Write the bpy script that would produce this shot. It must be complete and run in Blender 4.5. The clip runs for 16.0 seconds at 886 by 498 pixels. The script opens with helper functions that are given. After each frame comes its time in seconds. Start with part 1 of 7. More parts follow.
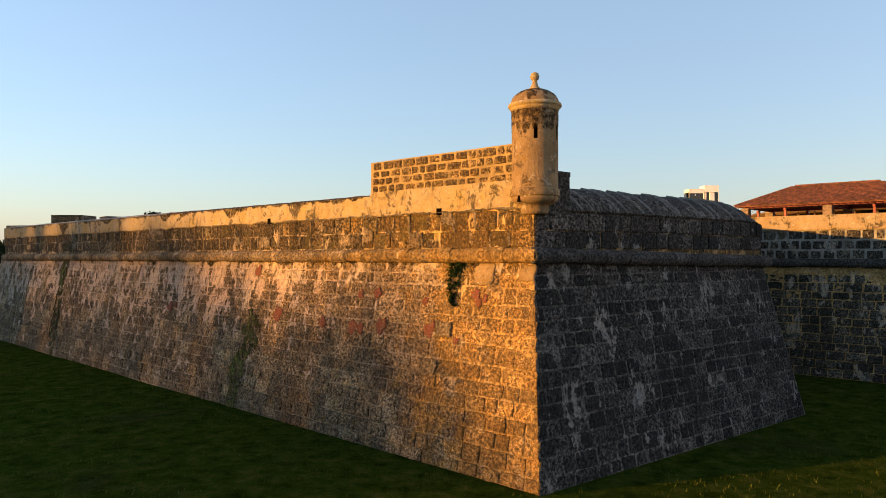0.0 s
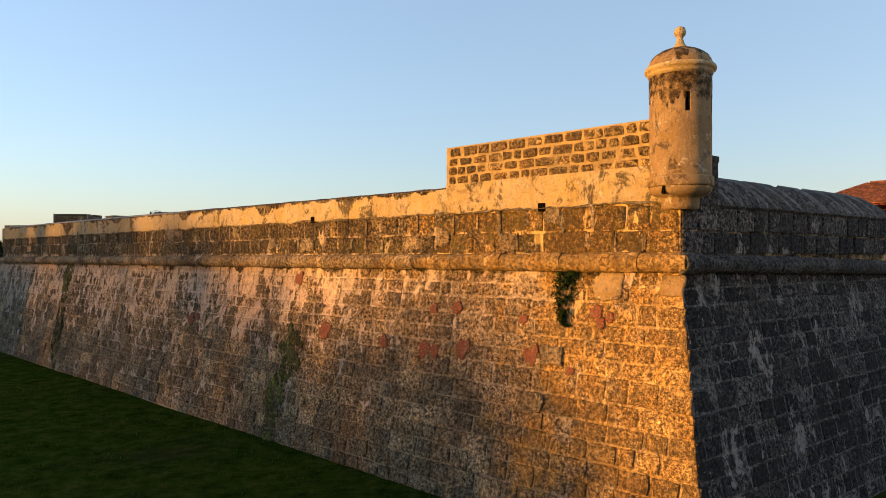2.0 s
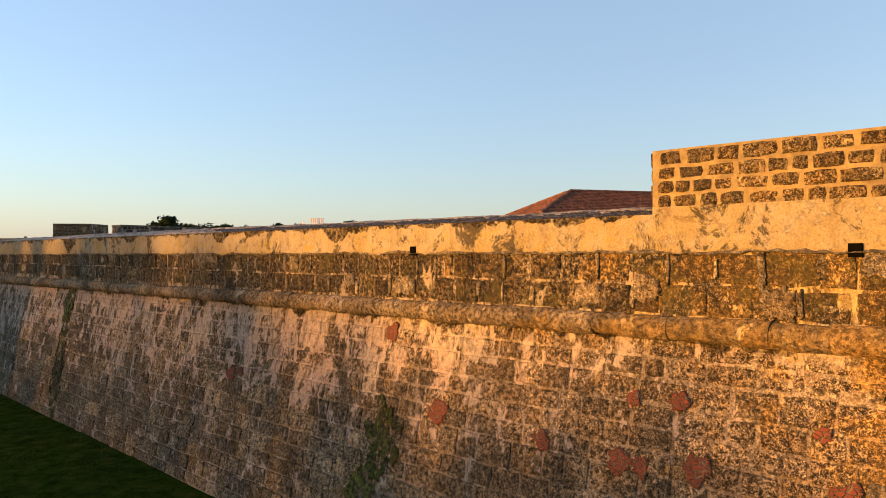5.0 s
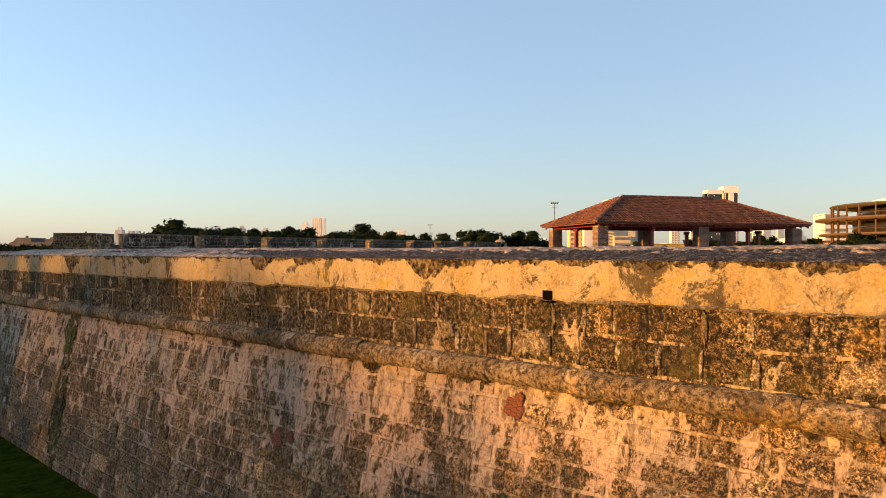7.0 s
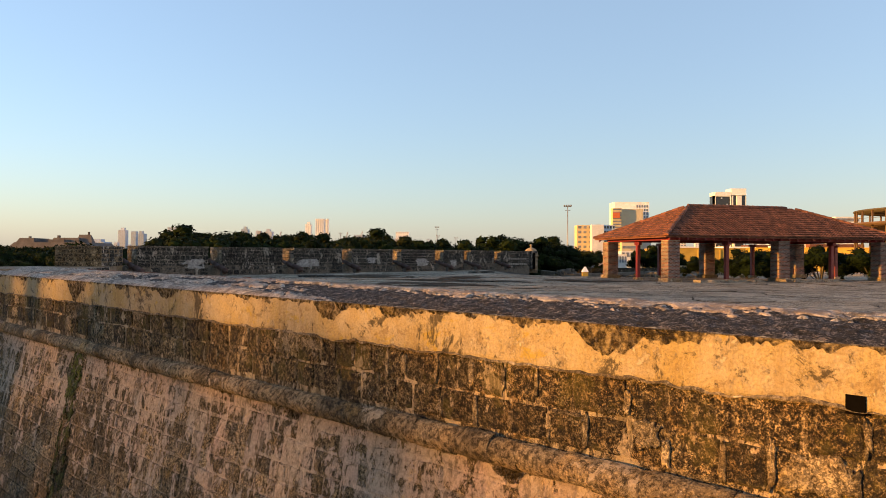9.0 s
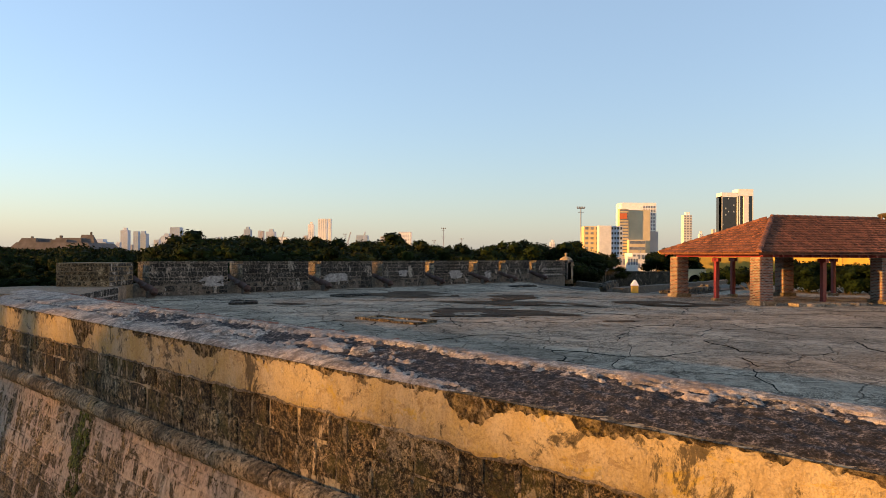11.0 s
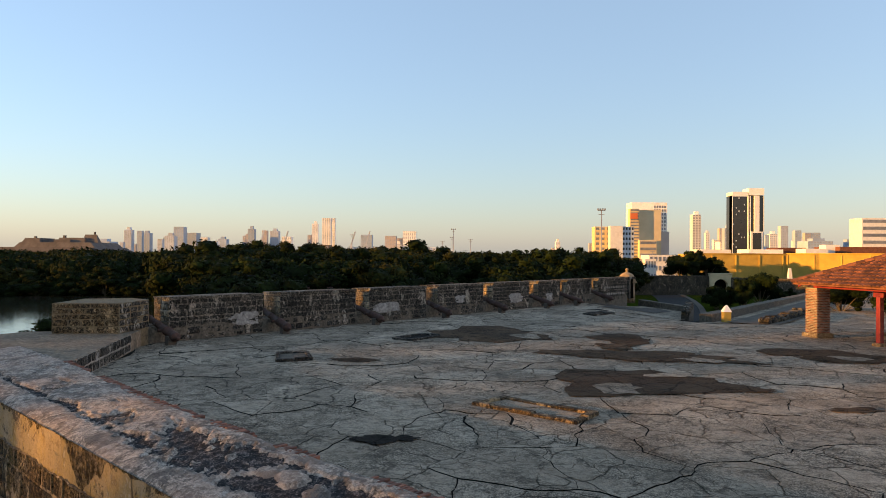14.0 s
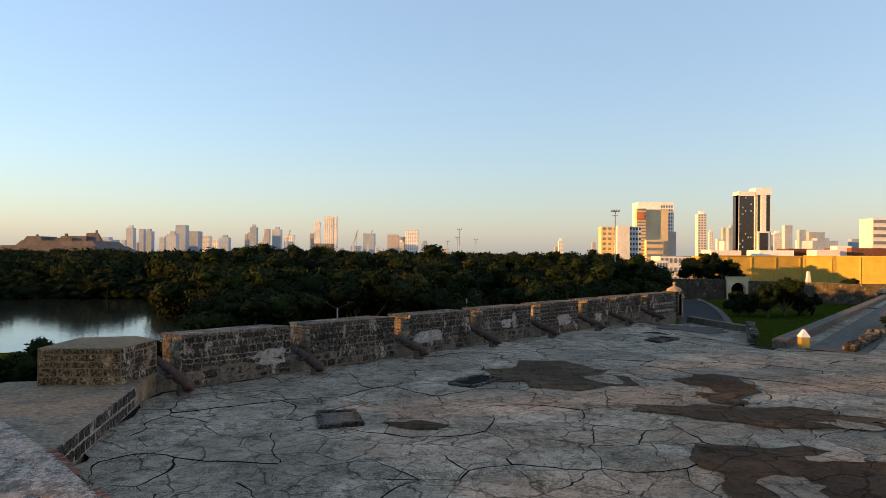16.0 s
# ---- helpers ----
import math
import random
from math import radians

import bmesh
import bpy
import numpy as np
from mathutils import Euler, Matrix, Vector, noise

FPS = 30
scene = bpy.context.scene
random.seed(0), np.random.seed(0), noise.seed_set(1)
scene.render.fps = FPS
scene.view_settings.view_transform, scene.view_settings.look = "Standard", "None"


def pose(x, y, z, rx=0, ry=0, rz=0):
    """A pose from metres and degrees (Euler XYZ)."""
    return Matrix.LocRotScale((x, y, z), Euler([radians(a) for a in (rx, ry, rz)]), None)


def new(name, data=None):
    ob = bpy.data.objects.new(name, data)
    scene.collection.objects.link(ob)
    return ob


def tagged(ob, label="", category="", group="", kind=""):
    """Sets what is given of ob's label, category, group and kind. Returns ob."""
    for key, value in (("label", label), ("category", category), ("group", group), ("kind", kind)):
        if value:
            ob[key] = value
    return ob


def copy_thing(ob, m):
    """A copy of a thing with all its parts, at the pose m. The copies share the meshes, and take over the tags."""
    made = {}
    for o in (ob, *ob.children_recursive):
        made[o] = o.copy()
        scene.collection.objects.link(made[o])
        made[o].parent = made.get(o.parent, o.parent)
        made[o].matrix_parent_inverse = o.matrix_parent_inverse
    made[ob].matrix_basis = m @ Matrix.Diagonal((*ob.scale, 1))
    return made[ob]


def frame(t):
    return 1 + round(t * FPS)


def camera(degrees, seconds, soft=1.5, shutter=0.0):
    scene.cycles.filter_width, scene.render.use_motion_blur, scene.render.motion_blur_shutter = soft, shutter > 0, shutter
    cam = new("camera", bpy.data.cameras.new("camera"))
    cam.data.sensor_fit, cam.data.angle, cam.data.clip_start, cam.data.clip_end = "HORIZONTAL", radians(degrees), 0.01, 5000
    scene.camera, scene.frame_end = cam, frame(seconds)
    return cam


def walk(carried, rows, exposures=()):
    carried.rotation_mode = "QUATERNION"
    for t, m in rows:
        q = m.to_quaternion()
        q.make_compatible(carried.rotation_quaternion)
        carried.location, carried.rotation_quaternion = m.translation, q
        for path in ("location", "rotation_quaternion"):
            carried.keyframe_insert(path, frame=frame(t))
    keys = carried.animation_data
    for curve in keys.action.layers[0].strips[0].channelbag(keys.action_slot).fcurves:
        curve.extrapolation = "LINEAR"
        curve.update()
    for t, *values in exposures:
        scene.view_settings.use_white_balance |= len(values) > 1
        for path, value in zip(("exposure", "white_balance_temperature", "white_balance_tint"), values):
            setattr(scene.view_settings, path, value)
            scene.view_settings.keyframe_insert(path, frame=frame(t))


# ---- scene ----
cam = camera(65.1, 16.0, soft=0.6)
METRES, EYE, TILT, LEAN, TURN = 50.0, 7.1, 0.45, 0.0, 0.0
ROWS = [
    (0.0, 0.0, 0.0, 0.0, -0.0, 0.0, -0.0),
    (0.5, -0.014, 0.0226, 0.0002, 0.0, 0.0, 0.01),
    (1.0, -0.0298, 0.0493, 0.0005, 0.02, 0.03, -0.0),
    (1.5, -0.0432, 0.0735, 0.0013, 0.06, 0.04, 0.0),
    (2.0, -0.059, 0.1011, 0.0025, 0.07, 0.05, -0.03),
    (2.5, -0.0727, 0.1256, 0.0051, 0.08, 0.08, -0.05),
    (3.0, -0.0872, 0.152, 0.009, 0.08, 0.11, -0.09),
    (3.5, -0.1017, 0.1786, 0.0134, 0.09, 0.08, -0.09),
    (4.0, -0.116, 0.2056, 0.0176, 0.12, 0.08, -0.1),
    (6.5, -0.1891, 0.3404, 0.0413, 0.24, -0.12, -0.04),
    (7.0, -0.2041, 0.3675, 0.0454, 0.28, -0.03, -0.14),
    (7.5, -0.219, 0.3947, 0.0499, 0.33, -0.01, -0.2),
    (8.0, -0.2338, 0.4222, 0.0546, 0.41, -0.01, -0.22),
    (8.5, -0.249, 0.4495, 0.0593, 0.45, 0.05, -0.3),
    (9.0, -0.2642, 0.4769, 0.0641, 0.48, 0.06, -0.32),
    (9.5, -0.2794, 0.5042, 0.0689, 0.52, 0.06, -0.36),
    (10.0, -0.2948, 0.5316, 0.0739, 0.55, 0.06, -0.36),
    (12.5, -0.3722, 0.6711, 0.0993, 0.74, 0.0, -0.37),
    (13.0, -0.3866, 0.6988, 0.1046, 0.78, -0.02, -0.34),
    (13.5, -0.4007, 0.7267, 0.1103, 0.83, -0.04, -0.34),
    (14.0, -0.4149, 0.7545, 0.1163, 0.86, -0.06, -0.34),
    (14.5, -0.429, 0.7831, 0.1223, 0.89, -0.09, -0.32),
    (15.0, -0.4431, 0.8117, 0.1283, 0.92, -0.13, -0.38),
    (15.5, -0.4568, 0.8407, 0.1341, 0.95, -0.15, -0.41),
    (16.0, -0.4707, 0.8695, 0.1402, 0.98, -0.2, -0.45),
]
walk(cam, [(t, pose(0, 0, EYE, TILT, LEAN, TURN) @ pose(METRES * x, METRES * y, METRES * z, 90 + pitch, roll, yaw)) for t, x, y, z, yaw, pitch, roll in ROWS],
     [(0.0, 1.2, 7120, 34), (16.0, 1.2, 7120, 34)])

# ---- light: low evening sun behind and to the side of the camera, clear sky ----
SUN_AZ = Vector((-0.96, -0.28, 0.0)).normalized()
SUN_EL = 6.0
sun_dir = SUN_AZ * math.cos(radians(SUN_EL)) + Vector((0, 0, math.sin(radians(SUN_EL))))
sun = new("sun", bpy.data.lights.new("sun", "SUN"))
sun.data.energy, sun.data.angle, sun.data.color = 4.9, radians(0.7), (1.0, 0.545, 0.11)
sun.rotation_euler = sun_dir.to_track_quat("Z", "Y").to_euler()

world = bpy.data.worlds.new("sky")
scene.world = world
world.use_nodes = True
_t = world.node_tree
_sky = _t.nodes.new("ShaderNodeTexSky")
_sky.sky_type, _sky.sun_disc = "NISHITA", False
_sky.sun_elevation, _sky.sun_rotation = radians(SUN_EL), -math.atan2(SUN_AZ.x, SUN_AZ.y)
_sky.air_density, _sky.dust_density, _sky.ozone_density = 1.213, 0.727, 3.5
_bg = [n for n in _t.nodes if n.type == "BACKGROUND"][0]
_bg.inputs["Strength"].default_value = 0.15
_haze = _t.nodes.new("ShaderNodeMix")                # even evening haze over the whole sky
_haze.data_type = "RGBA"
_haze.inputs[0].default_value = 0.216
_haze.inputs[7].default_value = (2.36, 4.05, 4.55, 1)
_t.links.new(_sky.outputs[0], _haze.inputs[6])
_t.links.new(_haze.outputs[2], _bg.inputs["Color"])
scene.view_settings.exposure = 1.2

# ---- materials ----
class Nodes:
    """A short way to write node materials."""

    def __init__(self, name):
        self.mat = bpy.data.materials.new(name)
        self.mat.use_nodes = True
        self.t = self.mat.node_tree
        self.bsdf = self.t.nodes["Principled BSDF"]
        self.geo = self.t.nodes.new("ShaderNodeNewGeometry")
        self.pos = self.geo.outputs["Position"]

    def put(self, sock, value):
        if isinstance(value, bpy.types.NodeSocket):
            self.t.links.new(value, sock)
        elif isinstance(value, tuple) and len(value) == 3 and sock.type == "RGBA":
            sock.default_value = (*value, 1)
        else:
            sock.default_value = value

    def node(self, kind, ins=None, **props):
        n = self.t.nodes.new(kind)
        for k, v in props.items():
            if k == "operation":
                n.operation = v
            elif k == "feature":
                n.feature = v
            elif k == "blend_type":
                n.blend_type = v
            elif k == "data_type":
                n.data_type = v
        for k, v in (ins or {}).items():
            self.put(n.inputs[k], v)
        return n

    def scaled(self, sx, sy, sz):
        return self.node("ShaderNodeVectorMath", {0: self.pos, 1: (sx, sy, sz)}, operation="MULTIPLY").outputs[0]

    def noise(self, scale, detail=4, rough=0.6, vec=None, warp=0.0):
        return self.node("ShaderNodeTexNoise", {"Vector": vec or self.pos, "Scale": scale, "Detail": detail, "Roughness": rough, "Distortion": warp}).outputs["Fac"]

    def voronoi(self, scale, feature="F1", vec=None, out="Distance"):
        return self.node("ShaderNodeTexVoronoi", {"Vector": vec or self.pos, "Scale": scale}, feature=feature).outputs[out]

    def math(self, op, a, b=0.0):
        return self.node("ShaderNodeMath", {0: a, 1: b}, operation=op).outputs[0]

    def ramp(self, fac, *stops):
        n = self.t.nodes.new("ShaderNodeValToRGB")
        el = n.color_ramp.elements
        while len(el) < len(stops):
            el.new(0.5)
        for e, (p, c) in zip(el, stops):
            e.position, e.color = p, (*c, 1) if isinstance(c, tuple) else (c, c, c, 1)
        self.t.links.new(fac, n.inputs["Fac"])
        return n.outputs["Color"]

    def mix(self, fac, a, b, blend="MIX"):
        n = self.t.nodes.new("ShaderNodeMix")
        n.data_type, n.blend_type = "RGBA", blend
        for i, v in ((0, fac), (6, a), (7, b)):
            self.put(n.inputs[i], v)
        return n.outputs[2]

    def rand(self):
        """One number for each piece, whether an object of its own or an island of a joined mesh."""
        o = self.t.nodes.new("ShaderNodeObjectInfo").outputs["Random"]
        return self.math("FRACT", self.math("ADD", o, self.geo.outputs["Random Per Island"]))

    def bump(self, height, strength, dist, normal=None):
        ins = {"Height": height, "Strength": strength, "Distance": dist}
        if normal:
            ins["Normal"] = normal
        return self.node("ShaderNodeBump", ins).outputs["Normal"]

    def done(self, color, rough=0.9, normal=None, metal=0.0, spec=0.3):
        self.put(self.bsdf.inputs["Base Color"], color)
        self.put(self.bsdf.inputs["Roughness"], rough)
        self.put(self.bsdf.inputs["Metallic"], metal)
        self.put(self.bsdf.inputs["Specular IOR Level"], spec)
        if normal:
            self.put(self.bsdf.inputs["Normal"], normal)
        return self.mat


def stone(name, dark, mid, light, pits=1.0, lime=0.0, lime_col=(0.62, 0.56, 0.46), mould=0.35, moss=0.0, warmth=1.0, vary=1.0, high=None, gold=None):
    """Porous reef stone: pits full of dirt, per-block tone, remains of limewash, dark growth. high: (z0, z1, gain)
    where the wash has lasted. gold: (from, to) along the long wall, where an ochre wash that also paints golden
    sunlight fades out.
    """
    n = Nodes(name)
    fine = n.noise(9.5, 8, 0.72)
    grain = n.noise(34.0, 4, 0.65)
    big = n.noise(0.55, 3, 0.6)
    speck = n.math("ADD", n.math("MULTIPLY", fine, 0.75), n.math("MULTIPLY", grain, 0.25))
    col = n.ramp(speck, (0.425, dark), (0.49, mid), (0.555, light))
    tone = n.ramp(n.rand(), *[(p, 0.95 + (v - 0.95) * vary) for p, v in ((0.0, 0.55), (0.5, 0.85), (0.85, 1.15), (1.0, 1.6))])
    col = n.mix(1.0, col, tone, "MULTIPLY")
    col = n.mix(1.0, col, n.ramp(big, (0.38, 0.72), (0.6, 1.2)), "MULTIPLY")
    warm = n.ramp(n.noise(1.6, 2), (0.4, (1.0, 0.97, 0.92)), (0.65, (1.0, 1 - 0.14 * warmth, 1 - 0.34 * warmth)))
    col = n.mix(1.0, col, warm, "MULTIPLY")
    bent = n.mix(0.06, n.pos, n.node("ShaderNodeTexNoise", {"Vector": n.pos, "Scale": 9.0, "Detail": 3.0}).outputs["Color"])
    worm = n.ramp(n.math("ABSOLUTE", n.math("SUBTRACT", n.noise(15.0, 4, 0.6, warp=1.4), 0.5)), (0.022, 1.0), (0.05, 0.0))
    worm = n.math("MULTIPLY", worm, n.ramp(n.noise(2.2, 4, 0.7), (0.34, 0.1), (0.46, 1.0)))
    hole = n.ramp(n.voronoi(18.0, "F1", bent), (0.22, 1.0), (0.36, 0.0))
    hole = n.math("MULTIPLY", hole, n.ramp(n.noise(1.9, 4, 0.7), (0.40, 0.2), (0.5, 1.0)))
    pit = n.math("MAXIMUM", worm, hole)
    col = n.mix(n.math("MULTIPLY", pit, min(1.0, 0.9 * pits)), col, tuple(0.15 * c for c in dark))
    grime = n.ramp(n.noise(0.9, 8, 0.75, n.scaled(1.0, 1.0, 0.7)), (0.5, 0.0), (0.6, 1.0))
    col = n.mix(n.math("MULTIPLY", grime, mould), col, (0.022, 0.018, 0.013))
    if lime:
        drip = n.math("ADD", n.math("MULTIPLY", n.noise(1.3, 9, 0.74, n.scaled(1.0, 1.0, 0.6), 0.3), 0.8), n.math("MULTIPLY", n.noise(4.5, 6, 0.7, n.scaled(1.0, 1.0, 0.55)), 0.2))
        if high:
            z = n.node("ShaderNodeSeparateXYZ", {0: n.pos}).outputs["Z"]
            lift = n.node("ShaderNodeMapRange", {"Value": z, "From Min": high[0], "From Max": high[1], "To Max": high[2]}).outputs["Result"]
            drip = n.math("ADD", drip, lift)
            along = n.node("ShaderNodeVectorMath", {0: n.pos, 1: (-0.729, 0.6845, 0.0)}, operation="DOT_PRODUCT").outputs["Value"]
            drip = n.math("ADD", drip, n.node("ShaderNodeMapRange", {"Value": along, "From Min": 16.5, "From Max": 33.0, "To Min": -0.10, "To Max": -0.005}).outputs["Result"])
        mask = n.ramp(drip, (0.6 - 0.12 * lime, 0.0), (0.618 - 0.12 * lime, 1.0))
        rim = n.ramp(drip, (0.58 - 0.12 * lime, 0.0), (0.6 - 0.12 * lime, 1.0))
        col = n.mix(n.math("MULTIPLY", rim, 0.5), col, tuple(0.9 * c for c in dark))
        wash = n.mix(1.0, lime_col, n.ramp(speck, (0.38, 0.6), (0.5, 0.95), (0.62, 1.15)), "MULTIPLY")
        wash = n.mix(1.0, wash, n.ramp(n.noise(0.7, 4, 0.65), (0.35, (0.92, 0.95, 0.92)), (0.65, (1.06, 0.96, 0.9))), "MULTIPLY")
        col = n.mix(n.math("MULTIPLY", mask, n.ramp(n.noise(7.0, 5, 0.7), (0.36, 0.25), (0.43, 1.0))), col, wash)
        streak = n.ramp(n.noise(1.6, 9, 0.76, n.scaled(2.4, 2.4, 0.6)), (0.53, 0.0), (0.585, 1.0))
        col = n.mix(n.math("MULTIPLY", streak, n.math("MULTIPLY", mask, 0.6)), col, tuple(1.1 * c for c in dark))
        pit = n.math("MULTIPLY", pit, n.ramp(mask, (0.0, 1.0), (1.0, 0.25)))
    if gold:
        along = n.node("ShaderNodeVectorMath", {0: n.pos, 1: (-0.729, 0.6845, 0.0)}, operation="DOT_PRODUCT").outputs["Value"]
        fade = n.node("ShaderNodeMapRange", {"Value": along, "From Min": 13.1 + gold[0], "From Max": 13.1 + gold[1], "To Min": 0.12, "To Max": -0.14}).outputs["Result"]
        # Golden sunlight near the corner is painted in, brighter and yellower with the ochre.
        ochre = n.ramp(n.math("ADD", n.noise(0.8, 7, 0.72), fade), (0.46, 0.0), (0.56, 1.0))
        col = n.mix(n.math("MULTIPLY", ochre, 0.9), col, n.mix(1.0, n.mix(0.12, col, (0.40, 0.30, 0.17)), (1.32, 1.12, 0.65), "MULTIPLY"))
    if moss:
        m = n.ramp(n.noise(0.9, 7, 0.75), (0.52, 0.0), (0.6, 1.0))
        col = n.mix(n.math("MULTIPLY", m, moss), col, (0.13, 0.105, 0.025))
    h = n.math("SUBTRACT", n.math("ADD", speck, n.math("MULTIPLY", big, 0.4)), n.math("MULTIPLY", pit, 0.7 * pits))
    return n.done(col, 0.95, n.bump(h, 1.0, 0.06))


STONE_LOW = stone("weathered_reef_stone", (0.075, 0.053, 0.03), (0.35, 0.255, 0.155), (0.60, 0.45, 0.28), 1.0, 0.4, (0.53, 0.41, 0.32), 0.35, vary=0.85, high=(2.2, 6.6, 0.10), gold=(1.0, 7.0))
# Copy for the unlit south face: its shade, besides mould, is in the colour.
STONE_SHADED = stone("mould_blackened_stone", (0.005, 0.0048, 0.0044), (0.042, 0.040, 0.0365), (0.16, 0.153, 0.142), 0.8, 0.3, (0.27, 0.262, 0.245), 0.55, warmth=0.2, vary=1.55)
STONE_OCHRE = stone("ochre_washed_stone", (0.085, 0.057, 0.025), (0.31, 0.22, 0.098), (0.47, 0.34, 0.155), 1.0, 0.4, (0.42, 0.31, 0.15), 0.25, vary=0.7)
STONE_UP = stone("parapet_reef_stone", (0.017, 0.012, 0.007), (0.13, 0.094, 0.05), (0.42, 0.315, 0.175), 1.0, 0.22, (0.47, 0.375, 0.25), 0.5, 0.45, vary=1.15, gold=(3.0, 17.0))
STONE_CORDON = stone("worn_cordon_stone", (0.06, 0.045, 0.028), (0.25, 0.19, 0.12), (0.44, 0.345, 0.225), 0.4, 0.3, (0.45, 0.36, 0.255), 0.55, vary=0.6, gold=(3.0, 16.0))
# Cordon stone again, with the shade of the unlit walls in its colour.
STONE_CORDON_SHADED = stone("dark_cordon_stone", (0.012, 0.0115, 0.011), (0.05, 0.048, 0.045), (0.13, 0.127, 0.12), 0.4, 0.0, (0.2, 0.2, 0.2), 0.4, warmth=0.2, vary=0.4)
GROWTH = stone("black_mould_crust", (0.008, 0.006, 0.004), (0.027, 0.019, 0.010), (0.10, 0.07, 0.035), 0.6, 0.3, (0.34, 0.25, 0.13), 0.4)


def tattered(mat, scale, lo, hi):
    """Breaks a crust up into ragged islands."""
    t = mat.node_tree
    n = t.nodes.new("ShaderNodeTexNoise")
    n.inputs["Scale"].default_value, n.inputs["Detail"].default_value, n.inputs["Roughness"].default_value = scale, 8.0, 0.74
    r = t.nodes.new("ShaderNodeMapRange")
    r.inputs["From Min"].default_value, r.inputs["From Max"].default_value = lo, hi
    t.links.new(t.nodes["Geometry"].outputs["Position"], n.inputs["Vector"])
    t.links.new(n.outputs["Fac"], r.inputs["Value"])
    t.links.new(r.outputs["Result"], t.nodes["Principled BSDF"].inputs["Alpha"])


tattered(GROWTH, 8.0, 0.36, 0.60)
MOTTLE = stone("mottled_mould", (0.012, 0.009, 0.006), (0.05, 0.034, 0.02), (0.14, 0.10, 0.055), 0.6, 0.2, (0.3, 0.22, 0.12), 0.4)
tattered(MOTTLE, 6.0, 0.42, 0.60)
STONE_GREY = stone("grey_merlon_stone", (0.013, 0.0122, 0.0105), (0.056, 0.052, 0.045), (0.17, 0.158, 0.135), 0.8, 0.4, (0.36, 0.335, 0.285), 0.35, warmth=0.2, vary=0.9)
STONE_BROWN = stone("brown_merlon_stone", (0.03, 0.022, 0.013), (0.13, 0.098, 0.058), (0.30, 0.23, 0.14), 0.8, 0.4, (0.36, 0.28, 0.17), 0.3, vary=0.8)
# Dark brown that also carries the shade lying on the city walls.
STONE_CITY = stone("brown_city_wall_stone", (0.03, 0.024, 0.017), (0.085, 0.07, 0.05), (0.16, 0.135, 0.10), 0.6, 0.3, (0.24, 0.20, 0.15), 0.5, warmth=0.6)
STONE_CURTAIN = stone("dark_curtain_stone", (0.012, 0.0105, 0.008), (0.075, 0.065, 0.05), (0.24, 0.21, 0.165), 0.8, 0.45, (0.36, 0.32, 0.26), 0.45, warmth=0.4, vary=1.3)
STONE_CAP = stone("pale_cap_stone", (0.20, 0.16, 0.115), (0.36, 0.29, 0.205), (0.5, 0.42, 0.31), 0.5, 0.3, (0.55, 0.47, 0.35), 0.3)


def mortar(name, a, b, mould=0.3):
    n = Nodes(name)
    col = n.ramp(n.noise(6, 6, 0.7), (0.3, a), (0.7, b))
    g = n.ramp(n.noise(1.1, 5, 0.7), (0.48, 0.0), (0.66, 1.0))
    col = n.mix(n.math("MULTIPLY", g, mould), col, (0.06, 0.052, 0.042))
    return n.done(col, 0.95, n.bump(n.noise(14, 6, 0.7), 0.8, 0.04))


MORTAR = stone("old_lime_mortar", (0.03, 0.022, 0.013), (0.20, 0.15, 0.088), (0.44, 0.345, 0.22), 0.8, 0.75, (0.47, 0.375, 0.25), 0.7, gold=(2.0, 16.0))
MORTAR_LOW = stone("pale_bedding_mortar", (0.15, 0.115, 0.078), (0.45, 0.35, 0.245), (0.60, 0.48, 0.35), 0.5, 0.6, (0.53, 0.41, 0.32), 0.35, high=(2.2, 6.6, 0.10), gold=(1.0, 7.0))
MORTAR_GREY = stone("grey_pointing", (0.03, 0.0275, 0.0235), (0.16, 0.148, 0.126), (0.33, 0.305, 0.26), 0.6, 0.4, (0.36, 0.335, 0.285), 0.5, warmth=0.3)
RENDER_GREY = mortar("grey_weathered_render", (0.03, 0.025, 0.019), (0.19, 0.16, 0.12), 0.7)
GRIT = mortar("gritty_brown_topping", (0.075, 0.054, 0.037), (0.33, 0.25, 0.17), 0.6)
DIRT = mortar("trodden_brown_dirt", (0.03, 0.025, 0.02), (0.12, 0.10, 0.08), 0.5)
# Joints of the unlit face, shade included in the grey.
MORTAR_SHADED = stone("weathered_grey_mortar", (0.02, 0.0193, 0.018), (0.14, 0.134, 0.122), (0.31, 0.30, 0.275), 0.6, 0.4, (0.26, 0.25, 0.23), 0.55, warmth=0.2)
MORTAR_OCHRE = mortar("ochre_pointing", (0.21, 0.145, 0.06), (0.40, 0.285, 0.13), 0.45)
MORTAR_BROWN = mortar("brown_pointing", (0.10, 0.074, 0.042), (0.25, 0.185, 0.105), 0.5)
MORTAR_PALE = mortar("pale_lime_pointing", (0.16, 0.15, 0.13), (0.36, 0.34, 0.30), 0.5)


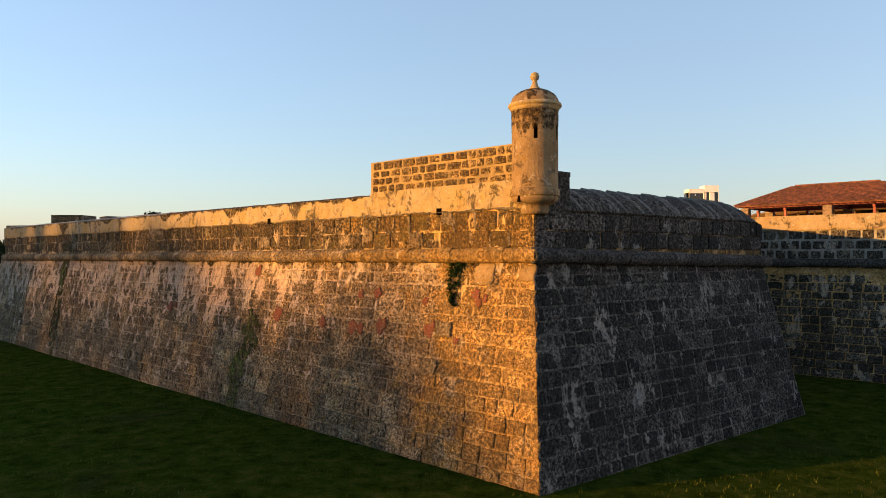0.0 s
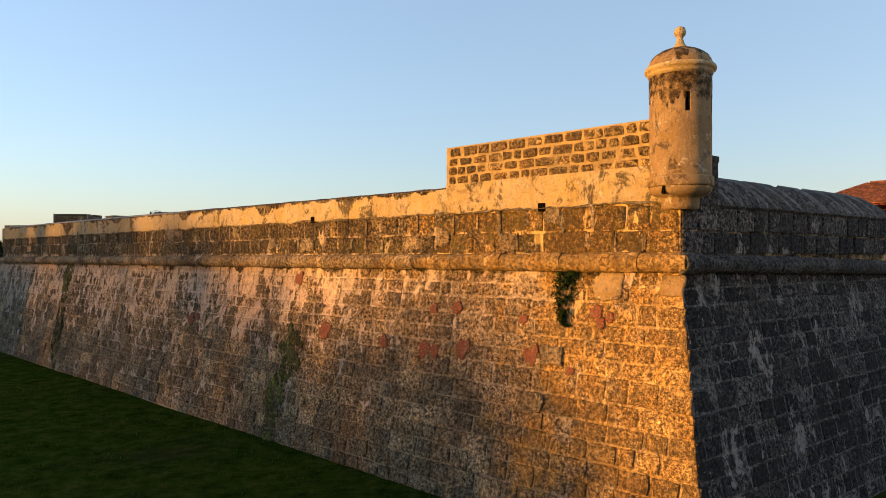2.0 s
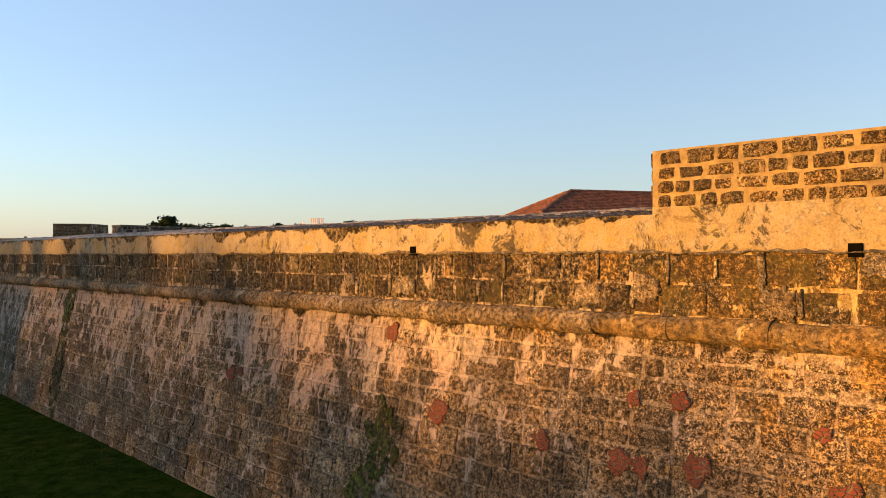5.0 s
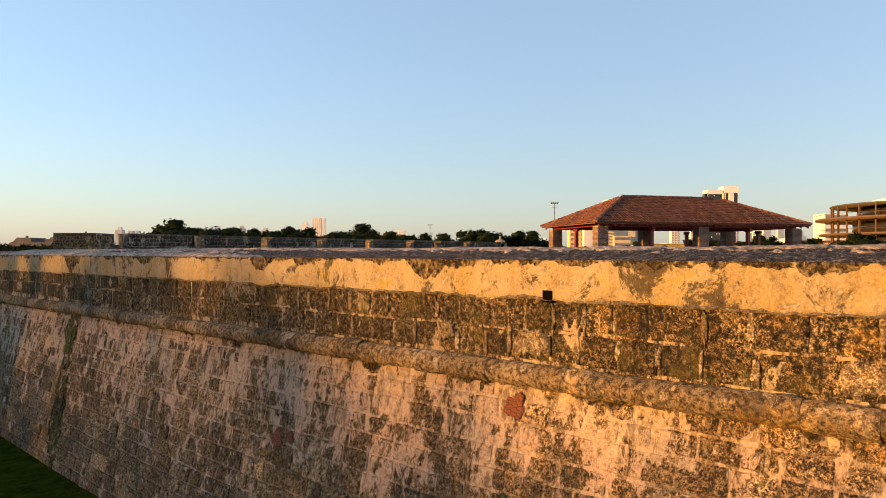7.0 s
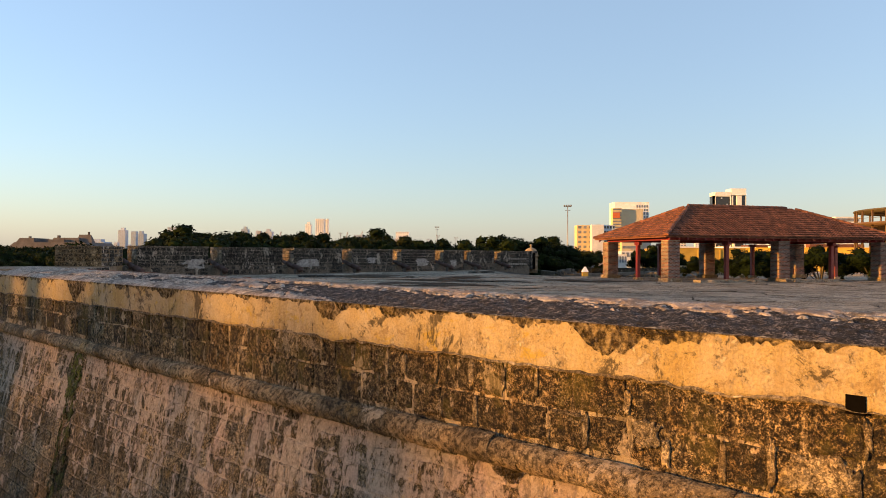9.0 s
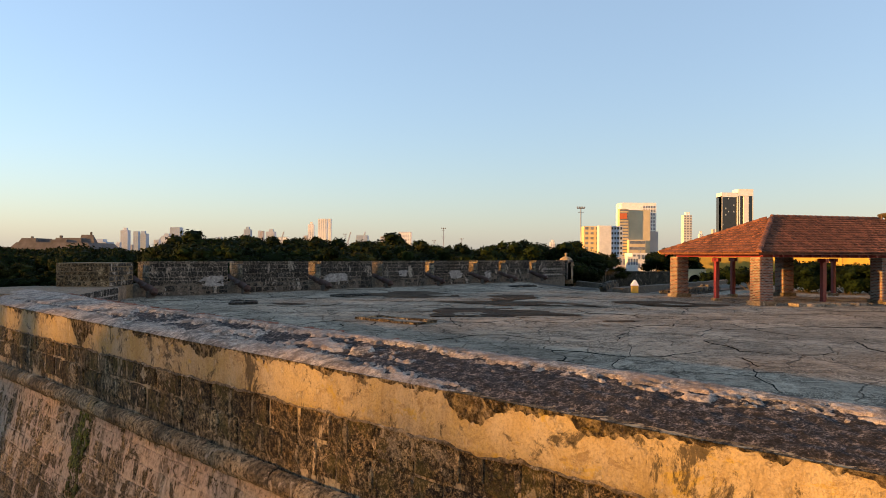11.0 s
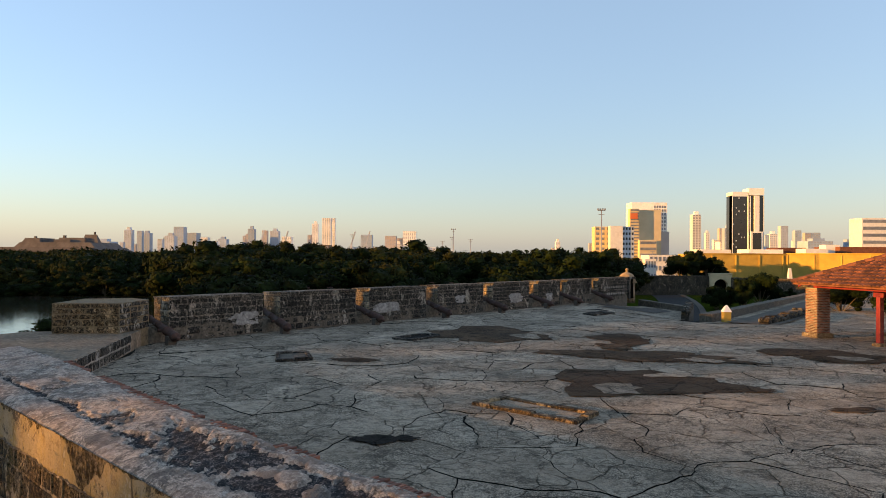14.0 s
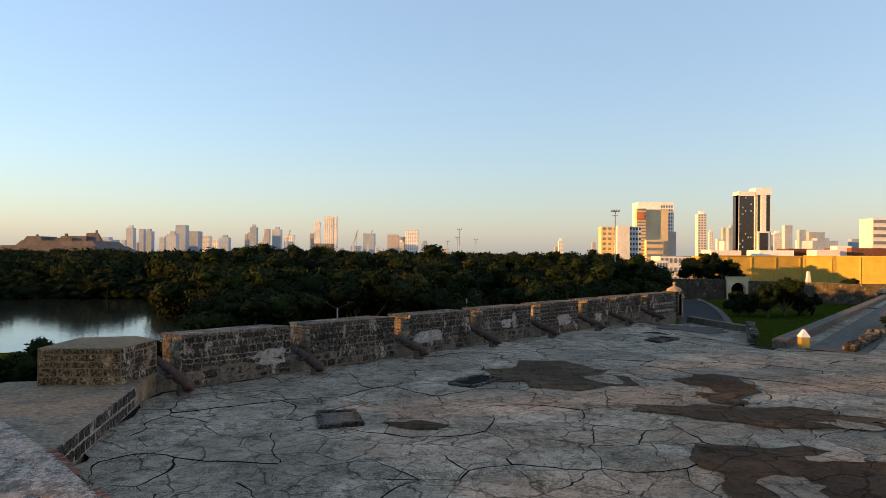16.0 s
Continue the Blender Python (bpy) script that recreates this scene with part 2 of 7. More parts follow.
def plaster(name, pale, ochre, grime=0.8, k=0.8):
    """Old ochre limewash: patches, runs, flakes down to the stone, black growth."""
    n = Nodes(name)
    col = n.ramp(n.noise(0.9, 7, 0.7, n.scaled(1, 1, 0.7), 0.4), (0.36, pale), (0.62, ochre))
    col = n.mix(1.0, col, n.ramp(n.noise(22, 7, 0.8), (0.38, 0.72), (0.5, 0.98), (0.62, 1.12)), "MULTIPLY")
    gold = n.ramp(n.noise(1.1, 8, 0.74, n.scaled(1, 1, 1.6), 0.5), (0.585, 0.0), (0.64, 1.0))
    col = n.mix(n.math("MULTIPLY", gold, 0.8), col, (ochre[0] * 1.1, ochre[1] * 1.05, ochre[2] * 0.35))
    rust = n.ramp(n.noise(2.3, 9, 0.8, n.scaled(1, 1, 1.5), 0.4), (0.54, 0.0), (0.62, 1.0))
    col = n.mix(n.math("MULTIPLY", rust, 0.6), col, (0.16, 0.10, 0.045))
    flake = n.ramp(n.noise(3.2, 8, 0.8), (0.57, 0.0), (0.60, 1.0))
    col = n.mix(n.math("MULTIPLY", flake, 0.7), col, (0.50, 0.42, 0.30))
    bare = n.ramp(n.noise(1.7, 8, 0.78, warp=0.3), (0.635, 0.0), (0.66, 1.0))
    stone_col = n.ramp(n.noise(15, 6, 0.75), (0.4, (0.05, 0.036, 0.02)), (0.6, (0.25, 0.185, 0.105)))
    col = n.mix(bare, col, stone_col)
    run = n.ramp(n.noise(1.0, 8, 0.72, n.scaled(3.0, 3.0, 0.6)), (0.5, 0.0), (0.62, 1.0))
    col = n.mix(n.math("MULTIPLY", run, 0.35), col, (0.22, 0.15, 0.07))
    black = n.ramp(n.noise(k, 9, 0.8, n.scaled(1.2, 1.2, 1.0), 0.5), (0.54, 0.0), (0.585, 1.0))
    col = n.mix(n.math("MULTIPLY", black, grime), col, (0.03, 0.024, 0.016))
    spots = n.ramp(n.voronoi(9.0), (0.08, 1.0), (0.16, 0.0))
    col = n.mix(n.math("MULTIPLY", spots, 0.2), col, (0.12, 0.085, 0.05))
    h = n.math("SUBTRACT", n.math("ADD", n.noise(16, 6, 0.7), n.math("MULTIPLY", flake, 0.4)), bare)
    return n.done(col, 0.92, n.bump(h, 0.8, 0.05))


PLASTER = plaster("ochre_limewash", (0.375, 0.305, 0.205), (0.34, 0.245, 0.10), 0.85)
PLASTER_PALE = plaster("cream_limewash", (0.33, 0.265, 0.18), (0.29, 0.205, 0.11), 0.85)


def rubble_brick(name):
    n = Nodes(name)
    cell = n.node("ShaderNodeTexVoronoi", {"Vector": n.scaled(7.0, 7.0, 11.0), "Scale": 1.0})
    edge = n.voronoi(1.0, "DISTANCE_TO_EDGE", n.scaled(7.0, 7.0, 11.0))
    col = n.mix(n.noise(30, 4, 0.7), (0.17, 0.038, 0.02), (0.30, 0.085, 0.045))
    col = n.mix(n.math("MULTIPLY", cell.outputs["Color"], 0.5), col, (0.14, 0.05, 0.035))
    col = n.mix(n.ramp(edge, (0.04, 1.0), (0.1, 0.0)), col, (0.19, 0.12, 0.075))
    h = n.math("ADD", n.ramp(edge, (0.02, 0.0), (0.12, 1.0)), n.noise(25, 5, 0.7))
    return n.done(col, 0.95, n.bump(h, 1.0, 0.04))


RUBBLE = rubble_brick("red_brick_rubble")
LIME = stone("old_lime_render", (0.16, 0.135, 0.105), (0.32, 0.275, 0.22), (0.46, 0.40, 0.32), 0.5, 0.3, (0.44, 0.39, 0.32), 0.25)

LIME_WARM = stone("warm_lime_remains", (0.10, 0.075, 0.045), (0.36, 0.285, 0.185), (0.52, 0.425, 0.29), 0.7, 0.2, (0.46, 0.37, 0.25), 0.4)


def coping(name, dark):
    """Lime topping of the parapet: rough and black with lichen (dark 1), or a worn pale crust with grey stains (dark 0)."""
    n = Nodes(name)
    sp = n.math("ADD", n.math("MULTIPLY", n.noise(6.5, 10, 0.8), 0.6), n.math("MULTIPLY", n.noise(30, 5, 0.75), 0.4))
    if dark:
        col = n.ramp(sp, (0.445, (0.006, 0.0054, 0.0052)), (0.515, (0.03, 0.0255, 0.0235)), (0.585, (0.24, 0.20, 0.18)))
        grit = n.ramp(n.voronoi(11.0), (0.12, 1.0), (0.2, 0.0))
        col = n.mix(n.math("MULTIPLY", grit, 0.35), col, (0.22, 0.185, 0.16))
    else:
        col = n.ramp(sp, (0.42, (0.075, 0.064, 0.052)), (0.49, (0.27, 0.232, 0.19)), (0.57, (0.52, 0.45, 0.375)))
        l = n.ramp(n.noise(1.9, 9, 0.82, warp=0.6), (0.485, 0.0), (0.545, 1.0))
        col = n.mix(n.math("MULTIPLY", l, 0.72), col, (0.045, 0.041, 0.038))
        p = n.ramp(n.noise(0.5, 6, 0.7), (0.46, 0.0), (0.6, 1.0))
        col = n.mix(n.math("MULTIPLY", p, 0.4), col, (0.33, 0.235, 0.18))
    h = n.math("ADD", sp, n.math("MULTIPLY", n.noise(2.0, 5, 0.7), 0.6))
    return n.done(col, 0.95, n.bump(h, 1.0, 0.06 if dark else 0.03))


COPING = coping("lichen_topping", 1.0)
CRUST = coping("pale_lime_crust", 0.0)


def concrete(name, a, b, stain):
    n = Nodes(name)
    sp = n.math("ADD", n.math("ADD", n.math("MULTIPLY", n.noise(3.5, 8, 0.8), 0.35), n.math("MULTIPLY", n.noise(13, 8, 0.8), 0.4)), n.math("MULTIPLY", n.noise(45, 5, 0.8), 0.35))
    col = n.ramp(sp, (0.475, a), (0.54, tuple(0.45 * p + 0.55 * q for p, q in zip(a, b))), (0.595, b))
    tone = n.ramp(n.rand(), (0.0, 0.8), (1.0, 1.16))
    col = n.mix(1.0, col, tone, "MULTIPLY")
    s = n.ramp(n.noise(0.22, 9, 0.75, warp=0.6), (0.45, 0.0), (0.58, 1.0))
    col = n.mix(n.math("MULTIPLY", s, 0.6), col, stain)
    d = n.ramp(n.noise(1.5, 9, 0.82, warp=0.5), (0.53, 0.0), (0.575, 1.0))
    col = n.mix(n.math("MULTIPLY", d, 0.62), col, tuple(0.35 * c for c in a))
    zone = n.ramp(n.noise(0.45, 6, 0.72, warp=0.4), (0.45, 0.0), (0.56, 1.0))
    speck = n.ramp(n.noise(26, 6, 0.8), (0.47, 1.0), (0.53, 0.0))
    col = n.mix(n.math("MULTIPLY", n.math("MULTIPLY", zone, speck), 0.75), col, tuple(0.35 * c for c in a))
    crack = n.ramp(n.voronoi(0.85, "DISTANCE_TO_EDGE", n.mix(0.35, n.pos, n.node("ShaderNodeTexNoise", {"Vector": n.pos, "Scale": 1.3, "Detail": 5.0}).outputs["Color"])), (0.0, 1.0), (0.014, 0.0))
    crack = n.math("MULTIPLY", crack, n.ramp(n.noise(0.5, 3), (0.38, 0.0), (0.48, 1.0)))
    hair = n.ramp(n.voronoi(2.3, "DISTANCE_TO_EDGE", n.mix(0.2, n.pos, n.node("ShaderNodeTexNoise", {"Vector": n.pos, "Scale": 2.6, "Detail": 5.0}).outputs["Color"])), (0.0, 1.0), (0.02, 0.0))
    hair = n.math("MULTIPLY", hair, n.ramp(n.noise(0.7, 4), (0.5, 0.0), (0.58, 0.8)))
    crack = n.math("MAXIMUM", crack, hair)
    col = n.mix(n.math("MULTIPLY", crack, 0.85), col, tuple(0.2 * c for c in a))
    h = n.math("SUBTRACT", n.math("ADD", sp, n.math("MULTIPLY", n.noise(1.2, 3), 0.6)), crack)
    return n.done(col, n.ramp(s, (0.0, 0.9), (1.0, 0.75)), n.bump(h, 1.0, 0.05), spec=0.03)


CONCRETE = concrete("cracked_lime_concrete", (0.15, 0.125, 0.095), (0.49, 0.405, 0.305), (0.23, 0.18, 0.13))
SCREED = concrete("bare_dark_screed", (0.042, 0.027, 0.016), (0.135, 0.088, 0.055), (0.06, 0.039, 0.025))
CRACK = concrete("dirt_in_cracks", (0.015, 0.013, 0.011), (0.035, 0.03, 0.025), (0.018, 0.016, 0.014))


def plain(name, col, rough=0.6, var=0.25, scale=6.0, bump=0.25, metal=0.0, dirt=0.3, spec=0.4, spread=0.15):
    n = Nodes(name)
    lo, hi = tuple(c * (1 - var) for c in col), tuple(min(1, c * (1 + var)) for c in col)
    c = n.ramp(n.noise(scale, 5, 0.65), (0.3, lo), (0.7, hi))
    c = n.mix(1.0, c, n.ramp(n.rand(), (0.0, 1 - spread), (1.0, 1 + spread)), "MULTIPLY")
    g = n.ramp(n.noise(scale * 0.2, 4, 0.7), (0.5, 0.0), (0.7, 1.0))
    c = n.mix(n.math("MULTIPLY", g, dirt), c, tuple(x * 0.4 for x in col))
    return n.done(c, rough, n.bump(n.noise(scale * 5, 4), bump, 0.02), metal, spec)


BRICK_MIX = plain("variegated_clay_brick", (0.20, 0.085, 0.055), 0.9, 0.4, 14, spread=0.7)
BRICK_OLD = plain("worn_dusty_brick", (0.17, 0.075, 0.05), 0.9, 0.4, 12, spread=0.45, dirt=0.5)
HALL = plain("brown_hall_render", (0.11, 0.07, 0.05), 0.9, 0.2, 0.2, 0.0)
TILE = plain("clay_roof_tile", (0.15, 0.055, 0.027), 0.85, 0.5, 4, dirt=0.65, spread=0.5)
MOSS = stone("mossy_damp_stone", (0.018, 0.022, 0.005), (0.085, 0.105, 0.018), (0.20, 0.22, 0.045), 0.8, 0.3, (0.2, 0.19, 0.07), 0.4)
tattered(MOSS, 2.6, 0.45, 0.53)
REDWOOD = plain("dark_red_painted_timber", (0.19, 0.018, 0.014), 0.5, 0.2, 8)
IRON = plain("rusty_cast_iron", (0.065, 0.033, 0.024), 0.75, 0.4, 7, 0.5, 0.25)
WOOD = plain("grey_old_timber", (0.09, 0.075, 0.06), 0.85, 0.3, 8)
YELLOW = plain("yellow_limewash", (0.50, 0.325, 0.06), 0.85, 0.12, 0.4, dirt=0.35)
YELLOW_PALE = plain("pale_yellow_render", (0.54, 0.43, 0.25), 0.85, 0.15, 0.3, dirt=0.25)
WHITE = plain("white_render", (0.74, 0.72, 0.68), 0.8, 0.08, 0.5, dirt=0.2)
# Far renders: the distance haze is mixed into these pale, bluish colours.
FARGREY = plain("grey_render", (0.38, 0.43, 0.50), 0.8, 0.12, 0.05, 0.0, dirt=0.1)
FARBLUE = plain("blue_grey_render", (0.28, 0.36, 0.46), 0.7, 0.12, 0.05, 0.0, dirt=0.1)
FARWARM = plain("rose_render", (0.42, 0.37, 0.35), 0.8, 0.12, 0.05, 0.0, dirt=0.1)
BEIGE = plain("beige_render", (0.52, 0.43, 0.28), 0.8, 0.1, 0.1, 0.0, dirt=0.15)
RIB = mortar("pale_lime_ribs", (0.04, 0.039, 0.036), (0.19, 0.183, 0.17), 0.6)
RIB_PALE = mortar("pale_grey_plaster", (0.10, 0.096, 0.088), (0.40, 0.385, 0.355), 0.4)
GLASSDARK = plain("dark_window_glass", (0.022, 0.02, 0.02), 0.15, 0.2, 0.3, 0.0, spec=0.6)
# Far panes, lightened in colour to paint the haze before them.
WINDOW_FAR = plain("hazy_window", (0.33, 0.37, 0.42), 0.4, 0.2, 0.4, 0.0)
WINDOW = plain("shaded_window", (0.17, 0.19, 0.22), 0.3, 0.3, 0.4, 0.0)
ORANGE = plain("orange_panel", (0.55, 0.13, 0.04), 0.7, 0.1)
ASPHALT = plain("asphalt", (0.04, 0.039, 0.038), 0.95, 0.25, 2, spec=0.05)
PAVING = plain("pale_paving", (0.10, 0.088, 0.072), 0.95, 0.3, 2, spec=0.1)
STEEL = plain("galvanised_steel", (0.32, 0.32, 0.31), 0.5, 0.15, 4, 0.1, 0.6)
# Near-black colour that paints the darkness inside openings.
DARK = plain("dark_recess", (0.004, 0.0035, 0.003), 0.9, 0.2, spec=0.0)
BARK = plain("bark", (0.10, 0.075, 0.05), 0.95, 0.35, 8, 0.6)
FORT = plain("hazy_fort_stone", (0.09, 0.08, 0.076), 0.95, 0.3, 0.1, 0.0, dirt=0.4)
TURRET = plaster("stained_turret_plaster", (0.29, 0.205, 0.115), (0.19, 0.12, 0.052), 0.7, 1.5)
ROCK = plain("fort_stone", (0.15, 0.115, 0.085), 0.95, 0.3, 0.15, 0.0, dirt=0.4)


def leaf(name, a, b):
    n = Nodes(name)
    col = n.ramp(n.noise(0.35, 4, 0.7), (0.35, a), (0.68, b))
    col = n.mix(1.0, col, n.ramp(n.geo.outputs["Random Per Island"], (0.0, 0.55), (1.0, 1.5)), "MULTIPLY")
    return n.done(col, 0.8, spec=0.06)


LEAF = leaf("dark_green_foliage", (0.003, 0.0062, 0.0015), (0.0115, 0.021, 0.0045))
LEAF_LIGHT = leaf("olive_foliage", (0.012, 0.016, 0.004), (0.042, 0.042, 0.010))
BLADES = leaf("grass_blades", (0.014, 0.027, 0.0025), (0.058, 0.07, 0.0105))
IVY = leaf("creeper_leaves", (0.006, 0.014, 0.004), (0.022, 0.038, 0.009))


def grass(name):
    n = Nodes(name)
    col = n.ramp(n.noise(1.2, 7, 0.75), (0.34, (0.008, 0.016, 0.0013)), (0.52, (0.026, 0.043, 0.005)), (0.7, (0.066, 0.062, 0.014)))
    d = n.ramp(n.noise(0.12, 5, 0.7), (0.55, 0.0), (0.7, 1.0))
    col = n.mix(n.math("MULTIPLY", d, 0.5), col, (0.035, 0.027, 0.014))
    return n.done(col, 0.95, n.bump(n.noise(25, 5, 0.8), 0.8, 0.08), spec=0.0)


GRASS = grass("rough_grass")


def water(name):
    n = Nodes(name)
    return n.done((0.012, 0.018, 0.016), 0.06, n.bump(n.noise(0.9, 4, 0.6), 0.15, 0.08), spec=0.5)


WATER = water("still_lagoon_water")

# ---- building helpers ----
def mesh_of(name, verts, faces, mat, smooth=False):
    me = bpy.data.meshes.new(name)
    me.from_pydata([tuple(v) for v in verts], [], faces)
    me.materials.append(mat)
    if smooth:
        me.polygons.foreach_set("use_smooth", [True] * len(me.polygons))
    me.update()
    return me


def bm_mesh(name, bm, mat, smooth=False):
    me = bpy.data.meshes.new(name)
    bmesh.ops.recalc_face_normals(bm, faces=bm.faces)
    bm.to_mesh(me)
    bm.free()
    me.materials.append(mat)
    if smooth:
        me.polygons.foreach_set("use_smooth", [True] * len(me.polygons))
    return me


def thing(name, label, category, at=None, group="", kind=""):
    ob = new(name)
    ob.empty_display_size = 0.3
    if at is not None:
        ob.matrix_basis = at if isinstance(at, Matrix) else Matrix.Translation(at)
    return tagged(ob, label, category, group, kind)


def part(name, data, material=None, parent=None, label="", m=None):
    """A mesh (or a bmesh) as one object under a thing or a part."""
    if isinstance(data, bmesh.types.BMesh):
        data = bm_mesh(name, data, material)
    ob = new(name, data)
    ob.parent = parent
    if m is not None:
        ob.matrix_basis = m
    return tagged(ob, label) if label else ob


def box(bm, x0, x1, y0, y1, z0, z1, bevel=0.0, m=None):
    r = bmesh.ops.create_cube(bm, size=1.0)
    vs = r["verts"]
    for v in vs:
        v.co = Vector((x0 + (v.co.x + 0.5) * (x1 - x0), y0 + (v.co.y + 0.5) * (y1 - y0), z0 + (v.co.z + 0.5) * (z1 - z0)))
    if bevel:
        es = list({e for v in vs for e in v.link_edges})
        g = bmesh.ops.bevel(bm, geom=es, offset=bevel, segments=2, affect="EDGES", profile=0.6)
        vs = list({v for f in g["faces"] for v in f.verts} | {v for v in vs if v.is_valid})
    if m is not None:
        bmesh.ops.transform(bm, matrix=m, verts=vs)
    return vs


def new_box(*a, **k):
    bm = bmesh.new()
    box(bm, *a, **k)
    return bm


def lathe(profile, segs=32, cap=True):
    """A turned shape from (radius, height) pairs."""
    vs, fs = [], []
    for r, z in profile:
        for i in range(segs):
            a = 2 * math.pi * i / segs
            vs.append((r * math.cos(a), r * math.sin(a), z))
    for k in range(len(profile) - 1):
        for i in range(segs):
            j = (i + 1) % segs
            fs.append((k * segs + i, k * segs + j, (k + 1) * segs + j, (k + 1) * segs + i))
    if cap:
        fs.append(tuple(range(segs))[::-1])
        fs.append(tuple((len(profile) - 1) * segs + i for i in range(segs)))
    return vs, fs


def frame_of(origin, u, out, up=(0, 0, 1)):
    """A matrix: x along u, y outward, z up."""
    m = Matrix.Identity(4)
    for c, v in enumerate((Vector(u), Vector(out), Vector(up))):
        for r in range(3):
            m[r][c] = v[r]
    for r in range(3):
        m[r][3] = origin[r]
    return m


def prism(verts2d, z0, z1):
    """An upright block over a plan outline (anticlockwise); z0, z1: numbers or lists."""
    n = len(verts2d)
    lo = z0 if isinstance(z0, (list, tuple)) else [z0] * n
    hi = z1 if isinstance(z1, (list, tuple)) else [z1] * n
    vs = [(x, y, z) for (x, y), z in zip(verts2d, lo)] + [(x, y, z) for (x, y), z in zip(verts2d, hi)]
    fs = [tuple(range(n))[::-1], tuple(range(n, 2 * n))]
    fs += [(i, (i + 1) % n, n + (i + 1) % n, n + i) for i in range(n)]
    return vs, fs


# One worn stone: back ring, front ring, set-in ring and a middle; x, z: its face, y: outward.
def stone_points(w, h, d, rnd, rough=0.02, round_=0.03):
    ring, front, inset = [], [], []
    base = [(-.5, -.5), (0, -.5), (.5, -.5), (.5, 0), (.5, .5), (0, .5), (-.5, .5), (-.5, 0)]
    for k, (a, b) in enumerate(base):
        corner = 0.012 if k % 2 == 0 else 0.0
        x = a * w - math.copysign(corner, a) * (a != 0) + rnd.uniform(-1.4, 0.8) * rough * (1 if a > 0 else -1)
        z = b * h - math.copysign(corner, b) * (b != 0) + rnd.uniform(-rough, rough)
        ring.append((x, -0.06, z))
        front.append((x, d - round_ * 0.8 + rnd.uniform(-.006, .004), z))
        s = max(0.55, 1 - 2 * round_ / min(w, h) - rnd.uniform(0, 0.05))
        inset.append((x * s, d + rnd.uniform(-.012, .01), z * s))
    return ring + front + inset + [(rnd.uniform(-.1, .1) * w, d + rnd.uniform(-.02, .02), rnd.uniform(-.1, .1) * h)]


STONE_FACES = [f[::-1] for f in ([(i, (i + 1) % 8, 8 + (i + 1) % 8, 8 + i) for i in range(8)] + [(8 + i, 8 + (i + 1) % 8, 16 + (i + 1) % 8, 16 + i) for i in range(8)] + [(16 + i, 16 + (i + 1) % 8, 24) for i in range(8)])]
_variants = {}


def stone_mesh(mat, k, w, h, d, round_=0.03):
    """Shared stones in a few sizes, so that pieces need only be placed."""
    key = (mat.name, k, round(w, 1), round(h, 2), d, round_)
    if key not in _variants:
        rnd = random.Random(str(key))
        _variants[key] = mesh_of("stone", stone_points(round(w, 1), round(h, 2), d, rnd, round_=round_), STONE_FACES, mat)
    return _variants[key]


def coursed(length, rows, wide, rnd, start=0.0, ends=None):
    """Stones of a coursed wall: (x, z, w, h). rows: heights of the bed joints from below. ends: (x0, x1) as functions of z."""
    out = []
    for r in range(len(rows) - 1):
        z0, z1 = rows[r], rows[r + 1]
        a, b = (ends(0.5 * (z0 + z1)) if ends else (start, length))
        x = a - (rnd.uniform(0.1, 0.5) * wide[0] if r % 2 else 0)
        while x < b - 0.05:
            w = rnd.uniform(*wide)
            if x < a:
                w -= a - x
                x = a
            w = min(w, b - x)
            if b - x - w < 0.3:
                w = b - x
            if w > 0.12:
                k = 0.1 * (z1 - z0)
                a0 = k * noise.noise(Vector((x * 0.35, z0 * 7, 1))) * (r > 0)
                a1 = k * noise.noise(Vector((x * 0.35, z1 * 7, 1))) * (r < len(rows) - 2)
                out.append((x + w / 2, 0.5 * (z0 + a0 + z1 + a1), w, z1 + a1 - z0 - a0))
            x += w
    return out


def lay(parent, m, stones, mat, near, rnd, depth=0.05, joint=0.025, name="stone", single=300, round_=0.03, skip=None):
    """Lays stones on a wall face with frame m: those that near(x, z) picks are parts, the rest is one joined part."""
    vs, fs, count = [], [], 0
    for x, z, w, h in stones:
        if skip and skip(x, z, w, h):
            continue
        d = depth + rnd.uniform(-0.02, 0.02)
        if near(x, z) and count < single:
            me = stone_mesh(mat, rnd.randrange(3), max(0.1, w - joint), max(0.06, h - joint), depth, round_)
            ob = new(name, me)
            ob.parent = parent
            sx = (w - joint) / max(0.1, round(w - joint, 1))
            ob.matrix_basis = m @ Matrix.Translation((x, d - depth, z)) @ Matrix.Diagonal((sx, 1, 1, 1))
            count += 1
        else:
            o = len(vs)
            pts = stone_points(max(0.08, w - joint), max(0.06, h - joint), d, rnd, round_=round_)
            vs += [m @ Vector((x + p[0], p[1], z + p[2])) for p in pts]
            fs += [tuple(o + i for i in f) for f in STONE_FACES]
    if vs:
        ob = part(name + "work", mesh_of(name + "work", vs, fs, mat), parent=parent)
        tagged(ob, kind="stuff")


# ---- plan of the bastion: ground 0, terrace 8.9 ----
FLOOR = 8.9
C0 = Vector((2.91, 22.23, 0))                      # salient corner
UA, NA = Vector((-0.729, 0.6845, 0)), Vector((-0.6845, -0.729, 0))
UB, NB = Vector((0.784, 0.621, 0)), Vector((0.621, -0.784, 0))
LEN_A, LEN_B = 57.0, 14.5
BATTER = 0.205
CORDON = 7.08
TOP_A, TOP_IN = 9.42, 9.66
THICK = 2.25


def on_a(s, out=0.0, z=0.0):
    return C0 + UA * s + NA * out + Vector((0, 0, z))


def on_b(s, out=0.0, z=0.0):
    return C0 + UB * s + NB * out + Vector((0, 0, z))


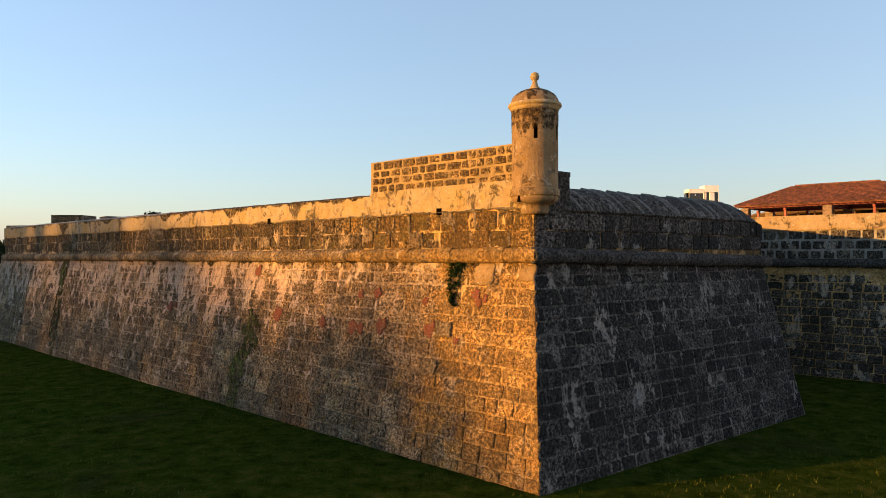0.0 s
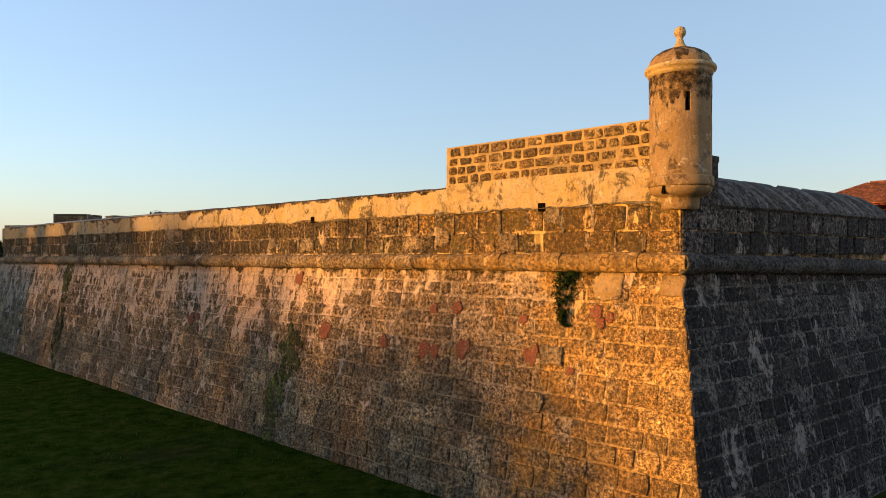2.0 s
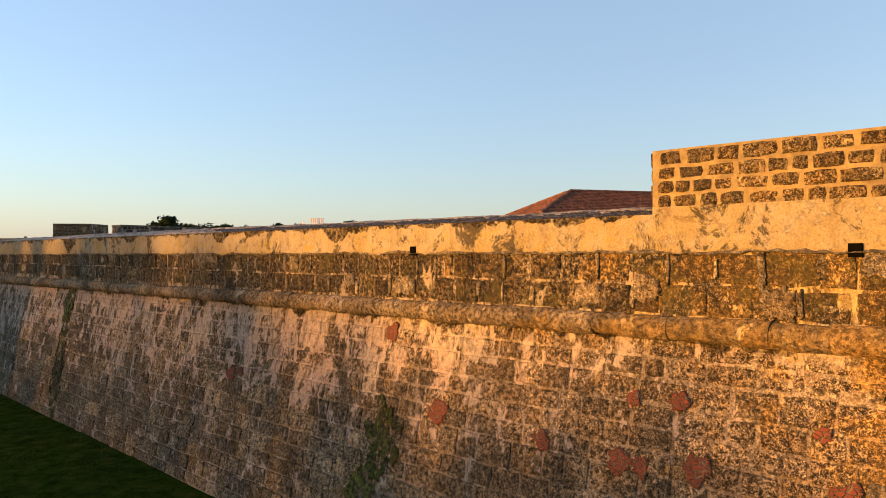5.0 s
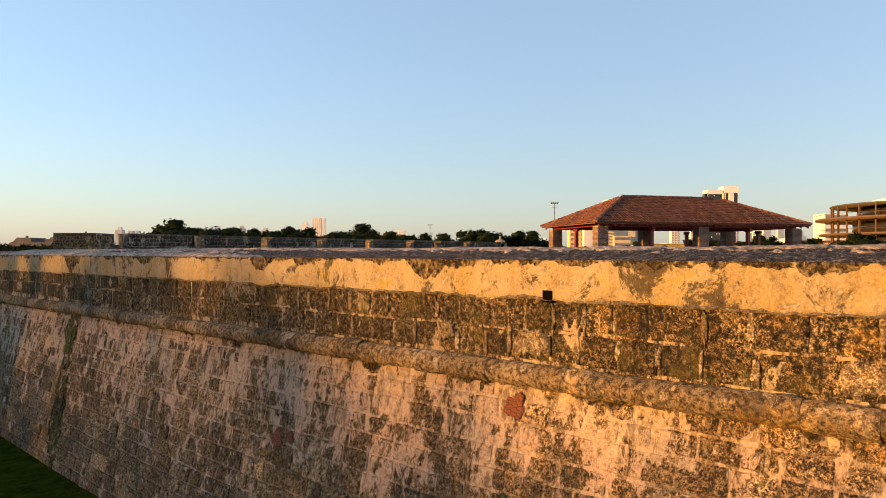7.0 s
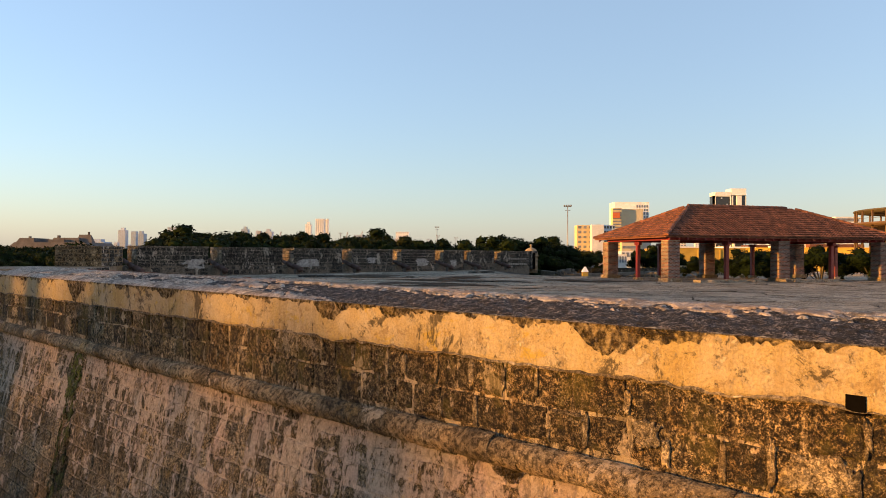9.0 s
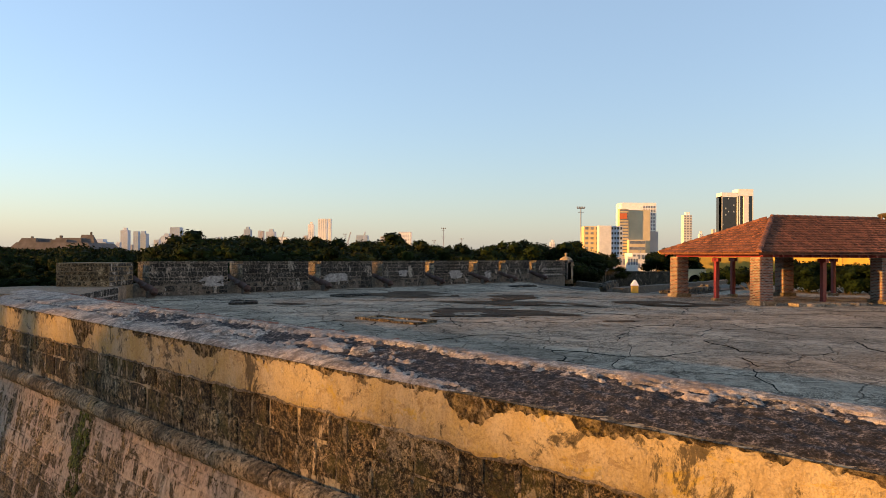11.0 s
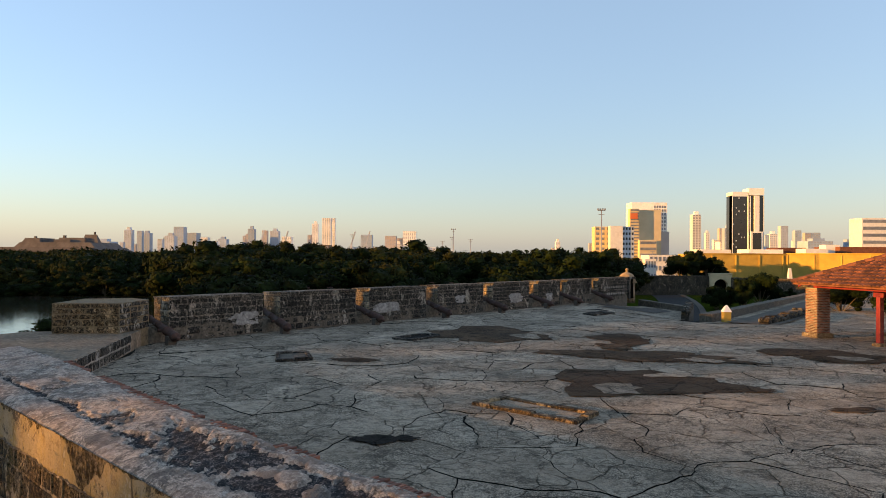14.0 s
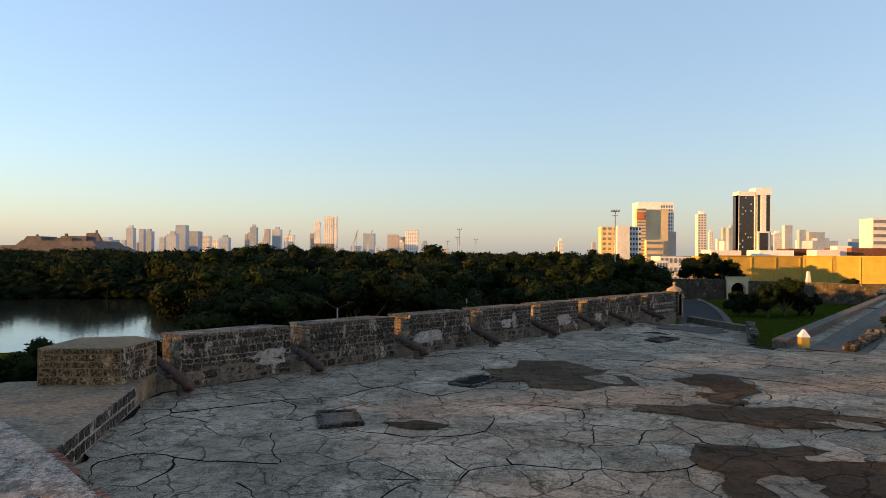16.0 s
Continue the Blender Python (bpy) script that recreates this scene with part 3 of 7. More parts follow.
def meet(oa, ob):
    """The salient corner of faces set out by oa and ob."""
    # C0 + a*UA + oa*NA lies on face B moved out by ob
    a = (ob - oa * NA.dot(NB)) / UA.dot(NB)
    return C0 + UA * a + NA * oa


END_A = on_a(LEN_A)
END_B = on_b(LEN_B)
FLANK = Vector((19.6, 44.4, 0))
UD = Vector((0.729, -0.6845, 0))


# ---- ground and water ----
def grid(name, x0, x1, y0, y1, nx, ny, height, mat):
    vs = [(x0 + (x1 - x0) * i / nx, y0 + (y1 - y0) * j / ny, 0) for j in range(ny + 1) for i in range(nx + 1)]
    vs = [(x, y, height(x, y)) for x, y, _ in vs]
    fs = [(j * (nx + 1) + i, j * (nx + 1) + i + 1, (j + 1) * (nx + 1) + i + 1, (j + 1) * (nx + 1) + i) for j in range(ny) for i in range(nx)]
    return mesh_of(name, vs, fs, mat, True)


ground_pts = [-4500, -1500, -500, -200] + list(range(-120, 141, 4)) + [200, 500, 1500, 4500]
gx, gy = ground_pts, [v + 60 for v in ground_pts]
gv = [(x, y, 0.07 * noise.noise(Vector((x * 0.15, y * 0.15, 0))) if abs(x) < 140 and -70 < y < 200 else 0.0) for y in gy for x in gx]
gn = len(gx)
gf = [(j * gn + i, j * gn + i + 1, (j + 1) * gn + i + 1, (j + 1) * gn + i) for j in range(len(gy) - 1) for i in range(gn - 1)]
tagged(new("ground", mesh_of("ground", gv, gf, GRASS, True)), "dark rough grass around the bastion", "ground", kind="structure")


# ---- bastion body: battered walls with a core ----
def batter_body():
    """The filled body below the terrace, with battered faces on the two long sides and the flank."""
    zc = CORDON - 0.2
    lo = BATTER * zc
    far = [END_A + UA * 0.0, Vector((-40.5, 68.0, 0)), Vector((-36.2, 71.5, 0)), Vector((-2.3, 107.6, 0)), Vector((0.5, 100.5, 0)), Vector((-2.1, 93.6, 0)), Vector((-1.6, 90.5, 0)), Vector((44, 153, 0)), Vector((95, 100, 0)), FLANK + UD * 90, FLANK]
    top = [C0, END_B, *far[::-1]]
    bot = [meet(lo, lo), END_B + NB * lo + UB * 1.2, *[p.copy() for p in far[::-1]]]
    bot[2] = FLANK + NA * lo
    bot[3] = FLANK + UD * 90 + NA * lo
    bot[-1] = END_A + NA * lo + UA * 1.0
    bot[-2] = far[1] + Vector((-1.2, 0.3, 0))
    n = len(top)
    vs = [(p.x, p.y, -0.3) for p in bot] + [(p.x, p.y, zc) for p in top] + [(p.x, p.y, FLOOR - 0.95) for p in top]
    fs = [tuple(range(n))[::-1], tuple(range(2 * n, 3 * n))]
    for k in (0, n):
        fs += [(k + i, k + (i + 1) % n, k + n + (i + 1) % n, k + n + i) for i in range(n)]
    me = mesh_of("bastion", vs, fs, MORTAR_LOW)
    return me


bastion = tagged(new("bastion", batter_body()), "massive battered stone bastion wall with mortar joints", "fortress wall", kind="structure")

# parapet of the long face: outward sloping top, 2 m thick, with its inner face
pv, pf = prism([(v.x, v.y) for v in (on_a(0.0, 0.012), on_a(0.2, -THICK), on_a(44.0, -THICK), on_a(52.0, -2.8), on_a(LEN_A, -2.8), on_a(LEN_A, 0.012))], CORDON - 0.25,
               [TOP_A - 0.03, TOP_IN - 0.06, TOP_IN - 0.06, TOP_IN - 0.06, TOP_A, TOP_A - 0.03])
wall_a = tagged(new("wall_west", mesh_of("wall_west", pv, pf, MORTAR)), "ochre plastered parapet wall with dark reef stone courses", "parapet wall", kind="structure")

rw = [on_a(-0.02, 0.02), on_a(1.6, -THICK + 0.03), on_a(8.85, -THICK + 0.03), on_a(7.9, 0.02)]
rv, rf = prism([(v.x, v.y) for v in rw], TOP_A - 0.3, 10.74)
raised = tagged(new("wall_raised", mesh_of("wall_raised", rv, rf, MORTAR_OCHRE)), "raised sunlit parapet of coursed stone with ochre pointing", "parapet wall", kind="structure")

# parapet of the shaded face with its rounded plastered back
bv, bf = [], []
prof = [(0.0, CORDON - 0.25), (0.0, 8.5), (0.08, 8.58), (-0.1, 8.86), (-0.36, 9.14), (-0.7, 9.37), (-1.15, 9.48), (-1.7, 9.5), (-2.2, 9.36), (-2.2, FLOOR - 0.3)]
steps = 40
for k in range(steps + 1):
    s = 1.3 + (LEN_B - 1.3) * k / steps
    drop = max(0.0, (s - (LEN_B - 2.0)) / 2.0)
    for o, z in prof:
        zz = z - max(0, z - 8.4) * (1 - math.sqrt(max(0, 1 - drop * drop))) if z > 8.45 else z
        p = on_b(s, o, zz)
        bv.append((p.x, p.y, p.z + 0.03 * noise.noise(Vector((s * 1.3, o * 2, 0)))))
m_ = len(prof)
for k in range(steps):
    for i in range(m_ - 1):
        bf.append((k * m_ + i, (k + 1) * m_ + i, (k + 1) * m_ + i + 1, k * m_ + i + 1))
bf.append(tuple(steps * m_ + i for i in range(m_))[::-1])
wall_b = tagged(new("wall_south", mesh_of("wall_south", bv, bf, STONE_SHADED, False)), "shaded stone parapet with rounded plastered back", "parapet wall", kind="structure")

# curtain wall beyond the flank
cv, cf = prism([(v.x, v.y) for v in (FLANK + NA * 0.05, FLANK + UD * 90 + NA * 0.05, FLANK + UD * 90 - NA * 2.5, FLANK - NA * 2.5)], CORDON - 1.0, 9.45)
wall_c = tagged(new("wall_curtain", mesh_of("wall_curtain", cv, cf, MORTAR_PALE)), "curtain wall with ochre plaster band and stone courses", "curtain wall", kind="structure")

# merlon line
DC = Vector((0.6597, 0.7515, 0))
NC = Vector((0.7515, -0.6597, 0))                  # faces the terrace
P0 = Vector((-33.15, 72.57, 0))


def on_c(s, out=0.0, z=0.0):
    return P0 + DC * s + NC * out + Vector((0, 0, z))

# ---- terrace: bed, cracked slabs, patches, hatches ----
def floor_z(x, y):
    """The terrace is level; it falls to the ramp behind the pavilion."""
    a = min(1.0, max(0.0, (y - 78 + 0.25 * (x + 5)) / 16.0))
    b = min(1.0, max(0.0, (x + 9.0) / 6.0))
    return FLOOR - 0.8 * (a * a * (3 - 2 * a)) * b


floor_bed = tagged(new("floor", grid("floor", -41, 95, 22, 128, 68, 53, lambda x, y: floor_z(x, y) - 0.035, CRACK)), "terrace bed seen in the cracks between slabs", "floor", kind="structure")
# trim the bed to the plan
_bm = bmesh.new()
_bm.from_mesh(floor_bed.data)


def inside(p, poly):
    c, n = False, len(poly)
    for i in range(n):
        (x0, y0), (x1, y1) = poly[i], poly[(i + 1) % n]
        if (y0 > p[1]) != (y1 > p[1]) and p[0] < (x1 - x0) * (p[1] - y0) / (y1 - y0) + x0:
            c = not c
    return c


PLAN = [(2.4, 25.0), (12.5, 32.5), (18.4, 46.3), (84, -14), (96, 100), (44, 153), (-1.6, 90.4), (-2.1, 93.6), (0.5, 100.6), (-2.0, 107.8), (-34.9, 71.6), (-36.4, 68.4), (-33.8, 60.2), (-32.0, 57.4)]
bmesh.ops.delete(_bm, geom=[v for v in _bm.verts if (v.co - C0).dot(NA) > -0.5 or not inside(v.co, [(p[0] * 1.0, p[1]) for p in PLAN]) and min((Vector((v.co.x, v.co.y)) - Vector(q)).length for q in PLAN) > 0 and not inside((v.co.x, v.co.y - 1.5), PLAN) and not inside((v.co.x, v.co.y + 1.5), PLAN)], context="VERTS")
_bm.to_mesh(floor_bed.data)
_bm.free()


def clip_poly(poly, px_, py_, nx, ny):
    out, n = [], len(poly)
    for i in range(n):
        a, b = poly[i], poly[(i + 1) % n]
        da, db = (a[0] - px_) * nx + (a[1] - py_) * ny, (b[0] - px_) * nx + (b[1] - py_) * ny
        if da <= 0:
            out.append(a)
        if da * db < 0:
            t = da / (da - db)
            out.append((a[0] + (b[0] - a[0]) * t, a[1] + (b[1] - a[1]) * t))
    return out


def jag(x, y):
    v = Vector((x * 0.55, y * 0.55, 3.1))
    w = Vector((x * 2.3, y * 2.3, 7.7))
    return (0.55 * noise.noise(v) + 0.14 * noise.noise(w), 0.55 * noise.noise(v + Vector((9, 4, 2))) + 0.14 * noise.noise(w + Vector((5, 1, 8))))


def slab_cells(rnd):
    """Crack cells of the terrace, as plan outlines."""
    pts, (x0, x1, y0, y1) = [], (-42, 60, 26, 124)
    tries = 0
    while tries < 9000 and len(pts) < 900:
        tries += 1
        p = (rnd.uniform(x0, x1), rnd.uniform(y0, y1))
        if not inside(p, PLAN):
            continue
        d = math.hypot(p[0] + 22, p[1] - 60)
        gap = (1.35 + 0.055 * d) * rnd.uniform(0.6, 1.55)
        if all((p[0] - q[0]) ** 2 + (p[1] - q[1]) ** 2 > gap * gap for q in pts):
            pts.append(p)
    cells = []
    for p in pts:
        poly = [(p[0] - 7, p[1] - 7), (p[0] + 7, p[1] - 7), (p[0] + 7, p[1] + 7), (p[0] - 7, p[1] + 7)]
        for q in pts:
            if q is not p and abs(q[0] - p[0]) < 13 and abs(q[1] - p[1]) < 13:
                dx, dy = q[0] - p[0], q[1] - p[1]
                poly = clip_poly(poly, p[0] + dx / 2, p[1] + dy / 2, dx, dy)
                if len(poly) < 3:
                    break
        if len(poly) >= 3:
            edge = on_a(0, -THICK - 0.1)
            poly = clip_poly(poly, edge.x, edge.y, NA.x, NA.y)
            if p[0] < 17 and p[1] < 46:
                edge = on_b(0, -2.3)
                poly = clip_poly(poly, edge.x, edge.y, NB.x, NB.y)
            if p[0] > 4 and p[1] < 62:
                edge = (END_B.x, END_B.y, 0.928, -0.373) if (p[0] - END_B.x) * 0.928 - (p[1] - END_B.y) * 0.373 < 0 else (FLANK.x, FLANK.y, NA.x, NA.y)
                poly = clip_poly(poly, edge[0] - 0.4 * edge[2], edge[1] - 0.4 * edge[3], edge[2], edge[3])
                if len(poly) < 3:
                    continue
            if p[1] > 86 and -0.809 * (p[0] + 1.6) + 0.588 * (p[1] - 90.4) < 0:
                poly = clip_poly(poly, -1.6, 90.4, -0.809, 0.588)
            elif p[1] > 88:
                poly = clip_poly(poly, -2.1, 93.6, 0.937, -0.348)
                if len(poly) >= 3:
                    poly = clip_poly(poly, 0.5, 100.6, 0.952, 0.305)
            if len(poly) < 3:
                continue
            poly = clip_poly(poly, P0.x + NC.x * 0.3, P0.y + NC.y * 0.3, -NC.x, -NC.y)
            if p[0] < -25:
                poly = clip_poly(poly, -33.0, 59.9, -0.979, -0.206)
        if len(poly) >= 3:
            cells.append((p, poly))
    return cells


def slab_mesh(poly, rnd):
    """One slab: jagged rim, a crack's width in from its neighbours, top 1 to 3 cm above the bed."""
    rim = []
    n = len(poly)
    for i in range(n):
        a, b = poly[i], poly[(i + 1) % n]
        k = max(1, int(math.hypot(b[0] - a[0], b[1] - a[1]) / 0.28))
        rim += [(a[0] + (b[0] - a[0]) * j / k, a[1] + (b[1] - a[1]) * j / k) for j in range(k)]
    cx, cy = sum(p[0] for p in rim) / len(rim), sum(p[1] for p in rim) / len(rim)
    gap = 0.021
    out = []
    for i, (x, y) in enumerate(rim):
        gx_, gy_ = jag(x, y)
        (xa, ya), (xb, yb) = rim[i - 1], rim[(i + 1) % len(rim)]
        d = math.hypot(xb - xa, yb - ya) + 1e-6
        nx, ny = (yb - ya) / d, (xa - xb) / d
        if nx * (x - cx) + ny * (y - cy) < 0:
            nx, ny = -nx, -ny
        g = gap * (0.22 + 1.5 * max(0, 0.35 + noise.noise(Vector((x * 0.35, y * 0.35, 1))) + 0.5 * noise.noise(Vector((x * 2.6, y * 2.6, 5)))))
        out.append((x + gx_ - nx * g, y + gy_ - ny * g))
    lift, tx, ty = rnd.uniform(-0.008, 0.012), rnd.uniform(-.004, .004), rnd.uniform(-.004, .004)
    m = len(out)
    z = [floor_z(x, y) + lift + tx * (x - cx) + ty * (y - cy) for x, y in out]
    vs = [(x, y, zz - 0.05) for (x, y), zz in zip(out, z)] + [(x, y, zz) for (x, y), zz in zip(out, z)]
    fs = [tuple(range(m, 2 * m))] + [(i, (i + 1) % m, m + (i + 1) % m, m + i) for i in range(m)]
    me = mesh_of("slab", vs, fs, CONCRETE)
    me.materials.append(CRACK)
    for f in me.polygons[1:]:
        f.material_index = 1
    return me


def blob(name, cx, cy, a, b, turn, seed, mat, z, label, category, corners=30, rough=0.5):
    """A flat ragged patch with an angular, broken outline."""
    ring = []
    for i in range(corners):
        t = 2 * math.pi * (i + 0.35 * noise.noise(Vector((i * 1.7, seed, 2)))) / corners
        r = 1 + rough * 1.7 * noise.noise(Vector((math.cos(t) * 1.5 + seed, math.sin(t) * 1.5, seed))) + rough * 0.9 * noise.noise(Vector((math.cos(t) * 4.5 + seed, math.sin(t) * 4.5, 4)))
        u, v = a * r * math.cos(t), b * r * math.sin(t)
        ring.append((cx + u * math.cos(turn) - v * math.sin(turn), cy + u * math.sin(turn) + v * math.cos(turn)))
    vs, k = [(cx, cy, floor_z(cx, cy) + z)], 7
    for i in range(corners):
        (x0, y0), (x1, y1) = ring[i], ring[(i + 1) % corners]
        for j in range(k):
            f = j / k
            x, y = x0 + (x1 - x0) * f, y0 + (y1 - y0) * f
            x, y = x + 0.06 * noise.noise(Vector((x * 3, y * 3, 1))), y + 0.06 * noise.noise(Vector((x * 3, y * 3, 7)))
            vs.append((x, y, floor_z(x, y) + z))
    n = corners * k
    fs = [(0, 1 + i, 1 + (i + 1) % n) for i in range(n)]
    return tagged(new(name, mesh_of(name, vs, fs, mat)), label, category, "dark floor patches")


for k, (cx, cy, a, b, turn) in enumerate([(-18.7, 75.0, 3.1, 3.2, 0.2), (-12.3, 73.2, 1.3, 2.0, -0.2), (-12.3, 67.3, 3.9, 1.5, -0.25), (-14.7, 61.2, 3.2, 2.4, 0.05), (-24.7, 65.6, 1.0, 0.5, -0.2), (-4.8, 67.9, 2.7, 2.2, -0.45), (-9.5, 57.2, 0.8, 0.35, 0.2), (-11.3, 60.0, 0.9, 0.5, 0.1), (-13.2, 70.3, 0.7, 1.3, 0.1)]):
    blob("floor_patch", cx, cy, a, b, turn, 3.7 * k + 1, SCREED, 0.028 + 0.0015 * k, "dark bare patch where the floor topping is lost", "floor patch", 22, 0.34)
for k, (cx, cy, a, b, turn) in enumerate([(-16.9, 74.0, 0.9, 0.9, 0.06), (-10.6, 66.2, 1.0, 0.5, -0.3), (-15.4, 60.0, 0.7, 0.9, -0.5), (-12.9, 62.6, 0.9, 0.5, 0.3), (-4.2, 66.8, 0.9, 0.6, -0.4)]):
    blob("slab_remnant", cx, cy, a, b, turn, 2.3 * k + 4, CONCRETE, 0.046 + 0.002 * k, "pale remnant of the floor topping in a bare patch", "floor patch", 14, 0.35)
blob("dirt_patch", -4.6, 100.6, 4.6, 2.3, 0.9, 6.3, DIRT, 0.05, "rough brown dirt at the broken end of the terrace", "dirt", rough=0.3)
blob("floor_hole", -22.1, 53.75, 0.65, 0.35, 0.1, 9.2, CRACK, 0.028, "shallow broken hole in the terrace floor", "hole", rough=0.6)


def curb_ring(name, corners, w, h, mat, label, category, inner):
    """A low curb of cut stones round a sunken hatch."""
    t = thing(name, label, category, (0, 0, 0), "terrace hatches")
    c = [Vector((*p, 0)) for p in corners]
    mid = sum(c, Vector()) / 4
    rnd = random.Random(name + str(round(mid.x)))
    for i in range(4):
        a, b = c[i], c[(i + 1) % 4]
        L = (b - a).length
        u = (b - a) / L
        out = Vector((u.y, -u.x, 0))
        k = max(2, round(L / 0.7))
        for j in range(k):
            s0, s1 = L * j / k, L * (j + 1) / k
            bm = new_box(s0 + 0.01, s1 - 0.01, -w, 0, 0, h * rnd.uniform(0.7, 1.1), bevel=0.025)
            part("curb_stone", bm, mat, t, m=frame_of(a + Vector((0, 0, floor_z(a.x, a.y) - 0.02)), u, out))
    q = [mid + (p - mid) * 0.9 for p in c]
    part("hatch_bottom", mesh_of("hatch_bottom", [(p.x, p.y, FLOOR + 0.034) for p in q], [(0, 1, 2, 3)], inner), parent=t)
    return t


curb_ring("roof_hatch", [(-27.75, 65.0), (-26.35, 65.5), (-26.95, 67.5), (-28.25, 67.1)], 0.17, 0.15, STONE_GREY, "square hatch with a low worn stone curb", "hatch", RENDER_GREY)
curb_ring("roof_hatch", [(-23.8, 72.4), (-22.7, 71.7), (-21.4, 73.8), (-22.4, 74.8)], 0.22, 0.14, STONE_GREY, "square hatch with a low dark stone curb", "hatch", CRACK)
curb_ring("roof_hatch", [(-11.4, 88.0), (-10.8, 86.7), (-8.9, 88.7), (-9.9, 89.8)], 0.25, 0.14, STONE_GREY, "far hatch with a broken stone curb", "hatch", SCREED)
curb_ring("curb_ruin", [(-20.2, 57.5), (-17.6, 55.3), (-16.8, 56.4), (-19.2, 58.5)], 0.24, 0.13, STONE_BROWN, "long broken curb round a sunken slab", "curb", CONCRETE)

# topping of the parapet: a bed of dark rubble, and over it a pale lime crust that has broken away along a wandering trench
def top_sheet(crust, ns=1100, nt=44):
    vs, fs = [], []
    for i in range(ns + 1):
        s = 1.2 + (LEN_A - 1.5) * i / ns
        wide = THICK + 0.55 * min(1, max(0, s - 44) / 8)
        lip = 0.52 + 0.22 * noise.noise(Vector((s * 0.33, 1, 0))) + 0.10 * noise.noise(Vector((s * 1.4, 1, 5)))
        back = wide - 0.42 + 0.2 * noise.noise(Vector((s * 0.4, 6, 0))) + 0.09 * noise.noise(Vector((s * 1.7, 6, 3)))
        for j in range(nt + 1):
            f = j / nt
            o = f * (wide - 0.12)
            p = on_a(s, 0.05 - o)
            q = Vector((s * 0.9, f * 2.2, 0))
            big = 0.03 * noise.noise(q * 1.3)
            edge = 0.10 * (1 - f) ** 14
            z = TOP_A + 0.03 + (TOP_IN - TOP_A) * min(1, f * 1.15) - edge + big
            mask = max(lip - o, o - back) * 2.0 + 0.3 * noise.noise(Vector((s * 1.1, o * 1.6, 4))) + 0.42 * noise.noise(Vector((s * 3.1, o * 3.6, 4))) + 0.36 * noise.noise(Vector((s * 8, o * 8, 2))) + 0.26 * noise.noise(Vector((s * 17, o * 17, 6)))
            island = 1.5 * noise.noise(Vector((s * 0.55, o * 1.3, 11))) - 0.45 + 0.5 * noise.noise(Vector((s * 2.6, o * 3, 12))) + 0.4 * noise.noise(Vector((s * 7, o * 9, 13)))
            worn = min(1.0, max(0.0, (30 - s) / 8))
            inner = (o - 0.62 * wide - 0.25 * noise.noise(Vector((s * 0.4, 3, 9)))) * 0.9 + 0.5 * noise.noise(Vector((s * 2.2, o * 4.5, 21))) + 0.45 * noise.noise(Vector((s * 6, o * 9, 22))) + 0.3 * noise.noise(Vector((s * 15, o * 19, 23))) - 0.12
            whole = min(1.0, max(0.0, (s - 41) / 5)) * (1.0 + 0.4 * noise.noise(Vector((s * 0.5, o * 1.2, 31)))) * (1.0 - 1.3 * max(0.0, 1 - abs(o - 0.75 - 0.2 * noise.noise(Vector((s * 0.6, 2, 7)))) / 0.22))
            mask = (max(mask, island) + 0.1 + 0.75 * whole) * (1 - worn) + worn * min(inner, (wide - 0.2 - o) * 2.0)
            if crust:
                z += min(0.03 - 0.018 * worn, max(-0.12, 0.32 * mask)) - 0.012 * worn + 0.013 * noise.noise(q * 9) + 0.009 * noise.noise(q * 23)
            else:
                z += -0.035 + 0.03 * noise.noise(q * 5) + 0.024 * abs(noise.noise(q * 12)) + 0.014 * noise.noise(q * 27)
            off = 0.03 * noise.noise(Vector((s * 2.1, 7, 0))) + 0.02 * noise.noise(Vector((s * 7, 7, 0))) if j == 0 else 0.0
            vs.append((p.x + NA.x * off, p.y + NA.y * off, z))
    for i in range(ns):
        for j in range(nt):
            a = i * (nt + 1) + j
            fs.append((a, a + 1, a + nt + 2, a + nt + 1))
    nv = len(vs)
    for i in range(ns + 1):
        for j in (0, nt):
            x, y, z = vs[i * (nt + 1) + j]
            vs.append((x, y, z - 0.14))
    for i in range(ns):
        a, b = i * (nt + 1), (i + 1) * (nt + 1)
        fs.append((a, b, nv + 2 * (i + 1), nv + 2 * i))
        fs.append((b + nt, a + nt, nv + 2 * i + 1, nv + 2 * (i + 1) + 1))
    return vs, fs


part("rubble_bed", mesh_of("rubble_bed", *top_sheet(False), COPING, True), parent=wall_a, label="lichen-blackened rubble of the parapet top")
part("coping", mesh_of("coping", *top_sheet(True), CRUST, True), parent=wall_a, label="pale broken lime crust of the parapet top")

# brick edging along the inner rim of the topping
rnd = random.Random(11)
brick_mesh = bm_mesh("brick", new_box(-.035, .035, -.12, .12, -.04, .03, bevel=0.01), BRICK_OLD)
s = 30.0
while s < 51.8:
    if noise.noise(Vector((s * 0.5, 2, 2))) > -0.12:
        ob = new("brick", brick_mesh)
        ob.parent = wall_a
        p = on_a(s, -THICK - 0.069 * max(0, s - 44) + 0.13 + rnd.uniform(-.02, .02), TOP_IN + 0.032 + rnd.uniform(-.03, .014))
        ob.matrix_basis = frame_of(p, UA, -NA) @ pose(0, 0, 0, rnd.uniform(-4, 4), rnd.uniform(-5, 5), rnd.uniform(-6, 6))
    s += 0.088
    if noise.noise(Vector((s * 0.9, 8, 2))) > 0.35:
        s += 0.3

# low platform between the long wall and the merlons, with its coursed inner face
pl = [(-33.1, 59.9), (-34.72, 67.6), (-35.0, 69.2), (-39.6, 68.2), (-41.0, 66.0), (-38.4, 61.0)]
lv, lf = prism(pl, FLOOR - 1.5, 9.64)
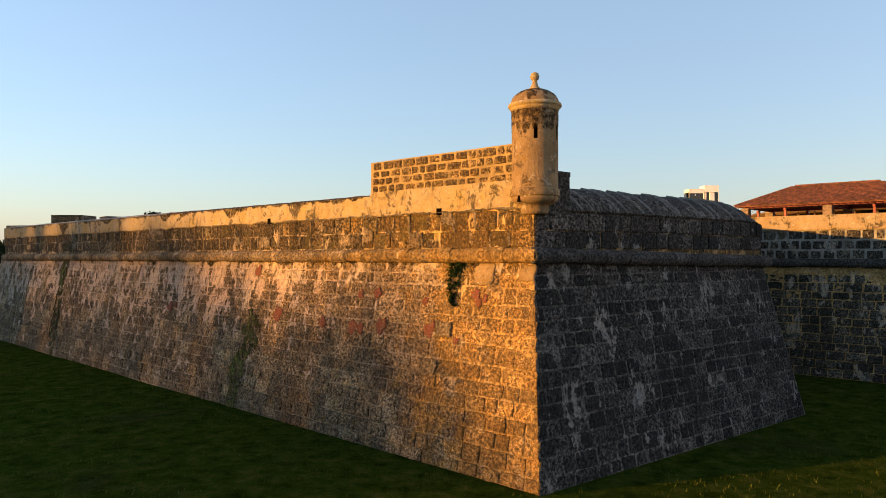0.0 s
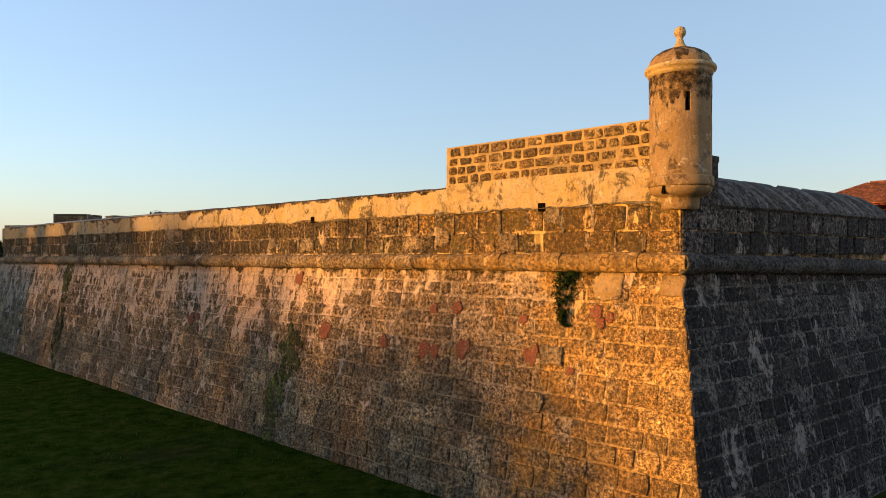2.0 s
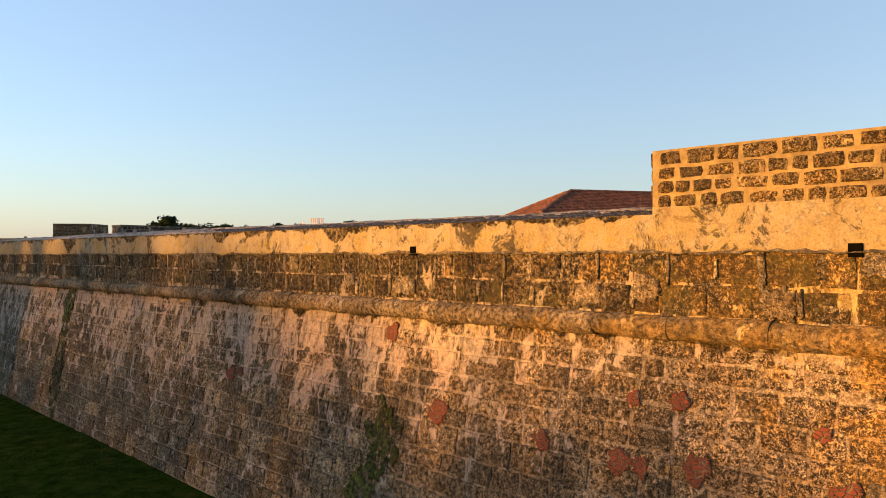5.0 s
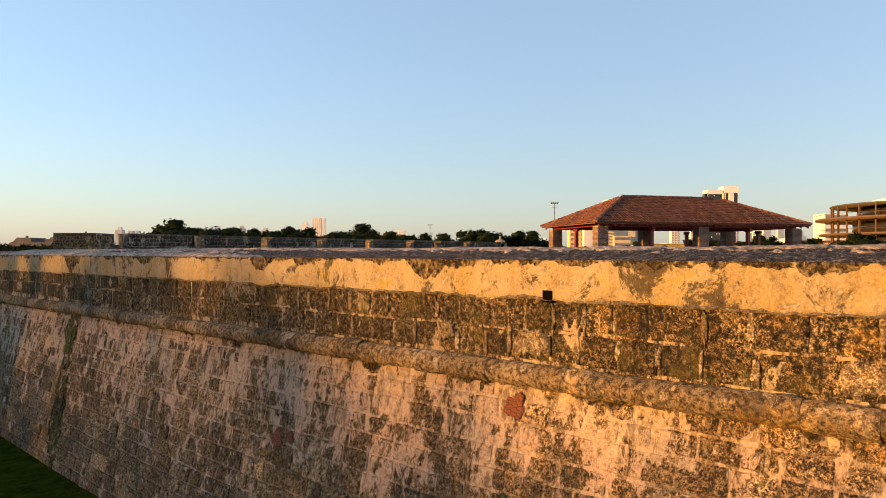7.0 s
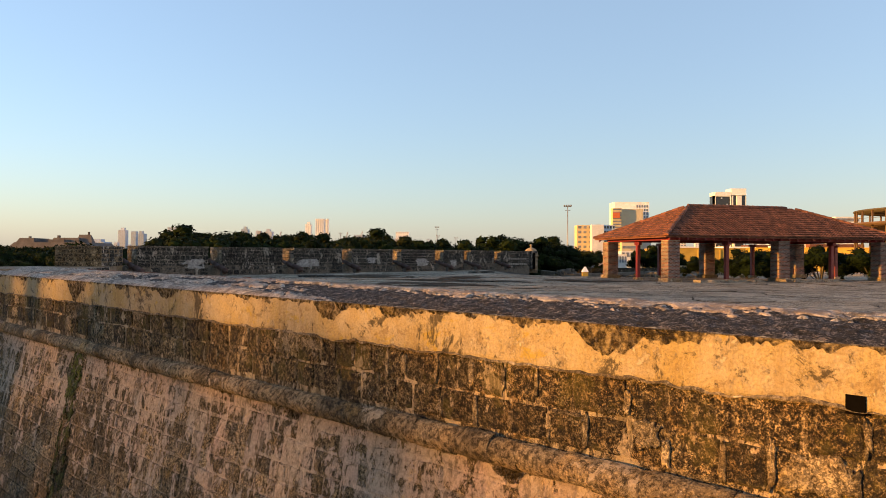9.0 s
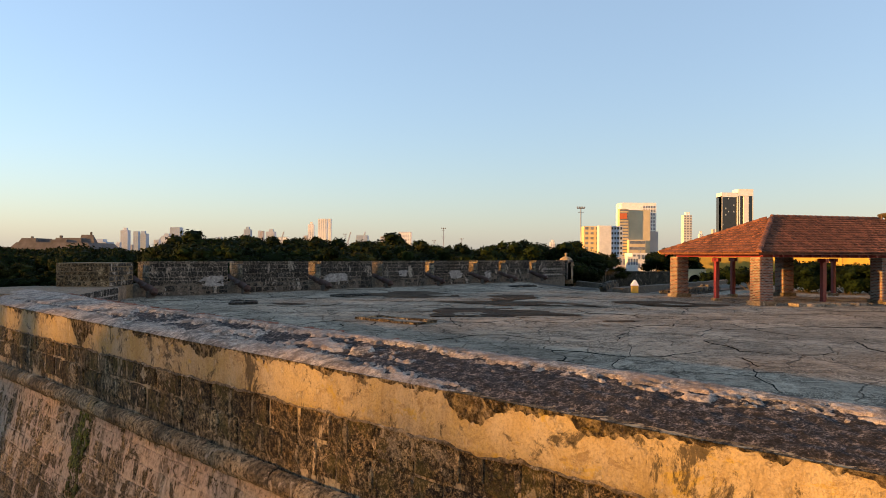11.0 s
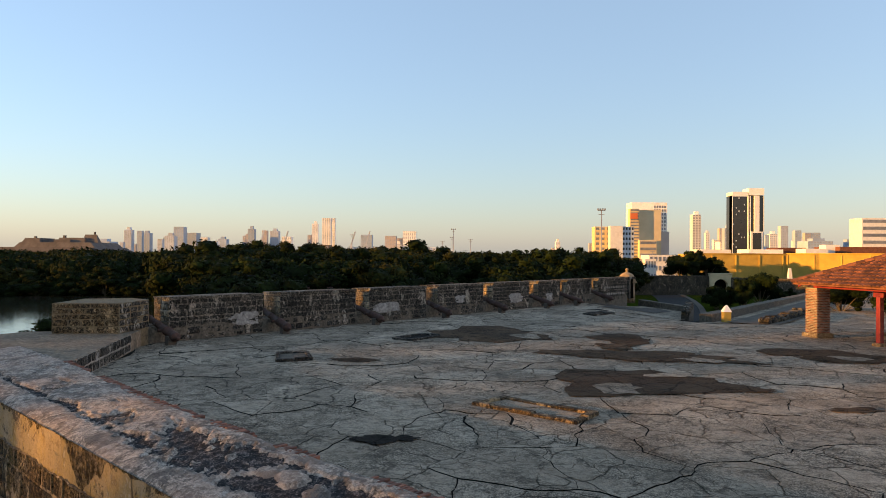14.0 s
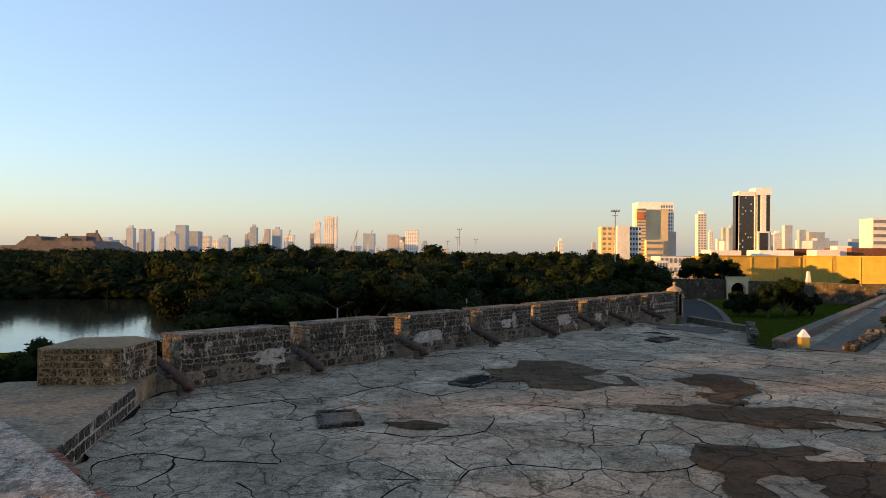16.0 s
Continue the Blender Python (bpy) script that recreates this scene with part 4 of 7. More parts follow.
platform = tagged(new("wall_platform", mesh_of("wall_platform", lv, lf, GRIT)), "broad low parapet platform with a coursed inner face", "parapet wall", kind="structure")

# merlons with embrasures between
GAPS = [(-3.0, -2.0), (3.25, 4.35), (9.8, 10.9), (16.05, 17.2), (22.2, 23.35), (28.1, 29.4), (32.65, 33.8), (37.9, 39.1)]
MERLON_TOP, MERLON_T = 11.0, 1.6
edges = [g for gap in GAPS for g in gap]
spans = [(edges[i], edges[i + 1]) for i in range(1, len(edges) - 1, 2)] + [(39.1, 44.7)]
sill = thing("wall_breast", "stone breastwork below the merlons", "parapet wall", (0, 0, 0), kind="structure")
q = [on_c(-3.2, 0.02), on_c(44.7, 0.02), on_c(44.7, -MERLON_T), on_c(-3.2, -MERLON_T)]
sv, sf = prism([(v.x, v.y) for v in q[::-1]], FLOOR - 1.0, FLOOR + 0.75)
part("breast", mesh_of("breast", sv, sf, RENDER_GREY), parent=sill)
merlons = []
for a, b in spans:
    t = thing("merlon", "grey stone merlon with pale mortar joints and a sunlit end", "merlon", (0, 0, 0), "merlons along the terrace")
    q = [on_c(a, 0.0), on_c(b, 0.0), on_c(b - 0.5, -MERLON_T), on_c(a, -MERLON_T)]
    tilt = random.Random(a).uniform(-0.04, 0.04)
    mv, mf = prism([(v.x, v.y) for v in q[::-1]], FLOOR - 0.2, [MERLON_TOP - 0.08, MERLON_TOP - 0.08 + tilt, MERLON_TOP + tilt, MERLON_TOP][::1])
    part("core", mesh_of("core", mv, mf, MORTAR_GREY), parent=t)
    cap = [on_c(a - 0.02, 0.06), on_c(b + 0.02, 0.06), on_c(b - 0.46, -MERLON_T - 0.04), on_c(a - 0.04, -MERLON_T - 0.04)]
    kv, kf = prism([(v.x, v.y) for v in cap[::-1]], [MERLON_TOP - 0.08] * 4, [MERLON_TOP, MERLON_TOP, MERLON_TOP + 0.03, MERLON_TOP + 0.03])
    part("cap", mesh_of("cap", kv, kf, MORTAR_GREY), parent=t, label="grey worn mortar cap")
    merlons.append((t, a, b))
marks = random.Random(8)
for row in range(2):
    s = 40.3 + 0.3 * row
    while s < 43.9:
        w = marks.uniform(0.12, 0.3)
        part("painted_mark", new_box(0, w, -0.01, 0.012, -0.12, 0.12 * marks.uniform(0.2, 1.0)), MORTAR_PALE, merlons[-1][0], "worn white painted mark", frame_of(on_c(s + w, 0.055, 10.15 - 0.6 * row), -DC, NC))
        s += w + marks.uniform(0.08, 0.25)
corner_merlon = thing("corner_merlon", "corner merlon of stone with a warm lit end face", "merlon", (0, 0, 0), "merlons along the terrace")
CM = [(-38.15, 67.55), (-35.3, 67.75), on_c(-3.0, 0.0)[:2], on_c(-3.1, -MERLON_T)[:2], (-38.3, 70.6)]
mv, mf = prism([tuple(p) for p in CM], FLOOR - 0.3, 10.96)
part("core", mesh_of("core", mv, mf, MORTAR_BROWN), parent=corner_merlon)


# cannons lying in the embrasures, breech on a block
def cannon_mesh():
    prof = [(0.05, -1.75), (0.085, -1.7), (0.06, -1.62), (0.10, -1.55), (0.225, -1.5), (0.235, -1.4), (0.215, -1.34), (0.21, -0.6), (0.225, -0.58), (0.225, -0.52), (0.19, -0.5), (0.17, 0.3), (0.185, 0.32), (0.185, 0.38), (0.16, 0.4), (0.145, 1.2), (0.175, 1.28), (0.165, 1.36), (0.08, 1.37), (0.075, 1.0)]
    vs, fs = lathe(prof, 20)
    return mesh_of("barrel", [(x, z, y) for x, y, z in vs], [f[::-1] for f in fs], IRON, True)


barrel_mesh = cannon_mesh()
trun = bmesh.new()
bmesh.ops.create_cone(trun, cap_ends=True, segments=12, radius1=0.075, radius2=0.075, depth=0.75, matrix=pose(0, -0.3, 0, 0, 90, 0))
trun_mesh = bm_mesh("trunnion", trun, IRON, True)
block_mesh = bm_mesh("block", new_box(-.22, .22, -.16, .16, 0, .42, bevel=0.03), WOOD)
for k, (a, b) in enumerate(GAPS):
    mid = 0.5 * (a + b)
    c = on_c(mid, 0.35, FLOOR + 0.72)
    out = (-NC + DC * 0.05).normalized()
    t = thing("cannon", "rusty iron cannon lying in an embrasure, breech on a block", "cannon", frame_of(c, out.cross(Vector((0, 0, 1))), out), "cannons in the embrasures")
    tip = pose(0, 0, 0, 15, 0, random.Random(k).uniform(-4, 4))
    part("barrel", barrel_mesh, parent=t, m=tip @ Matrix.Translation((0, 0.1, 0)))
    part("trunnion", trun_mesh, parent=t, m=tip)
    part("block", block_mesh, parent=t, m=Matrix.Translation((0, -0.95, -0.72)))

# far end: sentry box in the corner, doorway, low edge walls
def lathe_part(name, prof, mat, parent, segs=24, m=None, label=""):
    vs, fs = lathe(prof, segs)
    return part(name, mesh_of(name, vs, fs, mat, True), parent=parent, m=m, label=label)


g2 = thing("sentry_box", "far pale sentry box with a domed cap and ball finial", "sentry box", on_c(46.2, -0.8, FLOOR - 0.5), "sentry boxes")
lathe_part("shaft", [(0.8, 0), (0.8, 2.0)], STONE_CAP, g2)
lathe_part("cornice", [(0.8, 1.95), (0.98, 2.02), (0.98, 2.12), (0.85, 2.16)], STONE_CAP, g2)
lathe_part("dome", [(0.88, 2.14), (0.82, 2.5), (0.6, 2.85), (0.3, 3.02), (0.14, 3.06), (0.1, 3.2), (0.17, 3.32), (0.1, 3.45), (0.01, 3.5)], PLASTER_PALE, g2)
dw = thing("doorway", "dark doorway in the end of the merlon wall", "doorway", frame_of(on_c(44.9, 0.15, FLOOR), DC, NC))
part("jamb", new_box(-0.05, 0.25, -1.5, 0.0, 0, 2.1, bevel=0.03), STONE_GREY, dw)
# Solid near-black block painted as the dark inside of the doorway.
part("recess", new_box(0.25, 1.0, -1.4, -0.1, 0, 1.9), DARK, dw)
part("lintel", new_box(-0.05, 1.3, -1.5, 0.0, 1.9, 2.15, bevel=0.03), STONE_GREY, dw)


def low_wall(name, a, b, w, z0, z1, mat, label):
    a, b = Vector(a), Vector(b)
    L = (b - a).length
    u = (b - a) / L
    out = Vector((u.y, -u.x, 0)).normalized()
    k = max(2, int(L / 1.2))
    vs, fs = [], []
    for i in range(k + 1):
        p = a + u * (L * i / k)
        for o, z in ((-w / 2, z0), (-w / 2, z1), (w / 2, z1), (w / 2, z0)):
            j = 0.05 * noise.noise(Vector((p.x * 1.7, p.y * 1.7, o * 3 + z)))
            vs.append((p.x + out.x * o, p.y + out.y * o, p.z + z + (j if z == z1 else 0)))
    for i in range(k):
        for j in range(4):
            fs.append((i * 4 + j, i * 4 + (j + 1) % 4, (i + 1) * 4 + (j + 1) % 4, (i + 1) * 4 + j))
    fs += [(0, 1, 2, 3), (4 * k + 3, 4 * k + 2, 4 * k + 1, 4 * k)]
    return tagged(new(name, mesh_of(name, vs, fs, mat)), label, "parapet wall", kind="structure")


low_wall("wall_edge_1", (-2.2, 93.5, 8.2), (0.6, 100.5, 8.2), 0.6, -8.0, 0.6, RENDER_GREY, "low ruined edge wall of the terrace")
low_wall("wall_edge_2", (-1.8, 108.0, 8.3), (0.6, 100.5, 8.2), 0.6, -8.0, 0.4, RENDER_GREY, "low far edge of the terrace")
low_wall("wall_ramp_1", (-1.6, 90.6, 8.0), (44, 153, 7.6), 0.95, -7.8, 0.75, RENDER_GREY, "long parapet beside the ramp")


def rubble_wall(name, a, b, w, h, seed, label):
    """A broken wall of loose uneven stones, two abreast, lower where it has fallen."""
    r = random.Random(seed)
    a, b = Vector(a), Vector(b)
    L = (b - a).length
    u = (b - a) / L
    side = Vector((u.y, -u.x, 0)).normalized()
    t = tagged(new(name), label, "broken wall", kind="structure")
    x = 0.0
    while x < L:
        top = h * (0.75 + 0.6 * noise.noise(Vector((x * 0.35, seed, 0))))
        z = -0.05
        while z < top:
            hh = r.uniform(0.16, 0.3)
            for o in (-w / 4, w / 4):
                bm = bmesh.new()
                bmesh.ops.create_cube(bm, size=1.0)
                bmesh.ops.bevel(bm, geom=bm.edges[:], offset=0.14, segments=1, affect="EDGES")
                for v in bm.verts:
                    v.co = Vector((v.co.x * r.uniform(0.42, 0.56), v.co.y * w * r.uniform(0.44, 0.56), v.co.z * hh * r.uniform(0.96, 1.08)))
                p = a + u * (x + r.uniform(-.06, .06)) + side * (o + r.uniform(-.04, .04))
                part("stone", bm, r.choice((STONE_GREY, STONE_CITY, STONE_GREY, RENDER_GREY, STONE_BROWN)), t, m=pose(p.x, p.y, p.z + z + hh / 2, r.uniform(-4, 4), r.uniform(-4, 4), math.degrees(math.atan2(u.y, u.x)) + r.uniform(-9, 9)))
            z += hh
        x += 0.47


rubble_wall("wall_ramp_2", (1.9, 88.5, 8.0), (10.5, 99.4, 7.95), 0.75, 0.75, 4, "broken rubble wall beside the ramp")
rubble_wall("wall_edge_3", (-2.45, 92.6, 8.55), (0.35, 99.9, 8.6), 0.6, 0.42, 9, "loose stones along the ruined edge wall")
ramp_line = [(-1.0 + 45.0 * k / 12, 89.6 + 61.6 * k / 12) for k in range(13)]
vs = [(x + o * 0.809, y - o * 0.588, floor_z(x, y) + 0.1) for k, (x, y) in enumerate(ramp_line) for o in (0.5, 4.0)]
tagged(new("ramp", mesh_of("ramp", vs, [(2 * k, 2 * k + 1, 2 * k + 3, 2 * k + 2) for k in range(12)], PAVING)), "worn grey ramp beside the long parapet", "ramp", kind="structure")
bol = thing("bollard", "yellow painted bollard with a white pyramid cap", "bollard", (-0.2, 90.2, floor_z(-0.2, 90.2) - 0.03))
part("post", new_box(-.27, .27, -.27, .27, 0, 0.85, bevel=0.02), YELLOW, bol)
bm = bmesh.new()
bmesh.ops.create_cone(bm, cap_ends=True, segments=4, radius1=0.45, radius2=0.08, depth=0.5, matrix=pose(0, 0, 1.1, 0, 0, 45))
part("cap", bm, WHITE, bol, "white pyramid cap")

# ---- open pavilion: brick pillars, red posts, hipped tile roof ----
PE = Vector((-0.235, 0.972, 0)).normalized()       # along the short end
PL = Vector((0.961, 0.275, 0))                      # along the long side
PC = Vector((0.68, 67.45, floor_z(1, 67)))
PW, PLEN, PH = 7.8, 16.2, 2.62
pav = thing("pavilion", "open brick pillared pavilion with red posts and tiled hipped roof", "pavilion", frame_of(PC, PL, PE))


def pillar(x, y):
    h = 0.42
    core = part("pillar", new_box(-h + .02, h - .02, -h + .02, h - .02, 0.15, PH), MORTAR_PALE, pav, "square pillar of red brick with wide pale joints", m=Matrix.Translation((x, y, 0)))
    part("base", new_box(-h - .12, h + .12, -h - .12, h + .12, -0.05, 0.24, bevel=0.05), STONE_CAP, pav, "rough stone base", m=Matrix.Translation((x, y, 0)))
    return core


def post(x, y):
    part("post", new_box(-.12, .12, -.12, .12, 0.12, PH - 0.05, bevel=0.02), REDWOOD, pav, m=Matrix.Translation((x, y, 0)))
    bm = new_box(-.12, .12, -.3, .3, PH - 0.28, PH - 0.05, bevel=0.03)
    part("bracket", bm, REDWOOD, pav, m=Matrix.Translation((x, y, 0)))
    part("base", new_box(-.24, .24, -.24, .24, -0.04, 0.16, bevel=0.03), STONE_CAP, pav, m=Matrix.Translation((x, y, 0)))


pillars = [pillar(x, y) for x in (0, PLEN / 2, PLEN) for y in (0, PW)]
for x in (PLEN / 4, PLEN * 3 / 4):
    for y in (0, PW):
        post(x, y)
for x in (0, PLEN):
    post(x, PW / 2)
for x0, x1, y0, y1 in ((-0.15, PLEN + .15, -.14, .14), (-0.15, PLEN + .15, PW - .14, PW + .14), (-.14, .14, 0.15, PW - .15), (PLEN - .14, PLEN + .14, 0.15, PW - .15), (PLEN / 2 - .12, PLEN / 2 + .12, .15, PW - .15)):
    part("beam", new_box(x0, x1, y0, y1, PH, PH + 0.26, bevel=0.015), REDWOOD, pav)
OV, EAVE, RIDGE = 0.85, PH + 0.22, PH + 2.42
rx0, rx1 = PW / 2, PLEN - PW / 2
ev = [(-OV, -OV), (PLEN + OV, -OV), (PLEN + OV, PW + OV), (-OV, PW + OV)]
rf_ = [(rx0, PW / 2), (rx1, PW / 2)]
vs = [(x, y, EAVE) for x, y in ev] + [(x, y, RIDGE) for x, y in rf_] + [(x, y, EAVE - 0.07) for x, y in ev] + [(x, y, RIDGE - 0.07) for x, y in rf_]
fs = [(0, 1, 5, 4), (1, 2, 5), (2, 3, 4, 5), (3, 0, 4)]
fs += [tuple(i + 6 for i in f[::-1]) for f in fs] + [(i, 6 + i, 6 + (i + 1) % 4, (i + 1) % 4) for i in range(4)]
roof = part("roof", mesh_of("roof", vs, fs, TILE), parent=pav, label="hipped roof of weathered clay tiles")
for i in range(int(PLEN / 0.6) + 2):
    x = -0.5 + i * 0.62
    for y0, y1, s in ((-OV + .05, PW / 2, 1), (PW + OV - .05, PW / 2, -1)):
        top = min(1, max(0.12, min(x + OV, PLEN + OV - x) / (rx0 + OV)))
        y1_ = y0 + (y1 - y0) * top
        bm = bmesh.new()
        slope = (RIDGE - EAVE) / (PW / 2 + OV)
        z0, z1 = EAVE - 0.15, EAVE - 0.15 + abs(y1_ - y0) * slope
        vv = [(x - .04, y0, z0 - .07), (x + .04, y0, z0 - .07), (x + .04, y1_, z1 - .07), (x - .04, y1_, z1 - .07), (x - .04, y0, z0 + .05), (x + .04, y0, z0 + .05), (x + .04, y1_, z1 + .05), (x - .04, y1_, z1 + .05)]
        part("rafter", mesh_of("rafter", vv, [(0, 3, 2, 1), (4, 5, 6, 7), (0, 1, 5, 4), (1, 2, 6, 5), (2, 3, 7, 6), (3, 0, 4, 7)], REDWOOD), parent=roof)


def tiles(corner_a, corner_b, ridge_a, ridge_b, name):
    """Cover tiles in rows up one slope, joined, each a half-round barrel."""
    A, B, RA, RB = (Vector(v) for v in (corner_a, corner_b, ridge_a, ridge_b))
    u = (B - A).normalized()
    up = (RA - A) - u * (RA - A).dot(u)
    H = up.length
    up /= H
    nrm = u.cross(up).normalized()
    if nrm.z < 0:
        nrm = -nrm
    L = (B - A).length
    a0, b0 = (RA - A).dot(u) / H, (L - (RB - A).dot(u)) / H
    vs, fs = [], []
    rnd = random.Random(name)
    pitch, rows = 0.235, 0.36
    for i in range(int(L / pitch)):
        x = (i + 0.5) * pitch
        reach = min(x / a0 if a0 > 0 else 99, (L - x) / b0 if b0 > 0 else 99, H)
        k = 0
        while k * rows < reach - 0.1:
            y0, y1 = k * rows - 0.06, min(reach, (k + 1) * rows)
            lift, dx = rnd.uniform(0.0, 0.02), rnd.uniform(-.012, .012)
            o = len(vs)
            for yy, r, dz in ((y0, 0.11, 0.045 + lift), (y1, 0.09, 0.005)):
                for t in range(5):
                    a = math.pi * t / 4
                    vs.append(A + u * (x + dx + r * math.cos(a)) + up * yy + nrm * (dz + r * 0.85 * math.sin(a)))
            fs += [(o + t, o + t + 1, o + 6 + t, o + 5 + t) for t in range(4)]
            fs.append((o + 4, o + 3, o + 2, o + 1, o))
            k += 1
    ob = part(name, mesh_of(name, vs, fs, TILE), parent=roof)
    return tagged(ob, kind="stuff")


E3 = [(x, y, EAVE + 0.01) for x, y in ev]
R3 = [(x, y, RIDGE + 0.01) for x, y in rf_]
tiles(E3[0], E3[1], R3[0], R3[1], "tile_cover")
tiles(E3[1], E3[2], R3[1], R3[1], "tile_cover")
tiles(E3[2], E3[3], R3[1], R3[0], "tile_cover")
tiles(E3[3], E3[0], R3[0], R3[0], "tile_cover")


def ridge_line(a, b):
    a, b = Vector(a), Vector(b)
    L = (b - a).length
    d = (b - a) / L
    side = d.cross(Vector((0, 0, 1))).normalized()
    up = side.cross(d).normalized()
    vs, fs = [], []
    for k in range(int(L / 0.4)):
        o = len(vs)
        for s, r in ((k * 0.4 - .04, .17), (k * 0.4 + .4, .14)):
            for t in range(7):
                w = math.pi * t / 6
                vs.append(a + d * s + side * (r * math.cos(w)) + up * (r * math.sin(w) + 0.05))
        fs += [(o + t, o + t + 1, o + 8 + t, o + 7 + t) for t in range(6)] + [tuple(o + t for t in range(7))]
    part("ridge_tile", mesh_of("ridge_tile", vs, fs, TILE), parent=roof)


ridge_line(R3[0], R3[1])
for e, r in ((0, 0), (1, 1), (2, 1), (3, 0)):
    ridge_line(E3[e], R3[r])
# raised slab under and beside the pavilion
for (x0, x1, y0, y1) in ((1.2, 6.0, -1.5, -0.62), (7.6, 12.0, -1.3, -0.62)):
    vs = [(x0 + (x1 - x0) * i / 20, (y0 if j == 0 else y1) + 0.18 * noise.noise(Vector((i * 0.6, j * 5, x0))), z) for z in (0, 0.16) for j in (0, 1) for i in range(21)]
    fs = []
    for i in range(20):
        fs += [(42 + i, 43 + i, 64 + i, 63 + i), (i, i + 1, 43 + i, 42 + i), (21 + i + 1, 21 + i, 63 + i, 64 + i)]
    fs += [(0, 42, 63, 21), (20, 41, 83, 62)]
    tagged(new("step_slab", mesh_of("step_slab", [frame_of(PC, PL, PE) @ Vector(v) for v in vs], fs, CONCRETE)), "broken edge slab beside the pavilion", "slab")

# the smaller pavilion behind the curtain wall is added last, once the bricks are on
P2 = Vector((24.7, 56.6, FLOOR - 0.05))

# ---- sentry turret on the salient corner ----
TC = Vector((2.97, 22.42, 0))
tur = thing("sentry_turret", "round plastered sentry turret with stained dome and ball finial", "turret", TC)
R = 0.745


def turret_shaft():
    """A tube with real slots through it."""
    segs, z0, z1, t = 72, 9.12, 11.72, 0.17
    slots = [math.radians(a) for a in (-94, -30, 69)]
    zs = [z0, 9.5, 10.0, 10.4, 10.74, 11.21, 11.45, z1]
    vs, fs = [], []
    for r in (R, R - t):
        for z in zs:
            for i in range(segs):
                a = 2 * math.pi * i / segs
                rr = r + (0.008 * noise.noise(Vector((math.cos(a) * 2, math.sin(a) * 2, z * 1.5))) if r == R else 0)
                vs.append((rr * math.cos(a), rr * math.sin(a), z))
    n = len(zs)
    hole = set()
    for k in range(n - 1):
        for i in range(segs):
            mid = 2 * math.pi * (i + 0.5) / segs
            if (k == 4 or (k == 5 and 0.9 < mid < 1.5)) and any(abs((mid - s + math.pi) % (2 * math.pi) - math.pi) < math.pi / segs * 2.1 for s in slots):
                hole.add((k, i))
    N = n * segs
    for k in range(n - 1):
        for i in range(segs):
            j = (i + 1) % segs
            a, b, c, d = k * segs + i, k * segs + j, (k + 1) * segs + j, (k + 1) * segs + i
            if (k, i) not in hole:
                fs += [(a, b, c, d), (N + d, N + c, N + b, N + a)]
            else:
                fs += [(a, N + a, N + b, b), (d, c, N + c, N + d)]
                if (k, (i - 1) % segs) not in hole:
                    fs.append((a, d, N + d, N + a))
                if (k, j) not in hole:
                    fs.append((b, N + b, N + c, c))
    return mesh_of("shaft", vs, fs, TURRET, False)


part("shaft", turret_shaft(), parent=tur, label="cream plastered shaft with narrow loopholes")
lathe_part("corbel_ring", [(0.74, 8.96), (0.785, 8.965), (0.795, 8.99), (0.795, 9.17), (0.78, 9.2), (0.745, 9.215)], TURRET, tur, 48)
lathe_part("corbel", [(0.42, 8.40), (0.45, 8.5), (0.46, 8.66), (0.50, 8.70), (0.62, 8.74), (0.72, 8.82), (0.755, 8.91), (0.745, 8.97)], TURRET, tur, 48, label="rounded corbel bowl under the turret")
# Near-black box on the corbel, its colour painting the slot's shade.
part("drain_slot", new_box(-.04, .04, -.03, .012, -.1, .1, m=pose(0, 0, 0)), DARK, tur, "dark slot in the corbel", m=pose(0.735 * math.cos(math.radians(-140)), 0.735 * math.sin(math.radians(-140)), 8.86, 0, 12, -50))
lathe_part("cornice", [(0.74, 11.7), (0.78, 11.74), (0.80, 11.79), (0.80, 11.82), (0.855, 11.84), (0.865, 11.89), (0.85, 11.94), (0.78, 11.97)], PLASTER, tur, 48, label="moulded ochre cornice")
dome = [(0.785 * math.cos(a), 11.93 + 0.52 * math.sin(a)) for a in [math.radians(x) for x in range(0, 85, 8)]]
lathe_part("dome", dome + [(0.03, 12.455)], TURRET, tur, 48, label="stained hemispherical dome")
lathe_part("finial", [(0.2, 12.40), (0.19, 12.46), (0.12, 12.54), (0.075, 12.68), (0.085, 12.73), (0.13, 12.77), (0.15, 12.85), (0.12, 12.95), (0.05, 12.99), (0.0, 13.00)], PLASTER, tur, 24, label="ball finial")
# black growth below the cornice and over the dome
def turret_growth(prof, seed, rag, mat):
    vs, fs, n, m = [], [], 120, len(prof) - 1
    for i in range(n):
        a = 2 * math.pi * i / n
        v = Vector((math.cos(a) * 2, math.sin(a) * 2, seed))
        f = min(1.0, max(0.1, 0.6 + rag * (noise.noise(v) + 0.6 * noise.noise(v * 3.1) + 0.3 * noise.noise(v * 9))))
        for j in range(m + 1):
            x = m * f * j / m
            k = min(m - 1, int(x))
            r = prof[k][0] + (prof[k + 1][0] - prof[k][0]) * (x - k)
            z = prof[k][1] + (prof[k + 1][1] - prof[k][1]) * (x - k)
            vs.append((r * math.cos(a), r * math.sin(a), z))
    for i in range(n):
        j = (i + 1) % n
        fs += [(i * (m + 1) + k, i * (m + 1) + k + 1, j * (m + 1) + k + 1, j * (m + 1) + k) for k in range(m)]
    part("black_growth", mesh_of("black_growth", vs, fs, mat, True), parent=tur, label="black mould stains")


turret_growth([(R + .012, 11.7 - .095 * k) for k in range(11)], 3.0, 0.6, MOTTLE)
